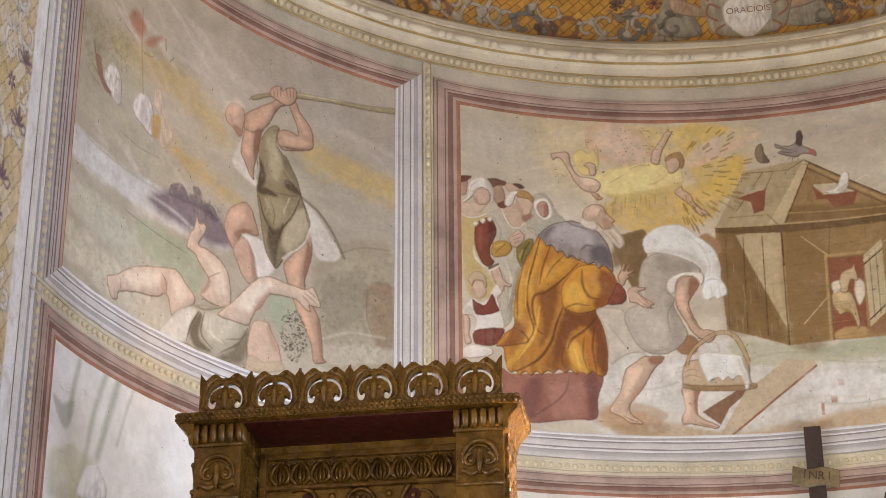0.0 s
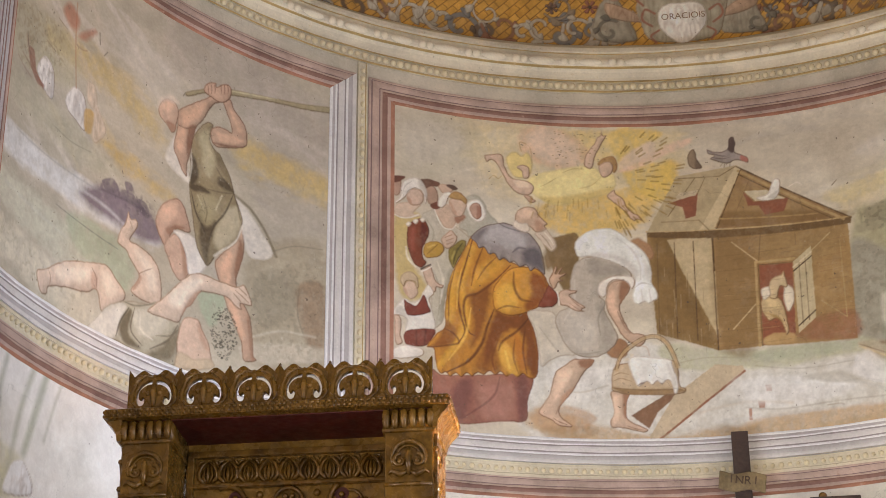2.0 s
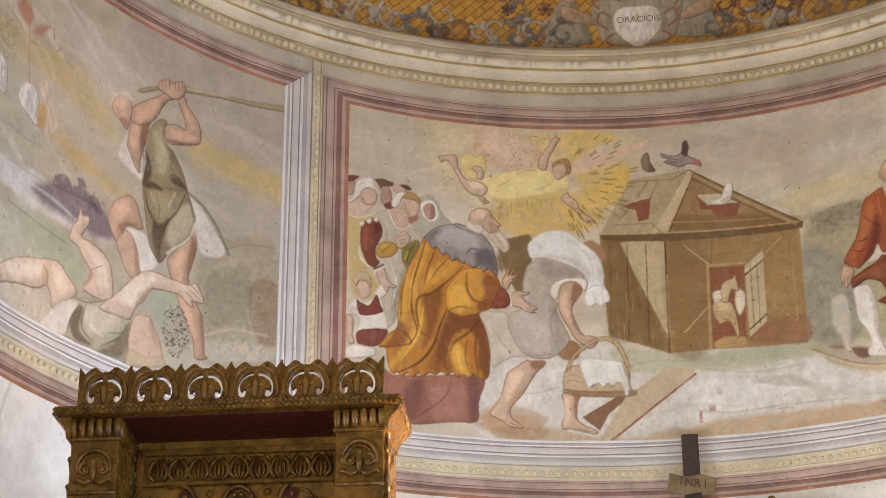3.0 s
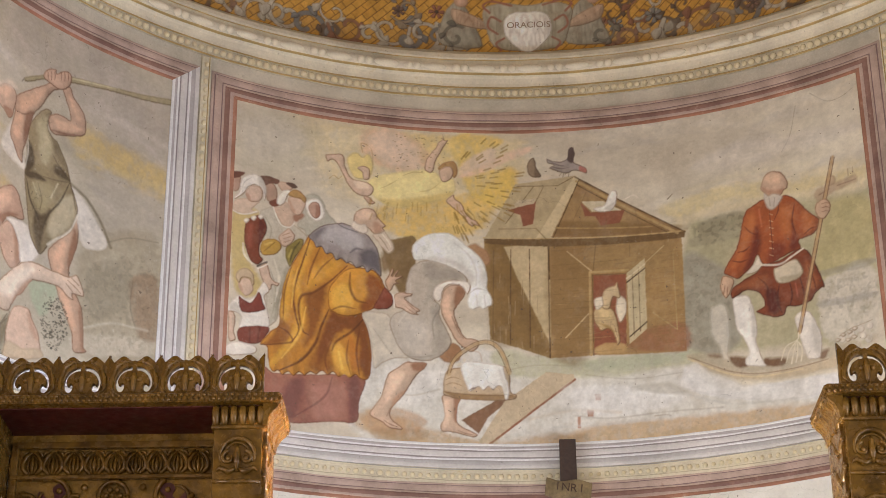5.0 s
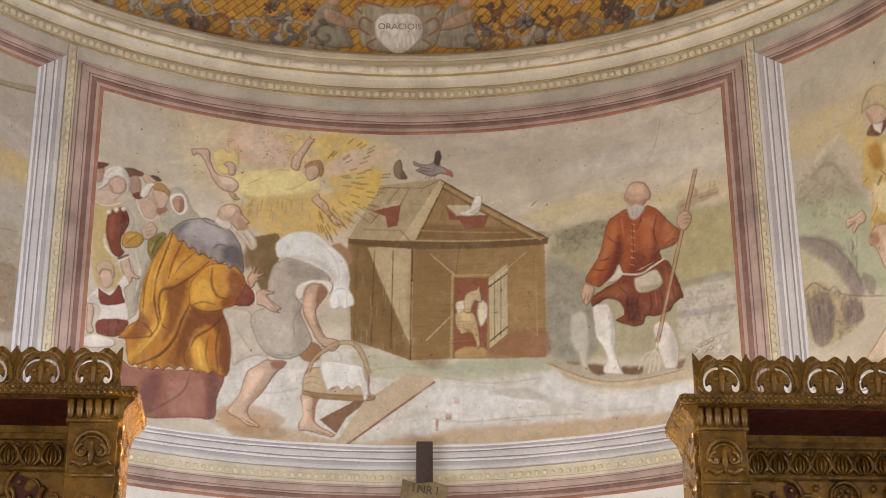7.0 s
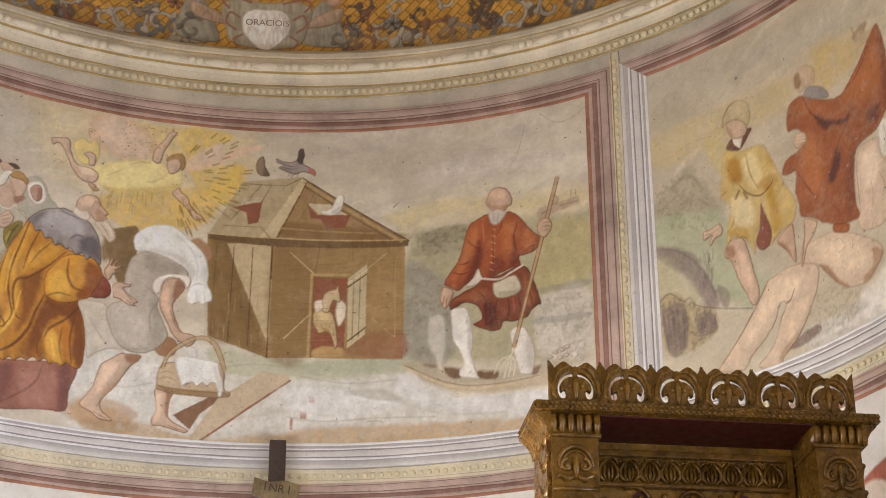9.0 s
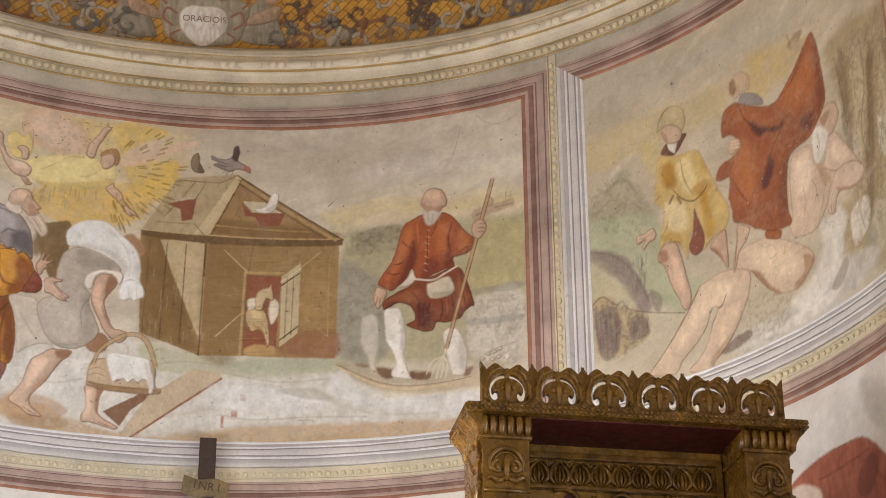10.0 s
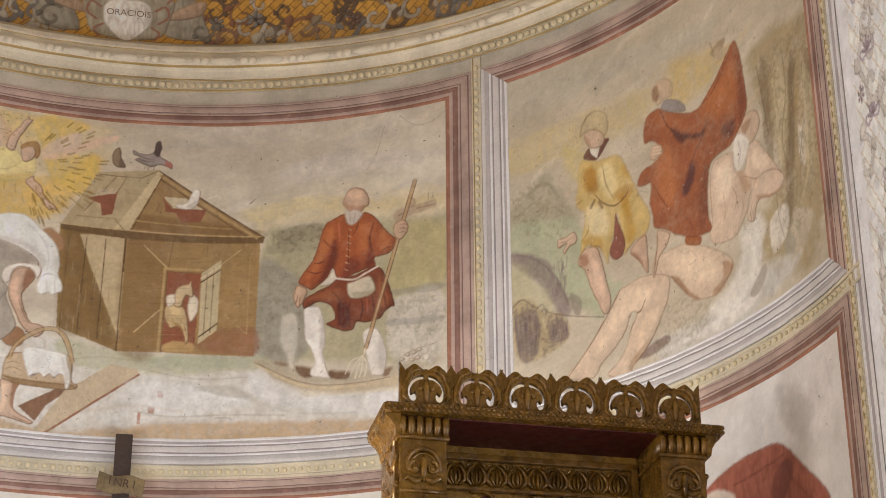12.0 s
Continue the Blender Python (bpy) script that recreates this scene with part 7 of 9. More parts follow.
middle.form("old_head", "cda88a", [(74.6, 135.2), (75.1, 139.4), (77.8, 142.8), (81.9, 144.5), (86, 144.3), (88.1, 142.4), (89.5, 139.2), (91.6, 136.9), (94.4, 134.2), (92.8, 132.5), (93.5, 130.4), (90.5, 128.5), (87.1, 128.1), (84.3, 130.7), (81.5, 131.8), (78.1, 130.5), (75.3, 131.6)], rim=0.8)
middle.shade("dcc0a6", [(76.5, 140), (81.2, 142.9), (85.7, 142), (84.1, 138.1), (78.6, 136.6)], 1.6, 0.7)
middle.shade("a87c60", [(86.9, 136.2), (91, 134.5), (91.8, 130.2), (87.7, 128.9)], 1, 0.5)
middle.form("old_head", "cfc4b4", [(73.3, 132.4), (74.9, 134.9), (78.7, 133.2), (82.1, 133.3), (83.9, 129.9), (81.6, 127.3), (77.5, 128.2), (74, 129.9)], soft=0.7, rim=0.3)
middle.form("old_head", "c2b29e", [(86.4, 127.2), (90.5, 128.9), (93.8, 130.4), (96, 127), (98.8, 122.9), (99.2, 119.2), (96.2, 116.3), (92.7, 119.2), (89.2, 123.2)], soft=0.6, rim=0.3)
middle.crease("8c7862", [(89.8, 127), (93.3, 123), (96.1, 118.1)], 0.7, 0.7)
middle.crease("ddd4c6", [(91.8, 128.7), (95.3, 124.7), (97.4, 120.5)], 0.7, 0.7)
middle.form("bearer", "c3b9a7", [(80.9, 76.4), (92.3, 77.8), (97.4, 75.5), (105.9, 62.1), (108.1, 51.1), (101.2, 50.1), (93.7, 46.9), (88.1, 42.8), (86.6, 53.1), (84.9, 65.2)], rim=0.3, soft=0.6)
middle.crease("a0947f", [(87.5, 67.3), (94.4, 57.5), (99.5, 51)], 0.9, 0.4)
middle.form("bearer", "9c724e", [(125.8, 54.5), (133, 61.3), (139, 58), (137, 50.2), (129.2, 49.7)], soft=0.6, rim=0.3)
middle.form("bearer", "c7a384", [(106.8, 48.1), (110.1, 48.4), (118.7, 48.4), (117.4, 44.8), (113.5, 41), (109, 33.7), (104.9, 27.2), (100.1, 21.3), (97.6, 17), (98.6, 13), (102, 9.9), (104.9, 7.7), (103, 6.6), (97.1, 7.4), (92.5, 10.7), (87.2, 12.9), (85.5, 15.1), (88.7, 20.5), (92.2, 26), (94, 33.1), (96.4, 40.2), (101.3, 44.2)], rim=0.9)
middle.shade("94684c", [(110.1, 47.7), (118.7, 48.4), (116.1, 43.3), (110.8, 43.6)], 1.3, 0.75)
middle.shade("dcbfa4", [(96.5, 36.1), (103, 42.2), (105.7, 39.7), (99.9, 30.2), (95.5, 23.6)], 1.6, 0.7)
middle.shade("a87c5e", [(106.5, 30.8), (101.4, 22.8), (98.2, 17.7), (99.4, 25.3)], 1.2, 0.6)
middle.crease("7c563e", [(93.8, 11.8), (97.7, 9.5), (102, 8.2)], 0.5, 0.8)
middle.crease("8a6248", [(97.5, 19), (95.7, 14.4)], 0.5, 0.7)
middle.form("bearer", "c7a384", [(128, 28.8), (138.1, 28.6), (136.5, 22.3), (135.9, 13.7), (139.2, 10.1), (145, 7.3), (147.9, 5.6), (146.3, 3.9), (140.8, 4.7), (134.4, 6.5), (127.3, 7.2), (126.6, 10.9), (128.8, 15.1), (128.4, 21.9)], rim=0.9)
middle.shade("946a4e", [(134.6, 28.4), (138.1, 28.6), (136.3, 13.7), (134, 15.3)], 1, 0.7)
middle.shade("dcbfa4", [(128.7, 24.7), (132, 24.9), (131.4, 13.5), (128.2, 9.6)], 1.2, 0.6)
middle.crease("7c563e", [(136, 7.9), (141.1, 6.1), (145.7, 5.2)], 0.5, 0.8)
middle.form("bearer", "b2a797", [(108.5, 105.5), (111.8, 110.6), (118.5, 113.7), (128, 112.6), (136.1, 109.1), (142.1, 104.2), (142.8, 99.9), (135.4, 101.3), (128.8, 99.1), (124.8, 94.5), (123.8, 88.6), (126.9, 84.5), (126.3, 79.4), (129, 72.8), (133, 64.1), (132.4, 59.1), (127.8, 53.9), (120.9, 49.9), (114.4, 49.5), (108.1, 51.1), (102.7, 56.5), (98.6, 65), (96.8, 71.9), (99, 77.4), (105.6, 81.7), (106.1, 90.7), (106.6, 98)], rim=0.5, soft=0.4)
middle.shade("beb5a7", [(102.4, 72.4), (110.7, 76.8), (119.1, 70.3), (119.2, 57.9), (109.3, 55.4), (103.3, 61.9)], 4, 0.6)
middle.shade("948a7c", [(118.5, 111.9), (135.4, 108.3), (140.4, 102.7), (128.7, 100.6), (118.7, 103.5)], 2.5, 0.6)
middle.shade("988e80", [(122.2, 84.9), (126.9, 78), (132.3, 64.1), (125.8, 53.8), (121.8, 63.4), (123, 74.2)], 2.5, 0.5)
middle.crease("7e766a", [(126.2, 82.3), (122.3, 74.1), (123.1, 63.5)], 0.9, 0.6)
middle.crease("8a8276", [(106.1, 52.3), (114.3, 51.6), (124.2, 53.7)], 0.8, 0.6)
middle.crease("c4bdb2", [(109.3, 98.3), (108.2, 83.7), (102.4, 72.4)], 1.2, 0.5)
middle.form("bearer", "a47c58", [(143.4, 123.9), (148.1, 125.6), (152.2, 123.1), (155.2, 120.2), (156.5, 115.1), (154.2, 111.3), (150.8, 116.4), (146.8, 120.7)], soft=0.8, rim=0.2)
middle.form("bearer", "dfdbd3", [(110.4, 116.7), (110.3, 122.2), (113.3, 126.2), (118.3, 130), (125.1, 132.1), (131.9, 132.2), (137.6, 129.2), (142.7, 124.2), (147.1, 120.7), (151.5, 115.7), (153.8, 110.2), (154.8, 102.9), (154.5, 96.7), (156.8, 92), (157.5, 86.6), (154.8, 84.7), (152.1, 83.2), (149.8, 84.5), (146.2, 83), (143.5, 84.7), (142.8, 89), (144.1, 93.4), (144.8, 98.9), (142.8, 103.5), (138.8, 107), (132, 110.3), (125.3, 112.4), (118.5, 113.7), (112.5, 113.2)], rim=0.35, soft=0.4)
middle.shade("bdb6ac", [(118.5, 114.5), (132, 111.8), (141.4, 105.7), (144.8, 98.9), (146.8, 104.4), (138.7, 112.9), (128.6, 116.3)], 1.8, 0.55)
middle.shade("c6c0b6", [(150.5, 111.9), (154.2, 104.7), (153.8, 97.4), (150.8, 100.9)], 1.5, 0.5)
middle.crease("b8b0a6", [(135.3, 126), (143.8, 118.3), (148.1, 108.2), (148.1, 99)], 1, 0.45)
middle.crease("a8a096", [(144.1, 93.4), (148.8, 96.5), (154.1, 95.2)], 0.8, 0.6)
middle.crease("bcb4aa", [(148.1, 92.1), (148.8, 84.9)], 0.7, 0.5)
middle.crease("bcb4aa", [(152.8, 92.2), (153.5, 84.7)], 0.7, 0.5)
middle.form("bearer", "bf9878", [(128.8, 94.7), (132.1, 97.9), (137.1, 98.5), (141.5, 96.9), (141.5, 92.5), (138.8, 87.7), (135.5, 82.8), (135.6, 77.8), (137.9, 71.5), (140.9, 65.5), (144.9, 64.6), (148.2, 63.7), (149.5, 61.3), (147.5, 57.6), (144.2, 56.1), (140.9, 58.1), (138.3, 60.1), (135, 64.2), (131.6, 71.1), (128.3, 77.4), (126.9, 83.4), (127.5, 89.6)], rim=0.9)
middle.shade("8c6246", [(136.8, 97.4), (141.5, 96.9), (140.2, 90.3), (136.2, 83.6), (134.8, 89.3)], 1.3, 0.75)
middle.shade("d6b498", [(128.2, 88.9), (132.2, 92), (132.9, 82.7), (134.9, 73.1), (131.6, 75.4), (128.2, 81.7)], 1.5, 0.65)
middle.crease("7c563e", [(133.6, 78.4), (136.9, 70), (140.3, 64.5)], 0.7, 0.6)
middle.form("bearer", "dad3c8", [(122.8, 89.6), (123.4, 95.1), (126.7, 99), (132.1, 101.1), (138.8, 101.5), (143.5, 100.6), (144.8, 97), (142.8, 92.6), (140.8, 96.1), (137.1, 98.5), (132.1, 98.2), (128.8, 94.7), (127.5, 88.8), (125.5, 87.3)], rim=0.5)
middle.form("old_arm", "bd9472", [(93.9, 97.8), (95.8, 101.3), (97.1, 105), (98.7, 107), (99.1, 104.5), (98.2, 101.9), (101.1, 105.5), (102.5, 105.6), (100.5, 101.8), (103.9, 102.5), (104.2, 101.4), (100.6, 98.9), (102.6, 97.3), (99.9, 96.6), (98, 92.8), (96, 92.2)], rim=0.9)
middle.form("old_arm", "86452f", [(87.2, 80.4), (90.4, 87.3), (93.6, 93.8), (96, 92.2), (98.8, 88.9), (98.9, 83.9), (96.2, 80.7), (92.2, 79.9)], rim=0.7)
middle.form("old_arm", "cdab90", [(99.4, 89), (103.4, 91.9), (107.4, 91.6), (110.4, 91.5), (109.5, 89.6), (106.1, 88.2), (109.5, 84.9), (112.9, 82.7), (114.9, 80.7), (113, 79.5), (114.3, 78.2), (111, 78.2), (107.6, 79), (104.3, 81.2), (100.2, 82.2)], rim=0.9)
middle.crease("8c6048", [(106.8, 85.8), (110.2, 82.5), (113.6, 80.2)], 0.4, 0.9)
middle.crease("8c6048", [(105.5, 83.5), (109.6, 80.3), (112.3, 78.7)], 0.4, 0.9)
middle.crease("d8d0c4", [(98.7, 90), (99.5, 85.7), (99.6, 81.8)], 0.8, 0.9, False)
middle.form("basket", "bba078", [(128.3, 32.3), (128.6, 39.2), (131.2, 44.6), (139, 46.7), (143.9, 48.7), (163.6, 47.5), (166.8, 42.2), (167.1, 31.8), (170.3, 30.1), (169.6, 27.3), (161.8, 26.2), (145.6, 26.5), (135.9, 27.1), (128.7, 29.2)], rim=0.9)
middle.shade("8c6c44", [(128.7, 31.6), (139.1, 30), (165.1, 30), (169.6, 28), (152.1, 26), (135.9, 27.1)], 1, 0.7)
middle.crease("8a6a42", [(129.9, 38.6), (133.8, 40.2), (138.4, 39)], 0.5, 0.7)
middle.crease("8a6a42", [(129.3, 35.1), (133.8, 36.7), (139.7, 34.9)], 0.5, 0.7)
middle.crease("7a5c38", [(128.7, 30.9), (145.6, 29.6), (168.3, 29.4)], 0.7, 0.8)
middle.crease("b4966a", [(131.5, 42.2), (133.1, 48.2), (136.4, 52.9), (141, 57), (148.2, 61.6), (155.4, 62.5), (160.7, 58.7), (164.2, 51.7), (166.5, 43.3)], 2.3, 0.95, False)
middle.crease("6c5030", [(132.5, 42.9), (134.4, 48.6), (137.7, 52.7), (141.6, 56), (148.8, 60.5), (155.4, 61.1), (159.7, 57.6), (162.9, 51), (165.5, 43.3)], 0.5, 0.85, False)
middle.crease("6c5030", [(130.5, 42.1), (132.5, 48.9), (135.7, 54), (140.3, 58.1), (147.8, 62.6), (155.7, 63.6), (161.7, 59.4), (165.2, 52.1), (167.5, 44)], 0.5, 0.85, False)
middle.form("basket", "dcd8d0", [(138.4, 46.7), (142.9, 50.4), (161.3, 48.1), (163.6, 43.9), (166.4, 33.5), (165.7, 28), (163.8, 27.2), (162.5, 33.5), (159.9, 35.2), (157, 32.7), (154.7, 34.7), (151.5, 32.5), (148.2, 34.5), (143.7, 31.6), (141, 36.4), (139.7, 40.5)], rim=0.4)
middle.shade("b8b0a6", [(160.6, 45.7), (165.1, 35.2), (163.8, 30), (161.9, 36.9)], 1, 0.5)
middle.crease("6a4c34", [(143, 32.3), (146.3, 33.8), (148.9, 31.8)], 0.9, 0.8)
middle.crease("6a4c34", [(151.5, 31.2), (155.4, 33.3), (159.3, 32)], 0.9, 0.8)
middle.crease("a8804e", [(145.6, 56.9), (149.5, 55.6), (150.8, 50.7)], 0.8, 0.4, False)
middle.form("pigeon", "8a765e", [(181.4, 181.7), (183.9, 183.6), (185.2, 180.8), (185.8, 176.6), (188.5, 170.7), (183.7, 170), (180.6, 172.8), (180, 177.4)], rim=0.7)
middle.shade("5e4c3c", [(185.1, 177.4), (188.5, 171.1), (184.4, 170.4)], 0.8, 0.6)
middle.form("hen", "968a82", [(192.1, 182.6), (195.5, 181), (200.3, 180), (204.5, 182.2), (205.6, 188.3), (208, 189.4), (209.3, 185.4), (208.5, 179.6), (211.9, 177.1), (215.6, 174.5), (215.9, 171.1), (212.5, 172.4), (208.4, 173.4), (203.6, 171.8), (197.4, 173.9), (193.4, 176), (196.1, 177.9), (192.7, 179.5)], rim=0.7)
middle.shade("54423c", [(204.4, 181.4), (205.6, 188.3), (208, 189), (209.3, 185), (207.5, 178.9)], 0.7, 0.8)
middle.shade("b0685a", [(211.9, 176.3), (215.9, 173.8), (215.2, 171.5), (211.8, 173.2)], 0.7, 0.7)
middle.crease("5e4e46", [(193.4, 181), (198.9, 177.8), (204.3, 176.7)], 0.5, 0.8)
middle.crease("5e4e46", [(194.1, 177.1), (200.2, 175.4), (205.7, 175.9)], 0.5, 0.8)
middle.crease("5a4638", [(202.2, 172.2), (201.5, 169.5)], 0.45, 0.8, False)
middle.crease("5a4638", [(205.3, 172.4), (204.9, 169.8)], 0.45, 0.8, False)
middle.form("dove", "dcd6cc", [(219, 146.8), (225.5, 148.6), (228.1, 154.1), (229.9, 157.7), (232.3, 157.9), (233.6, 155.9), (232.7, 148.7), (229.2, 144.5), (223.4, 144.2)], rim=0.5)
middle.shade("b4aca0", [(225.5, 146.3), (231.7, 149.6), (229.5, 144.9)], 0.8, 0.6)
middle.form("castle", "a58a70", [(351.9, 133.1), (358.3, 135), (364.7, 135.4), (372.5, 136), (377.6, 136.6), (377.4, 131.6), (372.1, 131), (364.2, 129.7), (357.7, 127.9), (352.7, 126.3)], soft=0.9, alpha=0.75, rim=0.15)
middle.crease("7c5c48", [(365.9, 132.9), (377.3, 133.5)], 0.6, 0.6)
middle.crease("7c5c48", [(354.4, 130.3), (360.9, 132.1)], 0.8, 0.6)
middle.form("castle", "a58a70", [(359, 134.8), (360.1, 139.6), (362.3, 140.5), (364.7, 139.1), (364.6, 134.7)], soft=0.6, alpha=0.8, rim=0.25)
middle.crease("8a6c56", [(373, 141.3), (373, 137)], 0.7, 0.6, False)
middle.crease("8a6c56", [(376.2, 141.4), (375.9, 137.9)], 0.7, 0.6, False)
middle.form("hut_door", "cfc4ae", [(231.2, 88.9), (235.7, 85.6), (235.8, 77.7), (232, 71.9), (229.6, 79.3)], rim=0.4, soft=0.5)
middle.form("hut_door", "c2a263", [(216.2, 76.2), (217.4, 81.5), (221.4, 83.5), (227.3, 80.9), (229.8, 75.3), (230.6, 68.8), (231.3, 60.3), (229.3, 57.9), (227.8, 64.8), (224.6, 68.5), (220.6, 67.4), (218.4, 70.4)], rim=0.8)
middle.shade("9a7a40", [(218.1, 72.9), (224.7, 70.7), (228.5, 66.1), (224.6, 68.5)], 1, 0.6)
middle.shade("d8c08a", [(219.7, 81), (225, 80), (226.8, 75.5), (220.9, 75.9)], 1.2, 0.6)
middle.form("hut_door", "cdb27c", [(221.4, 82.4), (222.3, 91), (225.4, 94.4), (229.4, 95.6), (231.1, 97.6), (231.7, 94.3), (232.8, 88.8), (231.5, 87.1), (228.5, 88.4), (227.1, 84.9), (225.6, 80.7)], rim=0.8)
middle.form("hut_door", "d6ccb8", [(217.2, 87), (221.5, 88.9), (222.4, 83.4), (218.4, 81.1)], rim=0.3, soft=0.5)
middle.form("boat", "a89a80", [(269.9, 47.3), (283.1, 46.3), (302.6, 40.7), (332.1, 35.4), (352.2, 36.4), (366.5, 38.2), (366.5, 30.8), (348.4, 30.4), (335, 29.8), (318.4, 29.8), (305.3, 31), (292.3, 34.7), (279.5, 41.3)], soft=1.2, alpha=0.8, rim=0.1)
middle.shade("6e4e34", [(293.4, 42.1), (301.3, 42.2), (304.2, 35.6), (297.3, 35.6)], 1, 0.8)
middle.shade("6e4e34", [(314.4, 38.7), (323.1, 39.9), (325.9, 33.2), (320.2, 31.9), (313.4, 34.1)], 1, 0.8)
middle.shade("745640", [(345.9, 40.8), (353.4, 42.9), (349.1, 31.3), (345.2, 32.1)], 1, 0.7)
middle.shade("7c6048", [(281.7, 45.8), (289, 45.5), (289.5, 42.7), (282.9, 43.6)], 1, 0.6)
middle.form("boat", "b39c72", [(269.2, 46.7), (279.5, 41.3), (292.3, 34.7), (305.3, 31), (318.4, 29.8), (335, 29.8), (348.4, 30.4), (366.6, 31.4), (366.7, 24.7), (347.9, 24.2), (331.2, 24.1), (314.8, 25), (301.7, 27.1), (288.9, 32.4), (276.1, 39.6)], soft=1.3, alpha=0.85, rim=0.1)
middle.crease("6e5034", [(269.9, 45.9), (281.1, 40), (292.9, 33.9), (305.9, 30.2), (319, 29), (334.9, 29.1), (350, 30.1)], 0.55, 0.7, False)
middle.crease("cdb98c", [(269.8, 44.6), (281, 38.3), (292.8, 32.2), (305.8, 28.5), (318.9, 27.3), (334.8, 27.5)], 0.9, 0.6, False)
middle.form("ground", "cfcbc4", [(268.9, 39.1), (273.6, 42), (278.1, 38.7), (282.4, 34), (287.6, 31.9), (293.9, 28.6), (301.5, 23.7), (311.4, 23.9), (321.1, 20.9), (334.4, 21.5), (347.6, 21.2), (364.8, 19.2), (365.3, 9.1), (346.8, 10.7), (317.2, 12.4), (285, 20.6), (264.2, 28.6)], soft=1.0, alpha=0.75, rim=0.12)
middle.form("ground", "cfcbc4", [(197.6, 33.2), (207.4, 35), (220.3, 32.2), (233.2, 28), (249.3, 24.6), (262.2, 19.9), (249, 16.4), (229.7, 18.6), (210.2, 17.2), (194.2, 22.9)], soft=2.0, alpha=0.5, rim=0)
middle.form("field", "c2b6a2", [(354.9, 40.2), (356.6, 41.1), (358.5, 39.7), (356.4, 38.5)], rim=0.5)
middle.form("field", "c2b6a2", [(358.4, 42.4), (360.2, 43.4), (362.1, 41.9), (360, 40.7)], rim=0.5)
middle.form("field", "c2b6a2", [(362.2, 43.2), (364, 44.2), (365.9, 42.7), (363.8, 41.5)], rim=0.5)
middle.form("field", "c2b6a2", [(365.4, 44.5), (367.2, 45.5), (369.1, 44), (366.9, 42.8)], rim=0.5)
middle.form("field", "c2b6a2", [(360.8, 38.8), (362.6, 39.8), (364.5, 38.3), (362.4, 37.1)], rim=0.5)
middle.form("field", "c2b6a2", [(364.6, 39.6), (366.4, 40.6), (368.3, 39.1), (366.2, 37.9)], rim=0.5)
middle.form("farmer", "c4bdae", [(284.4, 71.4), (287.9, 75.1), (292.9, 74.4), (294.8, 66.3), (294.8, 55.8), (292.9, 45.6), (293.3, 40.4), (289.5, 42.7), (288.2, 49.8), (284.3, 57.3)], soft=1, alpha=0.75, rim=0.15)
middle.form("farmer", "d8d2c8", [(298, 77.1), (302.2, 78.5), (306.8, 77.7), (308.9, 72.7), (310.1, 65.5), (310.9, 56.6), (309.7, 49.1), (311.3, 42.7), (312.9, 36.2), (313.7, 33.3), (303.9, 35.3), (302.5, 39), (305.3, 43), (303.2, 50.9), (299, 58.6), (298.2, 67.5)], rim=0.35)
middle.shade("b0a89c", [(307.2, 73), (310.1, 65.5), (310.3, 53.2), (310, 42.9), (307.8, 50.2), (307.9, 62.3)], 1.2, 0.55)
middle.form("farmer", "d0c9be", [(333.1, 58.6), (337.4, 61.8), (342.3, 60.1), (345.2, 53.3), (347.8, 44.1), (345.9, 32.7), (341.1, 31.9), (338, 34.3), (335.4, 45), (334, 52.2)], rim=0.35)
middle.shade("b0a89c", [(343.1, 57.2), (346.8, 44.3), (345.2, 32.8), (343.1, 40)], 1.2, 0.5)
middle.form("farmer", "7d3f22", [(316.7, 95), (327, 95.8), (338.9, 100.2), (343.6, 98.4), (346.6, 93.1), (349.4, 85.3), (352.3, 74.1), (350.1, 72.9), (346.2, 70.3), (343.9, 67), (339.4, 65.6), (334.3, 65.3), (329.3, 66.3), (327.3, 61.8), (322.2, 61.5), (317.3, 63.1), (310.8, 67.1), (316, 69.6), (315.4, 75), (312.3, 79.1), (306.7, 81.2), (301.5, 79.3), (297.4, 77.9), (297.7, 83.5), (302, 86.4), (307.2, 89), (313.1, 91.4)], rim=0.8)
middle.shade("95562f", [(300.1, 83.8), (310.5, 87.7), (319, 88.5), (316.8, 81.8), (306.8, 82.6)], 1.5, 0.7)
middle.shade("95562f", [(342.4, 92.3), (346.6, 84.3), (348.7, 76), (344.4, 74.2), (341.8, 83.6)], 1.5, 0.7)
middle.shade("54241c", [(318.4, 79.7), (324.3, 76.8), (324.8, 64.4), (319.1, 64.8), (317.2, 71.2)], 1.5, 0.7)
middle.crease("4e2018", [(325.9, 81.1), (323.9, 71.6), (326, 63.5)], 1, 0.8)
middle.crease("4e2018", [(332, 80.5), (332.8, 73.3), (331, 66.7)], 0.9, 0.8)
middle.crease("4e2018", [(338.3, 82.6), (339.6, 73.6), (340.4, 66.4)], 0.9, 0.8)
middle.crease("4e2018", [(343.5, 88.5), (346.2, 79.1), (347, 71.9)], 0.8, 0.7)
middle.crease("a8604a", [(335.3, 79.1), (336, 70.8)], 0.8, 0.6)
middle.crease("4e2018", [(313.8, 87.7), (318.5, 81.5), (318.1, 74.5)], 0.8, 0.7)
middle.form("farmer", "c8bfae", [(307, 91.5), (312.1, 97), (315.1, 101.8), (317, 99.6), (317.4, 95.6), (313.1, 91.4)], rim=0.5)
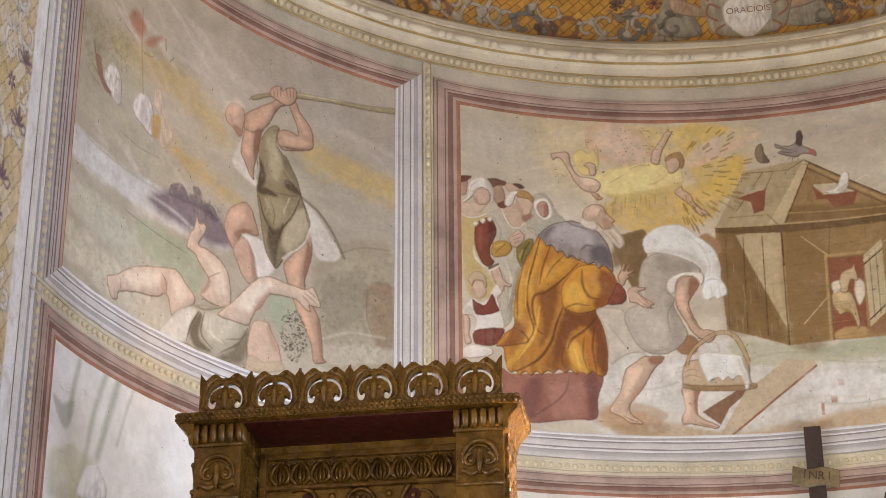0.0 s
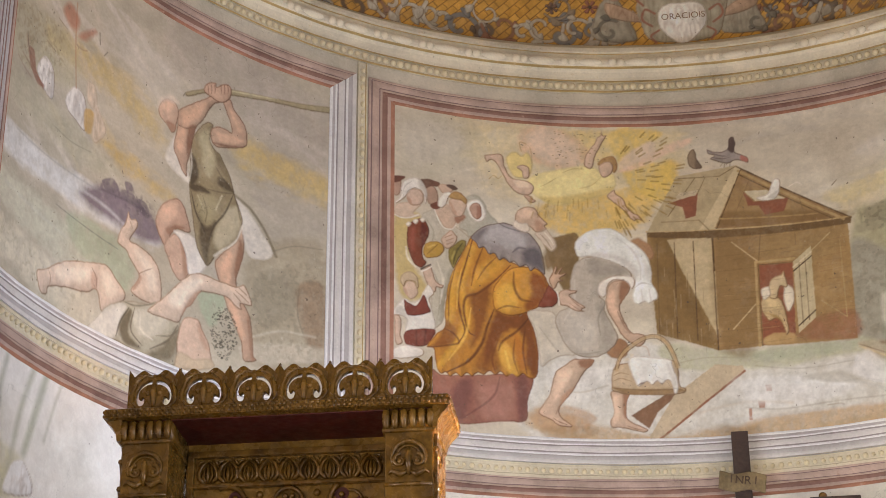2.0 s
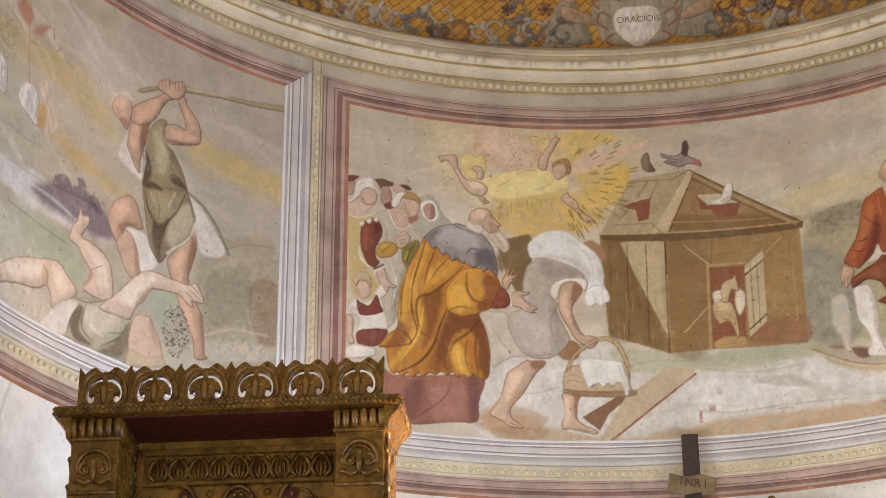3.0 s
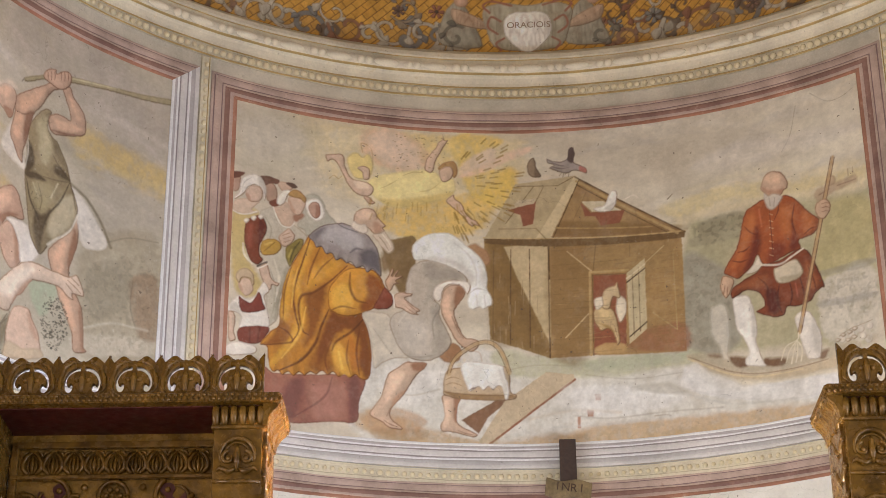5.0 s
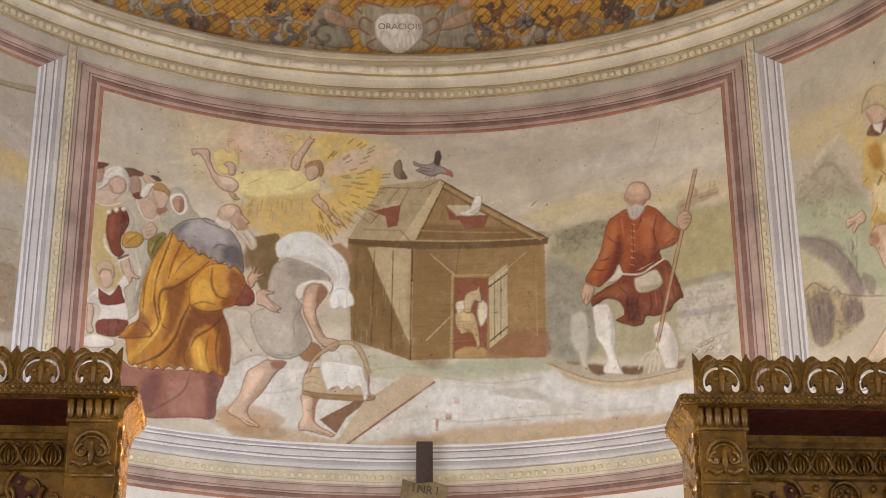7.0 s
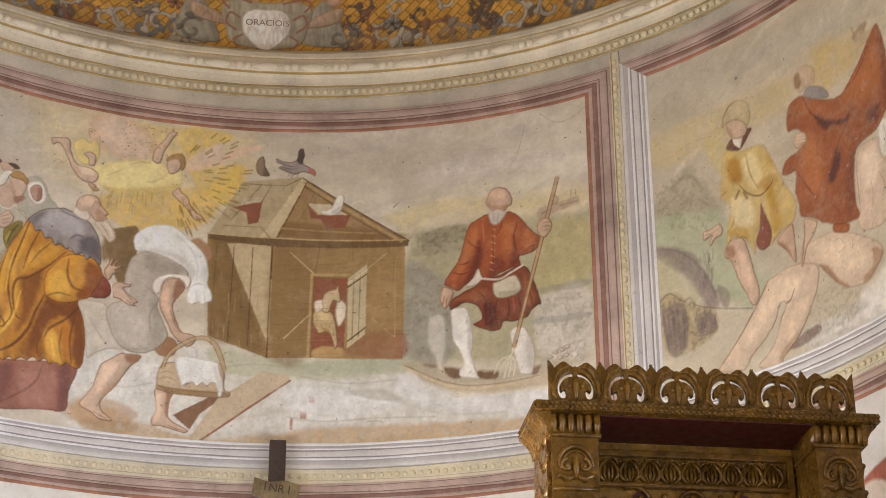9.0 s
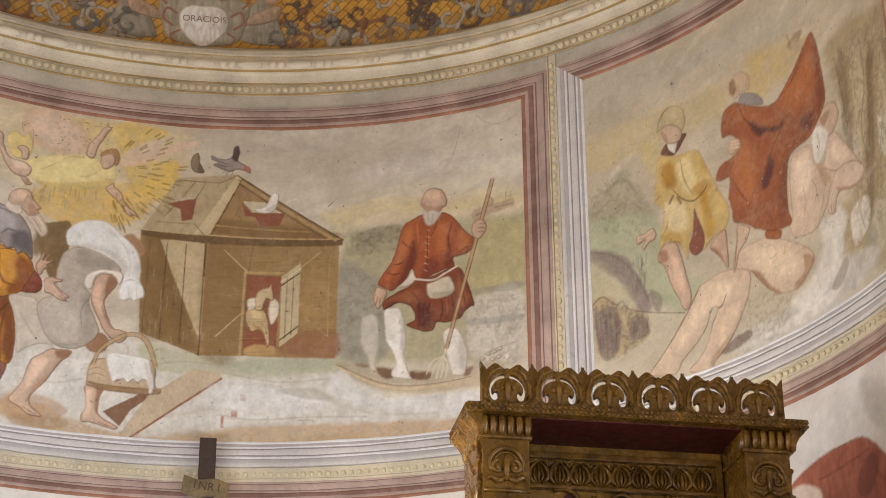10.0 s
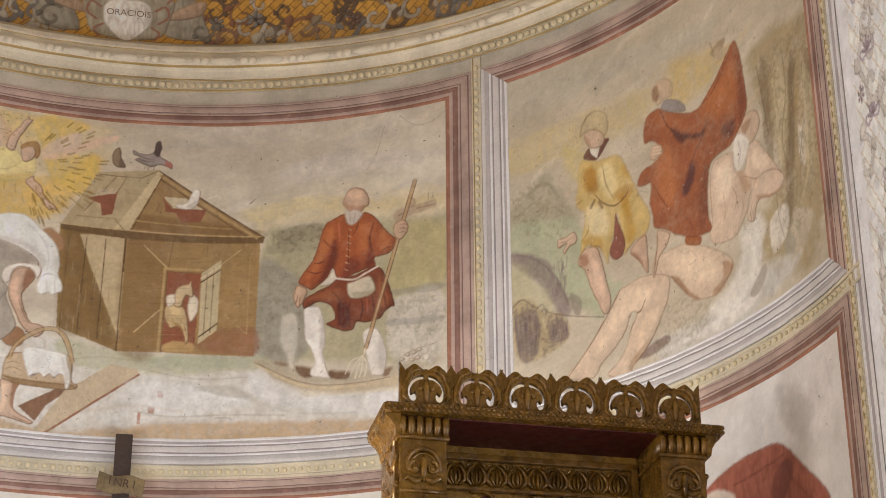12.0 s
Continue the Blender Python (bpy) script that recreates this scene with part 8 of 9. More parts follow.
middle.form("farmer", "9b5126", [(313.7, 133.5), (321.5, 136.2), (324.5, 129.6), (329.5, 132.9), (333.2, 136), (338.6, 132.9), (342.4, 128.6), (345.5, 123.9), (349.4, 119.3), (352.9, 115.5), (352.1, 110.6), (348.4, 106.9), (342.4, 105.9), (339.6, 105.1), (340.3, 99.9), (335, 99), (327, 96.5), (319.4, 94.5), (316.2, 97.3), (314.4, 101.9), (311, 96.1), (306.3, 92), (302.1, 89.2), (296.2, 92.4), (294, 94.9), (296.7, 100.2), (301.1, 106.3), (303.4, 111.3), (306, 119.9), (307.8, 126.9), (310.1, 131.3)], rim=0.8)
middle.shade("ae6533", [(309.8, 126.5), (314.1, 129.3), (314.9, 120), (309.5, 110.2), (303.5, 100.4), (299.2, 97.6), (303.9, 107.6)], 2, 0.7)
middle.shade("ae6533", [(329.2, 127.8), (335.5, 129.3), (338.3, 120.2), (335.8, 109.9), (330.2, 113)], 2.5, 0.6)
middle.shade("ae6533", [(343.7, 122.5), (349.2, 117.1), (348.7, 110.4), (343.8, 109.8)], 2, 0.6)
middle.shade("6a2c1e", [(314.9, 120), (317.3, 114), (315.9, 103.5), (311.4, 96.8), (305.7, 92.8), (310.5, 104.5)], 2, 0.7)
middle.shade("6a2c1e", [(336.5, 118.8), (338.2, 109.4), (339.7, 101.8), (333.4, 99.7), (335.5, 110)], 1.8, 0.7)
middle.shade("742f20", [(323.6, 107.3), (332, 103.6), (328.1, 97), (320.1, 95.8)], 2, 0.6)
middle.crease("5a2418", [(308.1, 121.4), (311.3, 117.1), (315.2, 114.5)], 0.7, 0.7)
middle.crease("5a2418", [(303.1, 105.9), (307.2, 106.2), (310.1, 108.2)], 0.7, 0.8)
middle.crease("5a2418", [(299.4, 101.2), (304.1, 99.6), (308.2, 100.3)], 0.7, 0.8)
middle.crease("5a2418", [(329.6, 134.3), (329.2, 127.8), (326, 121.3)], 0.7, 0.7)
middle.crease("5a2418", [(338.9, 128.4), (336.8, 118.7), (338.2, 109.4)], 0.8, 0.8)
middle.crease("5a2418", [(343, 108.2), (347.3, 110.8), (350.8, 111)], 0.7, 0.7)
middle.crease("c8744e", [(317.6, 130.4), (318.3, 119.3)], 0.8, 0.5)
middle.crease("c9a680", [(323.6, 126.2), (325.5, 125)], 0.45, 0.8, False)
middle.crease("c9a680", [(323.3, 121.9), (325.2, 120.7)], 0.45, 0.8, False)
middle.crease("c9a680", [(323, 117.5), (325, 116.4)], 0.45, 0.8, False)
middle.crease("c9a680", [(322.7, 113.2), (324.7, 112.1)], 0.45, 0.8, False)
middle.crease("c9a680", [(322.4, 109), (324.4, 107.8)], 0.45, 0.8, False)
middle.crease("c9a680", [(322.1, 104.7), (324.1, 103.6)], 0.45, 0.8, False)
middle.crease("c9a680", [(321.8, 100.4), (323.8, 99.3)], 0.45, 0.8, False)
middle.crease("5a2418", [(323.7, 128.3), (323.8, 114.5), (323.6, 96.5)], 0.5, 0.8)
middle.form("farmer", "c3b79f", [(323.2, 90.8), (326.7, 92.3), (336.4, 94.4), (339.5, 90.1), (340.5, 85.7), (338.3, 82.6), (332.7, 81), (326, 81.4), (323.5, 85.1)], rim=0.8)
middle.shade("9c8e74", [(326.2, 85.2), (335.7, 84.6), (339.9, 85.8), (337.5, 82.1), (328.6, 81.2)], 1.2, 0.6)
middle.crease("d2c9b8", [(316, 95.2), (326.8, 93.3), (334.9, 96.5), (341.6, 99.6)], 1.1, 0.9, False)
middle.crease("6a3020", [(316.6, 93.6), (326.7, 91.9), (335.1, 95.1)], 0.4, 0.7, False)
middle.form("farmer", "c49a7a", [(320, 145.4), (321.7, 149.9), (324.6, 152.6), (328.5, 152.8), (332.9, 150.6), (335.4, 146.6), (336.2, 143.4), (335.6, 139.9), (333.4, 138.9), (331.9, 136.7), (329.1, 135.9), (324.3, 137), (321.7, 139.8), (319.5, 142.9)], rim=0.7)
middle.shade("d8b698", [(323.1, 149.9), (328.4, 151.3), (332, 147.8), (330.4, 144.5), (324.2, 146)], 1.4, 0.7)
middle.shade("9c6c50", [(320.6, 143.8), (324.6, 141.4), (330.1, 140.1), (333.5, 140.4), (331.2, 136.9), (323.7, 138.3)], 1.2, 0.5)
middle.form("farmer", "beb2a4", [(321.4, 139.9), (324.3, 137.8), (327.2, 138.6), (331.2, 136.5), (332.4, 134.4), (329.4, 130.7), (325.8, 128.2), (323.1, 129.9), (321.4, 134.7)], soft=0.6, rim=0.3)
middle.crease("8c8072", [(324.2, 136.3), (324.6, 131.1)], 0.5, 0.6)
middle.crease("8c8072", [(327.6, 135.5), (326.6, 129.9)], 0.5, 0.6)
middle.form("farmer", "c09672", [(293.6, 92.8), (298.8, 90.5), (299.3, 86.8), (297, 81.9), (294.1, 78.4), (291.7, 82.7), (291.2, 87.4)], rim=0.8)
middle.crease("7a5038", [(293.9, 86.3), (292.9, 81.5)], 0.4, 0.8)
middle.crease("7a5038", [(295.5, 85.3), (294.9, 80.4)], 0.4, 0.8)
middle.crease("b08e62", [(364.7, 151.5), (349.6, 100.2), (335.1, 49.5)], 2, 1, False)
middle.crease("6c4830", [(363.6, 151.8), (348.6, 100.4), (334.1, 49.7)], 0.5, 0.85, False)
middle.crease("5c3c28", [(365.7, 150.9), (350.6, 99.6), (336.1, 49.3)], 0.6, 0.9, False)
middle.form("farmer", "c29a78", [(351.9, 125.1), (356.3, 127.2), (359.6, 125.2), (360.7, 121.3), (359, 117.4), (355.9, 114.6), (352.6, 116.2), (350.9, 120.7)], rim=0.8)
middle.crease("7a5038", [(355.3, 124.2), (358.1, 124.2), (360.1, 122.9)], 0.45, 0.85)
middle.crease("7a5038", [(355.1, 121.7), (357.9, 121.7), (359.9, 120.4)], 0.45, 0.85)
middle.crease("7a5038", [(354.9, 119.2), (357.7, 119.2), (359.7, 118)], 0.45, 0.85)
middle.crease("cdc2a8", [(334.4, 49.3), (333.5, 45.4), (326.6, 42.6), (323.1, 35.1)], 0.7, 0.9, False)
middle.crease("cdc2a8", [(332.8, 44.9), (328.4, 39.6), (325.9, 33.2)], 0.7, 0.9, False)
middle.crease("cdc2a8", [(332.8, 44.9), (330.6, 38.4), (328.8, 32)], 0.7, 0.9, False)
middle.crease("cdc2a8", [(333.1, 44.8), (332.9, 38), (331.5, 32.2)], 0.7, 0.9, False)
middle.crease("cdc2a8", [(333.4, 44.7), (335.7, 39.5), (334.5, 32.3)], 0.7, 0.9, False)
# east
east.wash("sky", "bda25c", [(117.8, 166.4), (161.1, 153.8), (152.3, 140.4), (115.6, 139.5)], soft=5, alpha=0.7)
east.wash("sky", "bfa96c", [(1.5, 157.5), (54.1, 162.1), (99.5, 157.3), (94.2, 142.1), (49.0, 138.8), (1.1, 140.1)], soft=5, alpha=0.55)
east.wash("sky", "b0aa98", [(2.6, 202.9), (80.5, 191.2), (146.5, 176.3), (140.7, 165.4), (71.2, 177.0), (2.0, 176.7)], soft=5, alpha=0.6)
east.wash("sky", "bca868", [(37.6, 146.5), (56.7, 132.5), (51.9, 116.6), (37.0, 132.4)], soft=3, alpha=0.7)
east.wash("hill", "948c72", [(0.5, 118.6), (15.8, 128.5), (25.4, 131.9), (36.3, 114.2), (43.2, 95.2), (0.2, 104.5)], soft=3, alpha=0.7)
east.line("hill", "6f6a58", [(10.0, 123.1), (23.4, 127.9), (32.5, 116.1)], width=1, soft=1, alpha=0.5)
east.wash("hill", "a0a584", [(0.3, 108.0), (39.5, 99.9), (52.0, 78.0), (71.6, 45.6), (55.7, 36.9), (19.4, 67.4), (-0.2, 89.8)], soft=3, alpha=0.85)
east.wash("hill", "806e6a", [(-0.2, 90.5), (19.9, 82.3), (30.5, 65.6), (38.7, 46.5), (30.4, 44.1), (20.0, 63.8), (-0.3, 83.6)], soft=1.6, alpha=0.85)
east.wash("hill", "b0a880", [(-0.3, 83.6), (19.3, 64.7), (26.1, 46.0), (-1.1, 52.9)], soft=3, alpha=0.7)
east.fill("rock", "a99670", [(0.1, 57.4), (6.3, 60.6), (13.6, 58.0), (19.6, 50.1), (33.4, 44.0), (35.0, 29.7), (10.7, 22.7), (0.9, 31.6)], soft=1, alpha=0.9)
east.wash("rock", "77665e", [(2.5, 52.0), (15.2, 52.2), (16.3, 28.6), (7.1, 22.5), (2.0, 35.3)], soft=1, alpha=0.85)
east.wash("rock", "77665e", [(24.1, 43.2), (33.3, 42.3), (34.7, 30.4), (23.7, 31.7)], soft=1, alpha=0.8)
east.line("rock", "5a4a40", [(0.1, 57.4), (6.3, 60.6), (11.7, 56.5), (15.3, 53.5), (19.7, 54.4), (22.5, 49.3), (37.1, 42.9), (59.4, 35.8)], width=0.6, soft=0.4, alpha=0.8)
east.wash("cliff", "9c8860", [(182.1, 139.6), (245.2, 118.7), (229.1, 12.9), (187.0, 13.7), (176.5, 43.0), (199.6, 62.9), (188.0, 100.3)], soft=4, alpha=0.85)
east.wash("cliff", "6e583c", [(215.8, 117.2), (219.5, 105.5), (205.8, 35.7), (199.4, 38.6), (207.4, 77.6)], soft=1.6, alpha=0.7)
east.wash("cliff", "6e583c", [(188.5, 129.4), (195.0, 119.2), (193.7, 69.0), (187.9, 78.1)], soft=1.6, alpha=0.6)
east.wash("cliff", "b8aa86", [(203.0, 118.0), (211.2, 100.6), (203.0, 67.4), (198.0, 76.2)], soft=2, alpha=0.7)
east.wash("cliff", "b8ae98", [(208.7, 37.3), (223.4, 27.3), (209.9, 13.1), (201.1, 22.9)], soft=2, alpha=0.7)
east.wash("cliff", "8f8878", [(201.0, 28.9), (206.9, 20.3), (199.7, 14.7), (195.6, 20.9)], soft=1.2, alpha=0.7)
east.wash("cliff", "8f8878", [(179.8, 14.3), (189.4, 13.2), (183.0, 2.6), (176.4, 6.8)], soft=1.2, alpha=0.7)
east.wash("slope", "b9b5aa", [(89.0, 11.2), (152.0, 13.6), (171.2, 21.0), (200.2, 17.4), (209.4, 10.4), (150.0, -3.8), (107.8, -4.2)], soft=3, alpha=0.9)
east.wash("slope", "b5a888", [(107.8, -4.2), (150.0, -3.8), (197.1, -1.8), (218.9, 3.2), (196.2, -7.2), (145.1, -8.0), (99.6, -6.2)], soft=2, alpha=0.8)
east.fill("slope", "7c685e", [(80.1, 7.0), (100.3, 12.2), (103.6, 8.3), (89.3, 4.2)], soft=0.6, alpha=0.9)
east.wash("cliff", "cfc8b8", [(223.8, 96.8), (229.2, 81.3), (221.8, 54.8), (217.1, 66.4)], soft=1.2, alpha=0.75)
east.wash("cliff", "7a6446", [(230.9, 111.5), (235.3, 99.6), (229.7, 59.8), (226.0, 70.8)], soft=1, alpha=0.65)
east.wash("cliff", "cfc8ba", [(186.0, 40.3), (200.3, 44.3), (201.4, 31.7), (187.0, 23.3)], soft=1.2, alpha=0.8)
east.wash("slope", "cdc6ba", [(121.1, 6.7), (151.4, 8.4), (171.9, 8.6), (164.4, 4.2), (133.2, 0.8)], soft=1.4, alpha=0.8)
east.wash("slope", "8c7c6c", [(165.3, 11.3), (177.0, 21.5), (180.2, 17.2), (171.9, 8.6)], soft=1, alpha=0.6)
east.wash("slope", "cec8bc", [(168.2, 34.4), (176.1, 40.1), (177.8, 27.2), (169.6, 15.6)], soft=1.4, alpha=0.8)
east.line("cliff", "5e4a34", [(209.5, 124.0), (209.7, 101.5), (202.9, 79.9), (205.0, 60.3)], width=0.8, soft=0.5, alpha=0.6)
east.line("cliff", "5e4a34", [(227.0, 107.5), (224.4, 80.9), (217.1, 60.3)], width=0.8, soft=0.5, alpha=0.6)
east.wash("rock", "6a5a56", [(37.6, 56.1), (44.9, 50.6), (43.8, 41.1), (39.0, 45.0)], soft=1, alpha=0.6)
east.wash("cliff", "b5a684", [(226.5, 104.6), (235.2, 87.2), (227.6, 48.9), (220.7, 58.4)], soft=1.5, alpha=0.7)
east.wash("cliff", "a88e60", [(220.6, 104.9), (226.0, 86.2), (220.1, 77.0), (217.0, 91.2)], soft=1.5, alpha=0.7)
east.line("cliff", "6e5a40", [(216.3, 113.6), (213.9, 92.9), (206.0, 59.8)], width=0.7, soft=0.5, alpha=0.6)
east.line("cliff", "6e5a40", [(193.3, 66.1), (193.7, 41.3), (196.7, 27.9)], width=0.6, soft=0.5, alpha=0.6)
east.line("rock", "5e4c44", [(4.9, 48.1), (5.9, 31.1)], width=0.8, soft=0.5, alpha=0.7)
east.line("rock", "5e4c44", [(10.8, 50.0), (11.5, 26.4)], width=0.8, soft=0.5, alpha=0.7)
east.line("rock", "5e4c44", [(29.6, 41.7), (27.0, 32.4)], width=0.7, soft=0.5, alpha=0.7)
east.line("cliff", "5a4634", [(150.0, 154.3), (153.4, 150.4), (158.4, 151.8)], width=0.5, soft=0.3, alpha=0.7)
east.speckle("field", "8a7c60", [(0.7, 125.7), (21.5, 130.3), (36.0, 108.0), (35.3, 90.8), (2.0, 104.0)], alpha=0.4)
east.speckle("field", "6e5e58", [(0.8, 57.5), (17.2, 55.1), (33.3, 40.7), (32.7, 27.7), (10.7, 23.3), (2.0, 35.3)], alpha=0.5)
east.speckle("field", "7c6a4c", [(190.9, 128.0), (241.0, 114.9), (232.9, 46.2), (201.5, 25.7), (192.3, 66.5)], alpha=0.4)
east.speckle("field", "8a7a5e", [(102.4, 28.8), (135.1, 20.1), (124.9, 2.3), (92.2, 0.8)], alpha=0.35)
east.speckle("field", "6a3626", [(94.9, 93.7), (134.2, 77.5), (132.4, 58.9), (105.6, 69.6)], alpha=0.4)
east.line("rock", "66564e", [(1.4, 52.3), (2.5, 38.6), (4.3, 26.5)], width=0.9, soft=0.5, alpha=0.7)
east.line("rock", "66564e", [(7.7, 45.7), (8.1, 33.9), (8.6, 23.8)], width=0.9, soft=0.5, alpha=0.7)
east.line("rock", "66564e", [(14.4, 49.1), (14.7, 35.6), (12.2, 26.3)], width=0.9, soft=0.5, alpha=0.7)
east.line("rock", "66564e", [(18.3, 34.7), (23.7, 30.7), (32.9, 30.9)], width=0.7, soft=0.5, alpha=0.7)
east.line("rock", "7c6c58", [(25.9, 41.0), (26.4, 34.3)], width=0.7, soft=0.5, alpha=0.7)
east.line("rock", "c4b48c", [(19.4, 46.1), (21.3, 37.2)], width=1, soft=0.7, alpha=0.7)
east.line("hill", "6e5e5a", [(3.5, 88.9), (16.2, 82.0), (28.7, 68.1), (36.6, 49.7)], width=0.9, soft=0.6, alpha=0.6)
east.line("hill", "b8b490", [(5.0, 77.0), (15.7, 65.6), (20.7, 52.4)], width=1, soft=0.8, alpha=0.6)
east.line("hill", "7c7662", [(2.2, 111.0), (13.5, 116.7), (21.2, 119.7)], width=0.7, soft=0.6, alpha=0.6)
east.line("hill", "7c7662", [(17.0, 108.6), (28.5, 111.1), (35.9, 104.5)], width=0.7, soft=0.6, alpha=0.6)
east.line("slope", "d2cfc8", [(100.5, 4.3), (133.6, 5.3), (160.9, 13.1)], width=2, soft=1.5, alpha=0.6)
east.line("slope", "8c8478", [(122.7, 15.3), (123.5, 5.8)], width=0.5, soft=0.4, alpha=0.6)
east.line("slope", "8c8478", [(148.7, 24.0), (151.6, 10.7)], width=0.5, soft=0.4, alpha=0.6)
east.line("cliff", "c6b890", [(198.5, 114.0), (199.8, 87.8), (199.6, 66.1)], width=1.2, soft=1, alpha=0.6)
east.line("cliff", "c6b890", [(226.5, 79.7), (223.3, 51.0), (214.2, 37.6)], width=1.2, soft=1, alpha=0.6)
east.line("cliff", "6a563c", [(185.6, 127.7), (188.3, 109.8), (191.1, 86.0)], width=0.8, soft=0.6, alpha=0.7)
east.line("cliff", "6a563c", [(148.8, 161.8), (151.8, 154.0), (156.8, 154.8)], width=0.6, soft=0.5, alpha=0.7)
east.fill("cliff", "8c7456", [(148.3, 156.2), (156.8, 159.6), (161.5, 157.7), (154.4, 151.2)], soft=0.8, alpha=0.7)
east.form("drapery", "cfc9bc", [(161.2, 46.5), (168.4, 48), (178.1, 48.3), (182.4, 40.2), (176.2, 30.8), (172, 20.4), (164.2, 14.6), (152.2, 8.8), (139, 8.6), (133.2, 15.9), (144.5, 19.3), (154, 24.8), (160.7, 34.4)], soft=2, alpha=0.8, rim=0)
east.form("elder", "ccb092", [(144.2, 92.4), (150.3, 93.5), (160.9, 91.1), (160.7, 82.1), (168.8, 77.7), (173.6, 88.2), (180.2, 88.8), (186.2, 81.3), (191.7, 72.9), (198.1, 63.5), (202.3, 56.8), (197.5, 53.1), (191.3, 53), (179.2, 56.4), (174.5, 57.7), (172.8, 63.2), (167.8, 54.5), (162.4, 49.1), (155.5, 45.2), (143, 47.3), (138.2, 52.4), (138.7, 65.6), (139.4, 81.5)], soft=0.8, rim=0.35)
east.shade("dcc6ab", [(145.6, 88.5), (156.7, 88.2), (158.5, 79.3), (154.4, 68.4), (144.8, 72.6)], 3, 0.6)
east.shade("a88462", [(161.6, 81.1), (168.6, 75.9), (173.2, 66.1), (167.3, 65.7), (163.5, 73.8)], 1.6, 0.5)
east.shade("dcc6ab", [(178.2, 85.3), (185.7, 77.5), (189.6, 69.2), (181.3, 71.7), (174.9, 79.5)], 2, 0.6)
east.crease("8a6646", [(168.4, 74.1), (177.4, 68.5), (184.3, 67.8)], 0.7, 0.7)
east.crease("9a7654", [(157.8, 73.2), (160.7, 65.6), (158.1, 59.8)], 0.7, 0.6)
east.crease("8a6646", [(141.2, 90.5), (140.5, 74.5), (140.6, 58.4)], 0.7, 0.6)
east.crease("9a7654", [(164.4, 65.5), (165.5, 58.7), (161.9, 52.4)], 0.7, 0.5)
east.crease("a07c5a", [(150.4, 73.4), (151.1, 63.5), (148.4, 55.1)], 0.8, 0.4)
east.form("elder", "d0b598", [(180.9, 68.8), (193.3, 66.5), (201.6, 58.7), (197.6, 53.9), (189.3, 53.6), (179.2, 56.4), (175.2, 52.1), (173.6, 47.2), (169, 48.7), (167.6, 53), (171.3, 59.2), (174.6, 65.5)], soft=0.6, rim=0.6)
east.shade("a88462", [(177.2, 59.6), (189.5, 54.7), (197.7, 54.5), (189.3, 53), (179.2, 55.9)], 0.9, 0.6)
east.crease("7c5a40", [(170.5, 53), (170.9, 48.5)], 0.4, 0.8)
east.crease("7c5a40", [(172.8, 51.9), (172.7, 47.6)], 0.4, 0.8)
east.form("elder", "c2a282", [(165.4, 101.2), (169.4, 105.8), (176, 107), (181.4, 105.2), (184.3, 100.4), (184.1, 95.1), (180.5, 91.2), (176.2, 89.4), (170.4, 90.4)], soft=0.7, rim=0.5)
east.shade("8a6446", [(168.9, 101.5), (173.1, 103.3), (176.9, 102), (173.3, 97.3), (170.1, 95.7)], 1, 0.5)
east.form("elder", "d0c8ba", [(162.7, 98.4), (168.5, 98.4), (174.5, 91.6), (172.5, 87.1), (168.3, 81.1), (164.2, 78.9), (160.8, 82.7), (160.4, 91.3)], soft=0.9, rim=0.15)
east.crease("9c8e7a", [(165.2, 95.5), (166.3, 88.5), (163.7, 82.7)], 0.7, 0.6)
east.crease("8a6646", [(160.8, 82.7), (161.3, 78.7), (165, 77.6)], 0.6, 0.6)
east.form("stooping", "ceb292", [(105.3, 58), (117.9, 57.4), (132.3, 50.7), (144.8, 42.5), (151.7, 36.5), (153.8, 31), (147.3, 24.4), (140.3, 21), (129.5, 21.9), (120.2, 26.9), (111.8, 36.3), (106.2, 43.2), (98.2, 46.1), (94.6, 52.2), (99, 57.1)], soft=0.9, alpha=0.9, rim=0.4)
east.shade("dbc3a4", [(109.1, 53.4), (125.8, 50.1), (138.9, 41.7), (137.8, 31.2), (124.2, 33.3), (112.4, 42.5)], 4, 0.6)
east.shade("9c7452", [(146.3, 36.5), (153.8, 31), (148.6, 24.5), (139.3, 20.1), (137.1, 23.8), (145.4, 28.2)], 1.3, 0.6)
east.shade("946c4a", [(106.6, 43), (111.9, 36.6), (120.2, 26.6), (127.5, 22.7), (119.7, 30.3), (113, 40)], 1.1, 0.7)
east.crease("6e4c32", [(107.4, 42.7), (113.4, 34.8), (120.2, 26.6)], 0.8, 0.8)
east.crease("7a5639", [(153.6, 36.7), (151.8, 28.8), (146, 24.9), (139.4, 20.7)], 0.8, 0.7)
east.form("stooping", "cdb192", [(70.3, 47.5), (76.3, 48.8), (86.3, 50.3), (98.3, 47.6), (106.1, 42.6), (104, 31.2), (98.4, 22), (91.7, 13.2), (85.4, 7.4), (77.2, 2), (76.1, -3.3), (63.7, 0.2), (60.1, 3.2), (67.9, 7.9), (74.2, 15.6), (77.8, 24), (82.2, 30.6), (78.3, 31.9), (73.9, 23.6), (66.5, 16.3), (56.6, 9.5), (50.7, 3.2), (33.5, 7.7), (41.9, 15.2), (51.8, 25.4), (59.9, 34.4), (66.1, 42.3)], soft=0.6, rim=0.5)
east.shade("dbc3a4", [(72, 43.6), (83.9, 44.6), (91.7, 40.3), (87.1, 32.2), (75.2, 31.3), (65.1, 24.7), (53.1, 15.3), (59.4, 26.4)], 3, 0.6)
east.shade("dac0a0", [(86.8, 27.5), (96.9, 28.9), (90, 16.9), (81.5, 8.6), (81.3, 16.5)], 2, 0.5)
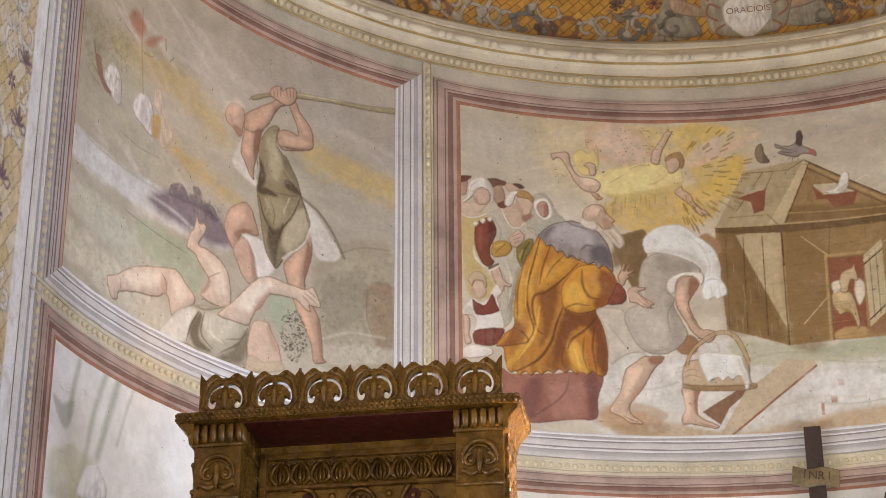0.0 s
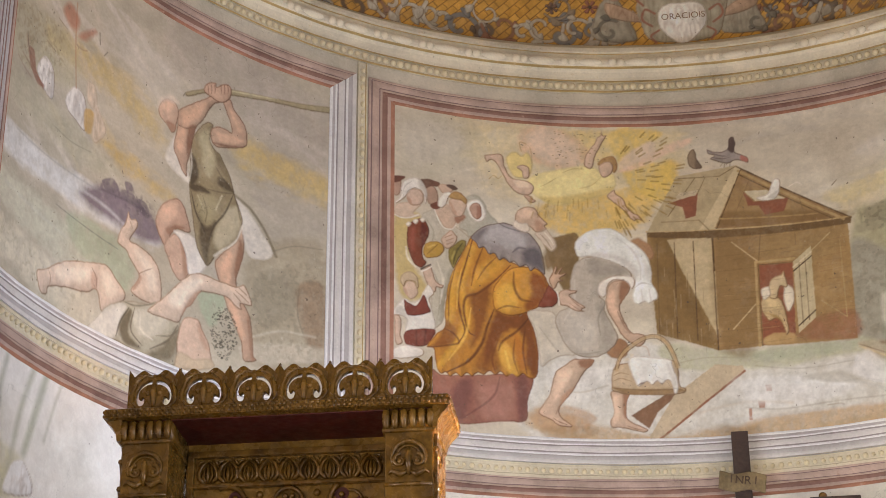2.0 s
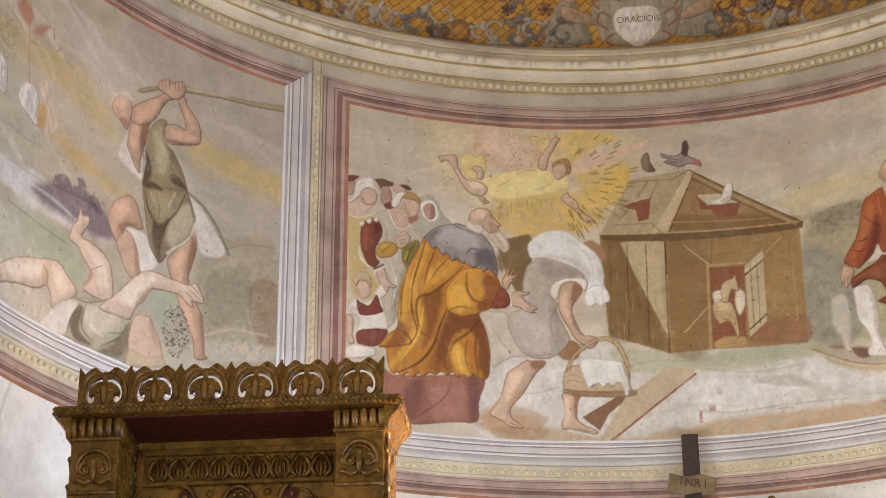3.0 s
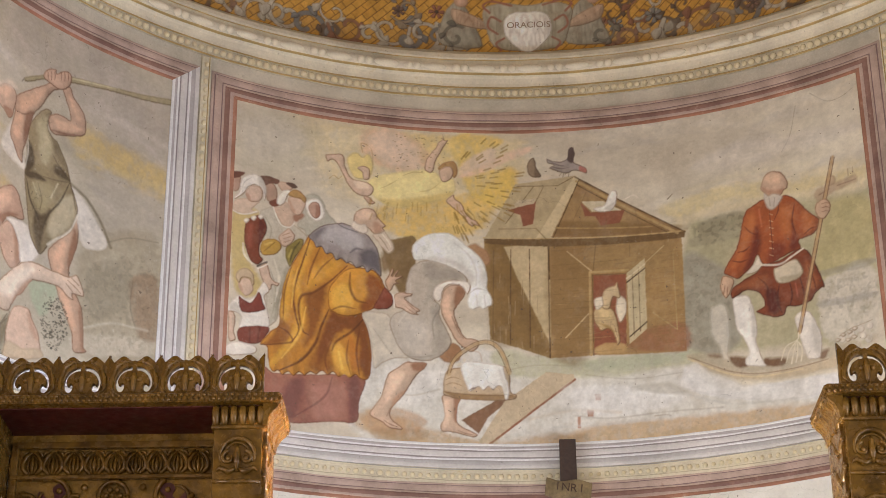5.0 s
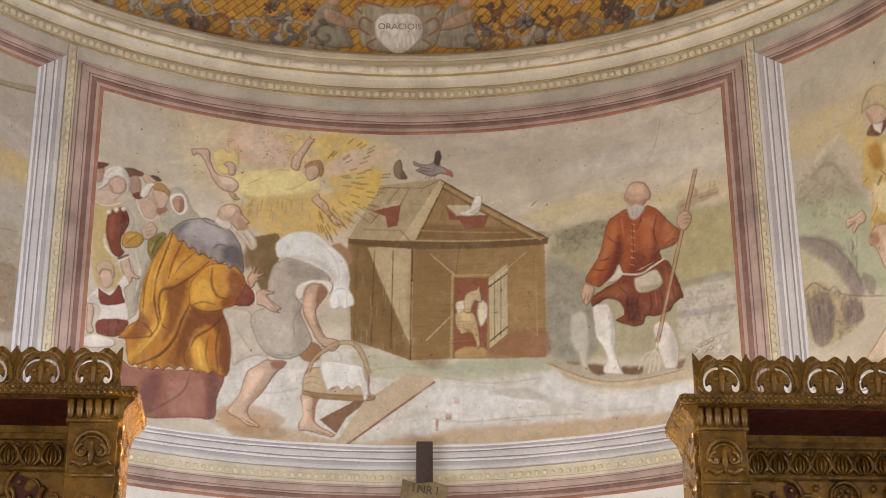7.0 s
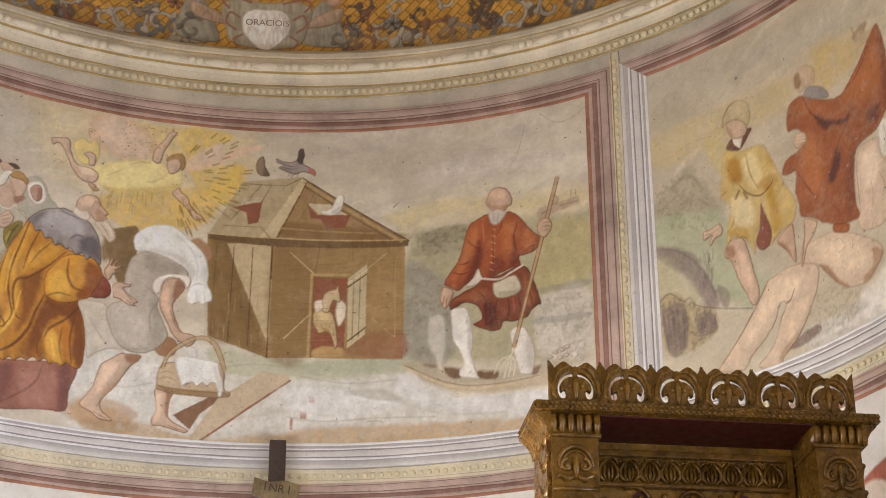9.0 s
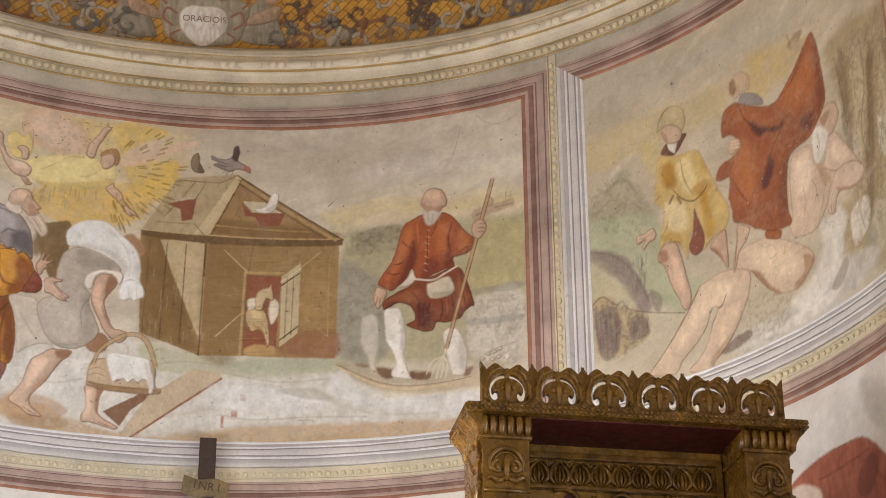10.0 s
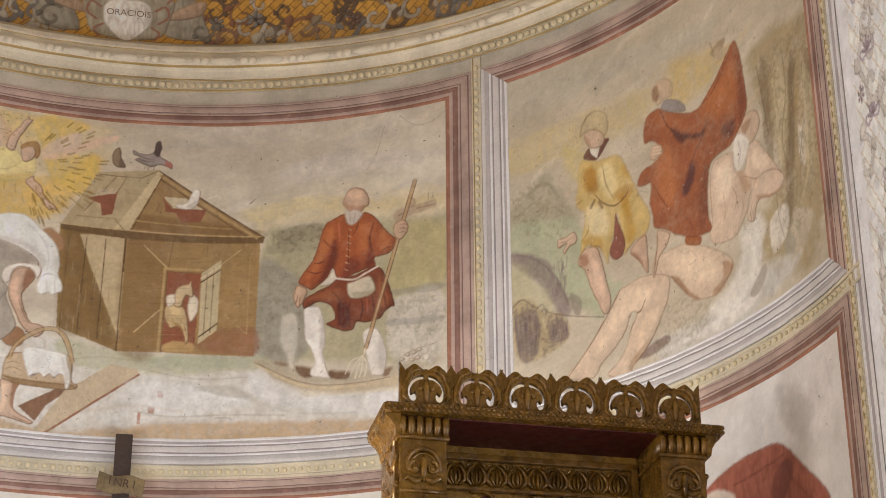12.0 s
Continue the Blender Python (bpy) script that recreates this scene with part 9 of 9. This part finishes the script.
east.shade("a07a58", [(89.8, 13.8), (81.4, 6.4), (76.3, -0.9), (75.9, 5.5)], 1.2, 0.5)
east.crease("64442c", [(71.1, 47.5), (65.6, 40.8), (52.5, 25.8), (34.6, 8.1)], 1, 0.85)
east.crease("6e4c32", [(82.2, 30.6), (76.1, 21.3), (69.2, 10), (61.2, 3.5)], 1, 0.8)
east.crease("6e4c32", [(88.2, 36.7), (84.6, 31.4), (79.1, 31.3), (75.9, 30.4)], 0.9, 0.8)
east.crease("7a5639", [(79.1, 31.3), (73.9, 23.6), (67.3, 16.4)], 0.7, 0.6)
east.crease("7a5639", [(103.7, 28.1), (96.1, 18.1), (85.4, 8.3), (77.2, 1.4), (76.1, -3.3)], 0.7, 0.7)
east.form("stooping", "c6a382", [(99.3, 71.8), (108.2, 67.7), (105.5, 61.2), (100.2, 56.7), (95.3, 46.4), (94.7, 53.8), (98.2, 62.3)], soft=0.6, rim=0.5)
east.crease("6a482e", [(99.6, 71), (98, 60.7), (94.5, 46.1)], 0.8, 0.8)
east.form("cloak", "95562a", [(120.3, 61), (130.7, 56.8), (129.5, 52.5), (119.9, 56.3)], soft=0.5, rim=0.3)
east.form("yellow_tunic", "c09a7c", [(44.6, 75.7), (48.7, 79.5), (56.3, 78), (58.8, 72.8), (60.8, 65.5), (62.9, 54.8), (65, 44.2), (63.1, 37.6), (59.3, 37.5), (55.8, 45.4), (51.3, 55.1), (48, 66.2), (44, 70.8)], rim=0.7)
east.shade("94684a", [(45.1, 76.5), (50.4, 74.9), (50.1, 68.9), (45.5, 70.3)], 1.2, 0.6)
east.shade("d8b89c", [(53.3, 71.2), (57.7, 66.4), (60.8, 52.1), (59, 47.8), (54.2, 59.2)], 1.6, 0.6)
east.form("yellow_tunic", "bd9474", [(79.4, 66.5), (83.7, 70.9), (90.8, 73.3), (91.8, 64.7), (91.6, 51), (88.6, 53.7), (85, 59.9)], rim=0.6)
east.shade("8e6246", [(79.8, 66.3), (84.4, 64), (88.7, 55.9), (85.7, 59)], 1, 0.6)
east.form("yellow_tunic", "c1a45c", [(49.2, 133.1), (59, 129.6), (65.8, 128.8), (75, 127), (80.5, 116.1), (85.9, 103.7), (88.3, 97.7), (94.2, 87), (94.4, 78.6), (90.8, 73.3), (83.8, 72.5), (78.4, 69.5), (75.4, 67.2), (74.1, 77.7), (71.7, 92), (68.6, 79.6), (64.9, 69.1), (63.5, 65.9), (59, 76.1), (50.6, 79.9), (45.9, 77), (47.1, 86.8), (49.6, 99.7), (44.1, 106.8), (45.4, 118.6), (47.1, 128.6)], soft=1, alpha=0.88, rim=0.3)
east.shade("a87a28", [(50.5, 126.6), (57.6, 125.5), (59.3, 112), (53, 111.8), (49.7, 118.5)], 2, 0.75)
east.shade("b0882f", [(74.7, 101.2), (79.5, 101.1), (82, 88.3), (84.5, 77.3), (78.6, 72.7), (76.8, 83.4)], 2.2, 0.75)
east.shade("b0882f", [(47, 85.1), (58.6, 83), (60.5, 75.6), (50.6, 80.2)], 1.8, 0.65)
east.shade("d6c692", [(60.7, 123.7), (68.8, 124.1), (72.7, 108.8), (67.6, 103.1), (61.6, 111.1)], 2.5, 0.6)
east.shade("d2c398", [(51.8, 104.2), (63.3, 97.8), (64.9, 84.2), (54.8, 86), (50.5, 94.2)], 2.5, 0.6)
east.shade("a87a28", [(69.7, 104.7), (80, 107.7), (83.6, 101.2), (75.4, 99.2)], 1.6, 0.5)
east.shade("b08a3a", [(78.7, 120.3), (83.4, 109.8), (80.1, 110.1), (76.5, 117.7)], 1.5, 0.5)
east.crease("62421f", [(56.8, 109.7), (62.7, 102.1), (70.5, 97.9), (77.9, 100.7), (80.5, 103.8)], 0.9, 0.85)
east.crease("6c4a28", [(56.6, 106), (54.1, 102.4)], 1.3, 0.8)
east.crease("6c4a28", [(59.7, 103.9), (61.8, 99.7)], 1.2, 0.8)
east.crease("7a5a2c", [(63.2, 126.2), (64.9, 113.4), (69.9, 102.2)], 0.8, 0.6)
east.crease("7a5a2c", [(46.2, 83.7), (51, 88.3), (52, 92.7)], 0.7, 0.6)
east.crease("6c4a28", [(46.6, 77.4), (51.4, 79.6), (58.3, 77.4), (60.3, 72.3)], 0.7, 0.8)
east.crease("6c4a28", [(76.7, 68.1), (82.5, 71.3), (91.5, 72.7)], 0.7, 0.8)
east.crease("8a6a34", [(44.9, 107.5), (48.1, 108.6)], 0.8, 0.6)
east.crease("8a6a34", [(46.5, 125.2), (44.8, 122.3)], 0.6, 0.6)
east.form("yellow_tunic", "875240", [(70.6, 93.1), (72.3, 87.8), (76.3, 75.2), (74.2, 66.9), (67.9, 66.4), (65.5, 72.6), (68.6, 79.6)], soft=0.5, rim=0.4)
east.form("yellow_tunic", "c9a788", [(31.1, 90.1), (35.7, 90.4), (40.4, 91.7), (42.6, 91), (44, 87.1), (42.3, 84.2), (38.5, 83.7), (35.3, 80.2), (33.9, 82.4), (36.3, 86.1), (31.7, 84.7), (30.2, 86.6)], rim=0.8)
east.crease("7c5a40", [(31.8, 88.1), (36.4, 87.4), (40.3, 89)], 0.4, 0.8)
east.crease("7c5a40", [(32.5, 85.2), (37.1, 85.9)], 0.4, 0.8)
east.form("yellow_tunic", "d6cfc0", [(54.7, 138.6), (60.6, 137.1), (61.2, 134), (59.1, 130.9), (55.6, 134)], rim=0.2)
east.form("yellow_tunic", "6c4634", [(50.1, 134.2), (54.3, 139.4), (55.7, 135), (59.9, 130.6), (57.1, 130.6)], soft=0.4, rim=0)
east.form("yellow_tunic", "74483a", [(59.9, 130.6), (61.7, 135.9), (64.8, 140.4), (68.8, 139.6), (65.3, 135.3), (61.9, 131.6)], soft=0.4, rim=0.3)
east.form("yellow_tunic", "c9a888", [(51.2, 148.5), (56, 150.2), (62.7, 147.3), (65.7, 142.2), (64.3, 138.2), (60.6, 137.1), (55.5, 138.7), (52.5, 142.6)], rim=0.5)
east.shade("a07a5a", [(51.5, 147.6), (54.6, 145), (55.9, 139.6), (52.9, 142.5)], 0.9, 0.5)
east.form("yellow_tunic", "b8a67e", [(48.4, 148.8), (49.5, 155.6), (53.7, 160.1), (58.6, 161.1), (64.6, 159.1), (67.6, 154.7), (68.4, 147.2), (65.8, 142.9), (61.9, 147.2), (56, 150.2), (51.2, 149.2)], soft=0.7, alpha=0.9, rim=0.4)
east.crease("6a4a30", [(48.7, 147.6), (50.2, 154.2), (54.5, 159.5), (59.4, 160.4)], 0.6, 0.7)
east.crease("8a6a48", [(49.8, 146.1), (52.1, 143.8)], 0.9, 0.6)
east.form("cloak", "965835", [(99.9, 142.8), (105.6, 143.1), (111.8, 138.9), (122.3, 132.7), (131, 129.3), (137.9, 130.4), (145.5, 135.8), (153.2, 141.4), (161.3, 149), (168.3, 153), (171.6, 146.8), (173.4, 137.4), (174.7, 123.4), (175.2, 111.7), (172.5, 106.5), (165.3, 100.3), (158.6, 96.1), (148.2, 95.5), (142.4, 93.2), (140, 87.7), (138.1, 77.2), (137.8, 66), (139.6, 57.3), (132.9, 56.8), (124.4, 58.7), (114.2, 64), (106.2, 69.8), (97.5, 75.1), (96.8, 82.7), (95.2, 89.9), (96.9, 101.1), (91.9, 101.4), (87.1, 103.9), (90.5, 110.5), (97.7, 112), (103.3, 113.7), (106.6, 117.4), (99.9, 125.4), (93.7, 126.4), (93.8, 135), (96, 141)], soft=0.7, rim=0.4)
east.shade("ae6b3a", [(142.8, 132.4), (155.1, 137), (166.8, 141), (166.2, 119.6), (151.5, 117), (139.5, 122.8)], 4, 0.6)
east.shade("ae6b3a", [(103.8, 119.7), (114, 112.6), (116.8, 94.6), (109.4, 82.7), (102.3, 95.5)], 4, 0.6)
east.shade("a86437", [(103.1, 139.6), (119.9, 131), (125.8, 122.5), (115.1, 126.4), (104.8, 133)], 3, 0.5)
east.shade("59322e", [(114.3, 126.7), (123.4, 119.9), (134.6, 114.7), (139.3, 116.5), (137, 111.6), (125.6, 115.5), (121.2, 114.8), (116.4, 121)], 1.6, 0.75)
east.shade("5a3431", [(127, 100.8), (130.4, 95.3), (126.6, 87.1), (121, 83.5), (119.3, 88.2), (123.7, 94.2)], 1.8, 0.75)
east.shade("63382f", [(154.5, 109.9), (163.9, 108.5), (161, 100.8), (153.8, 103.7)], 2, 0.65)
east.shade("74402c", [(136.5, 92.6), (141.2, 90.5), (137, 66.4), (131.3, 62.3), (131.9, 78.2)], 3, 0.55)
east.shade("6e3a28", [(170.5, 142.4), (173.7, 123.9), (174, 110.6), (167.7, 107.3), (168.6, 123.3)], 2.5, 0.5)
east.crease("5a2e22", [(106.7, 141.2), (111.1, 130.2), (115.8, 124.7)], 0.9, 0.7)
east.crease("5a2e22", [(137.9, 130), (148.5, 133.6), (162.5, 146.6)], 0.7, 0.5)
east.crease("63352a", [(141.3, 118.6), (137.9, 111.8), (130.9, 105), (126.6, 97)], 1, 0.6)
east.crease("5a2e22", [(99.2, 98.5), (103.6, 89.3), (109.6, 80.3)], 0.9, 0.5)
east.crease("7a4430", [(119.3, 73.7), (125, 64.9), (123.3, 60.4)], 1, 0.5)
east.form("cloak", "8f8680", [(107.8, 143.8), (112.3, 145.6), (119.9, 141.7), (124.9, 136.6), (125.4, 132.3), (115.9, 136), (108.4, 140.8)], soft=0.6, rim=0.3)
east.form("cloak", "bb9a74", [(100.8, 154.7), (103.7, 158.7), (109, 159.7), (114.9, 156.2), (117.1, 150.7), (115.9, 146), (110.6, 146.4), (105.7, 145.1), (102.2, 149.5)], soft=1, alpha=0.85, rim=0.3)
east.shade("86603e", [(101.8, 156), (105.3, 157.2), (106.6, 150.3), (103.7, 147.4), (101.4, 150.6)], 1.2, 0.65)
east.form("cloak", "c8a684", [(97.4, 120.3), (101, 122.2), (104.3, 121.5), (106.7, 118.4), (105.6, 115.5), (100.3, 113.6), (97.1, 116.3)], soft=0.5, rim=0.4)
east.crease("d8bfa2", [(100, 121.3), (105.9, 119.8)], 0.5, 0.8)
east.crease("d8bfa2", [(99.9, 119.3), (105.8, 117.8)], 0.5, 0.8)
east.crease("d8bfa2", [(99.8, 117.3), (105.6, 115.8)], 0.5, 0.8)
east.form("tassel", "b29a76", [(150.8, 154.6), (155.9, 157.1), (161.3, 152.5), (164.3, 153.2), (162.8, 149.2), (155.8, 147.5), (151.2, 149.3)], soft=1.2, alpha=0.7, rim=0.2)
# low_west
low_west.wash("wall", "d6d4d0", [(43.3, 84.6), (79.2, 85.5), (109.3, 74.4), (99.4, 45.8), (58.4, 34.3), (51.0, 59.3)], soft=6, alpha=0.7)
low_west.line("frond", "9fa392", [(23.2, 88.3), (19.4, 73.1), (17.4, 60.2)], width=3.2, soft=1.5, alpha=0.8)
low_west.line("frond", "a8aa98", [(46.2, 91.3), (38.2, 68.8), (33.8, 48.3), (27.6, 25.0)], width=3.5, soft=1.5, alpha=0.8)
low_west.line("frond", "a2a692", [(57.1, 93.8), (49.7, 70.0), (43.2, 48.6)], width=4.5, soft=1.5, alpha=0.8)
low_west.line("frond", "a8a898", [(67.8, 90.3), (63.4, 77.4), (57.9, 58.8)], width=1.5, soft=1, alpha=0.7)
low_west.fill("frond", "9ea294", [(2.0, 64.5), (11.7, 63.5), (21.2, 68.3), (18.2, 54.8), (10.6, 54.3)], soft=1, alpha=0.8)
low_west.wash("frond", "bdb99a", [(5.4, 38.8), (28.9, 49.3), (49.8, 31.7), (8.8, 18.7)], soft=3, alpha=0.8)
low_west.fill("jar", "dcdcdc", [(30.3, 25.8), (31.8, 35.6), (36.9, 42.8), (44.7, 44.2), (52.5, 32.0)], soft=0.6, edge=0.3)
# low_east
low_east.wash("wall", "d4cec8", [(136.5, 76.9), (210.8, 84.8), (226.5, 84.1), (219.7, 49.0), (186.0, 52.5)], soft=6, alpha=0.7)
low_east.wash("wall", "b8b2ac", [(181.4, 84.7), (207.2, 64.2), (195.4, 52.1), (181.3, 67.9)], soft=3, alpha=0.6)
low_east.fill("tent", "a05c46", [(119.3, 47.4), (142.7, 57.3), (168.7, 58.2), (180.0, 55.3), (193.8, 42.3), (213.6, 17.0), (140.4, 36.0)], soft=0.6, edge=0.3)
low_east.wash("tent", "713a2e", [(170.8, 40.9), (181.7, 47.9), (186.7, 41.4), (179.1, 30.2), (169.4, 30.4)], soft=1, alpha=0.85)
low_east.line("tent", "6a3a2c", [(141.6, 46.9), (158.6, 48.0), (180.1, 50.0)], width=0.9, soft=0.6, alpha=0.8)
low_east.line("tent", "6a3a2c", [(180.7, 54.2), (184.1, 39.5), (200.1, 22.5)], width=0.7, soft=0.6, alpha=0.8)
low_east.fill("tent", "d0c0b0", [(119.6, 46.2), (129.4, 48.1), (141.1, 42.5), (140.4, 36.0), (120.7, 41.4)], soft=0.8)
# short strokes of gold round the glory, and fine dots above it
g = random.Random(7)
for i in range(64):
    a, r = radians(g.uniform(-75, 55)), g.uniform(20, 44)
    x, z = 126 + r * math.cos(a) * 1.1, 166 + r * math.sin(a)
    middle.line("glory", "8a6a24", [(x, z), (x + 4.5 * math.cos(a), z + 4.5 * math.sin(a))], .9, .4, .75, True)
for i in range(34):
    x, z = g.uniform(84, 150), 150 + g.uniform(-9, 2)
    middle.line("glory", "9a7422", [(x, z), (x + (x - 118) * .04, z - g.uniform(3, 6))], .6, .4, .5, True)
for i in range(60):
    x, z = g.uniform(98, 132), g.uniform(172, 197)
    middle.line("glory", "7c6030", [(x, z), (x + .6, z)], .55, .25, .6, True)
# boards and nail heads of the hut
for i in range(9):
    z = 56 + i * 9.5
    middle.line("hut", "6e5432", [(193, z - 2), (232 + 4 * math.sin(i * 2.3), z - 1)], .3, .25, .45)
    middle.line("hut", "6e5432", [(252, z), (268, z + .5)], .3, .25, .35)
for i in range(70):
    x, z = g.uniform(194, 264), g.uniform(60, 112)
    if 222 < x < 250 and z < 100:
        continue
    middle.line("hut", g.choice(("6a5230", "a88c5c", "755a34")), [(x, z), (x + g.uniform(4, 14), z + g.uniform(-.6, .6))], .35, .25, .35)
for i in range(30):
    x, z = g.uniform(154, 188), g.uniform(62, 108)
    middle.line("hut", g.choice(("6a5230", "bda880")), [(x, z), (x + g.uniform(-.4, .4), z - g.uniform(4, 14))], .35, .25, .35)
for i in range(160):
    k = g.choice((west, middle, east))
    x, z = g.uniform(5, k.x[-1] - 5), g.uniform(5, 195)
    k.line("field", g.choice(("6c6050", "7c7060", "54483c")), [(x, z), (x + g.uniform(-1.2, 1.2), z - g.uniform(.4, 1.6))], g.uniform(.3, .7), .25, g.uniform(.3, .7), True)

# dark dabs of a shrub, and the brushed shade of the rocks
for i in range(240):
    a, r = g.uniform(0, 6.28), math.sqrt(g.random())
    x, z = 178 + 9 * r * math.cos(a), 28 + 15 * r * math.sin(a)
    west.line("field", g.choice(("4e4838", "5e5644", "3e382c")), [(x, z), (x + .5, z + g.uniform(-.5, .5))], g.uniform(.5, .9), .2, .75, True)
for i in range(70):
    x, z, top_ = g.choice(((g.uniform(2, 15), g.uniform(26, 44), 9), (g.uniform(23, 36), g.uniform(28, 38), 7), (g.uniform(26, 36), g.uniform(56, 74), 6)))
    east.line("field", g.choice(("6a5662", "75625e", "5e4c50")), [(x, z), (x + g.uniform(-1.5, 1.5), z + top_ * g.uniform(.6, 1.3))], g.uniform(.5, 1.1), .4, g.uniform(.3, .6), True)

west.weather(.20), middle.weather(.10), east.weather(.22)
for sheet, key, z0, label in ((west, "west", BOT_Z, "weathered grey and ochre fresco with a raised club"),
                              (middle, "mid", BOT_Z, "weathered fresco with a wooden hut and ochre cloak"),
                              (east, "east", BOT_Z, "weathered fresco with rust red cloak and yellow tunic by a cliff"),
                              (low_west, "west", 4.1, "faded white lower fresco with pale green fronds"),
                              (low_mid, "mid", 4.1, "faded white lower fresco field"),
                              (low_east, "east", 4.1, "faded white lower fresco with a rust red tent")):
    thing = tagged(new("fresco_painting"), label, "fresco", "frescoes of the apse")
    s0 = PANELS[key][0]
    sheet.hang(thing, lambda X, Z, s0=s0, z0=z0: on_wall(s0 + X / 100, z0 + Z / 100, 0.006), FRESCO)

# ---- painted half dome ----
gold = Fresco(740, 62, 0.6, "9a7a3a", "a8863e", 61)
DOME_S = -3.55
lattice(gold, .707, .707, "ae7e28", "bb8c34", "553a16", 4.7, 3)
g = random.Random(12)
INKS = ("84745e", "5e4c3a", "98907e", "80583e", "a39a88", "6c6a66")
for i in range(62):
    x = 8 + i * 11.8 + g.uniform(-4, 4)
    if abs(x - 358) < 42:
        continue
    scroll(gold, x, g.uniform(2, 14), g.uniform(9, 14), g.uniform(0, 6.3), g.choice((-1, 1)), g.choice(INKS), g.uniform(1.6, 3.0))
    scroll(gold, x + g.uniform(-5, 5), g.uniform(18, 50), g.uniform(6, 11), g.uniform(0, 6.3), g.choice((-1, 1)), g.choice(INKS), g.uniform(1.0, 2.2))
    gold.wash("", g.choice(("6a5a46", "5a4c3a", "857c6a")), [(x - 5, 2), (x + 6, 1), (x + 8, 9), (x + 1, 14), (x - 7, 8)], 1.5, .2)
for i in range(26):
    x = 14 + i * 28.5 + g.uniform(-6, 6)
    if abs(x - 358) > 45:
        flower(gold, x, g.uniform(10, 48), g.uniform(3, 5), g.choice(("76736c", "6c5444", "8a5a44")), "4c3c30")
for x0, k in ((318, 1), (398, -1)):
    # grey creatures of the strapwork beside the shield, as plain scrolls
    gold.fill("strapwork", "8f8774", [(x0 - 14, 4), (x0 + 10, 3), (x0 + 8, 16), (x0 + 2, 30), (x0 - 4, 36), (x0 - 12, 28), (x0 - 16, 14)], .6, edge=.4)
    gold.fill("strapwork", "a58a70", [(x0 - 5 * k, 20), (x0 + 14 * k, 16), (x0 + 15 * k, 20), (x0 + 2 * k, 28), (x0 - 8 * k, 30)], .5, edge=.4)
    gold.dots("strapwork", "b08c74", [(x0 - 2 * k, 36)], 4.6, .5)
    scroll(gold, x0 - 6 * k, 10, 9, 1, k, "6c6658", 1.4)
gold.fill("strapwork", "9c937c", [(340, 2), (376, 2), (384, 16), (386, 30), (374, 35), (358, 33), (342, 35), (330, 30), (332, 16)], .5, edge=.3)
for k in (-1, 1):
    gold.line("strapwork", "8e5a44", [(358 + k * 17, 22), (358 + k * 23, 25), (358 + k * 25, 18), (358 + k * 19, 13)], 1.5, .4)
    gold.line("strapwork", "8e5a44", [(358 + k * 10, 33), (358 + k * 22, 36), (358 + k * 28, 33), (358 + k * 24, 28)], 1.5, .4)
    gold.line("strapwork", "8e5a44", [(358 + k * 15, 10), (358 + k * 20, 6), (358 + k * 17, 1)], 1.4, .4)
gold.fill("shield", "d6d0c4", [(358, -1), (350, 4), (344, 12), (343, 20), (345.5, 26), (352, 28.5), (358, 28), (364, 28.5), (370.5, 26), (373, 20), (372, 12), (366, 4)], .4, edge=.2)
gold.line("band", "7a4a34", [(0, 52), (740, 52)], 3.4, .5, .95, True)
gold.line("band", "b8ae98", [(0, 57), (740, 57)], 6, .5, .95, True)
painted = tagged(new("dome_painting"), "gold lattice dome painting with grotesque scrollwork and white shield", "fresco")
gold.hang(painted, lambda X, Z: on_dome(DOME_S + X / 100, Z / 100, 0.004), FRESCO)
SHIELD_S, SHIELD_V = DOME_S + 3.585, .185
PALE_INK = plaster("faded_ink", (150, 126, 104), 0.1)
p = on_dome(SHIELD_S, SHIELD_V, 0.016)
a, b = SHIELD_S / R, SHIELD_V / R
words = lettering("ORACIOIS", .060, painted, Matrix.Translation(p.tolist()) @ Matrix.Rotation(-a, 4, "Z") @ Matrix.Rotation(math.pi / 2 + b, 4, "X"), PALE_INK, .0005)

# ---- painted piers of the arch ----
for side, label in ((-1, "west"), (1, "east")):
    pier = Fresco(66, 420, 1.0, "c4b48c", "cbbd9a", 71 + side)
    # east colours are paler: the strong light on that pier is put into them
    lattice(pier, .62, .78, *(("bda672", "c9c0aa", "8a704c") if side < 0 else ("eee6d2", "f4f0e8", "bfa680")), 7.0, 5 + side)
    g = random.Random(31 + side)
    for i in range(26):
        z = 10 + i * 16
        scroll(pier, g.uniform(16, 50), z, g.uniform(8, 14), g.uniform(0, 6.3), g.choice((-1, 1)), "c9c5bc", 2.6)
        if i % 2 == 0:
            x = g.uniform(18, 48)
            palmette(pier, x, z, 8.0, "7c6470" if side < 0 else "a0909a")
        elif i % 4 == 1:
            flower(pier, g.uniform(18, 48), z, 3.6, "86707a" if side < 0 else "a2949a", "c0b8a8")
    pier.line("band", "8a5a50", [(1.5, 0), (1.5, 420)], 3, .4, .9, True)
    # white edge band, its white raised for the glare on the pier's corner
    pier.line("band", "f6f5f2", [(60, 0), (60, 420)], 12, .4, 1, True)
    thing = tagged(new("pier_painting"), "faded yellow lattice painting with plum scrollwork, painted brighter on the lit east pier", "fresco", "pier paintings")
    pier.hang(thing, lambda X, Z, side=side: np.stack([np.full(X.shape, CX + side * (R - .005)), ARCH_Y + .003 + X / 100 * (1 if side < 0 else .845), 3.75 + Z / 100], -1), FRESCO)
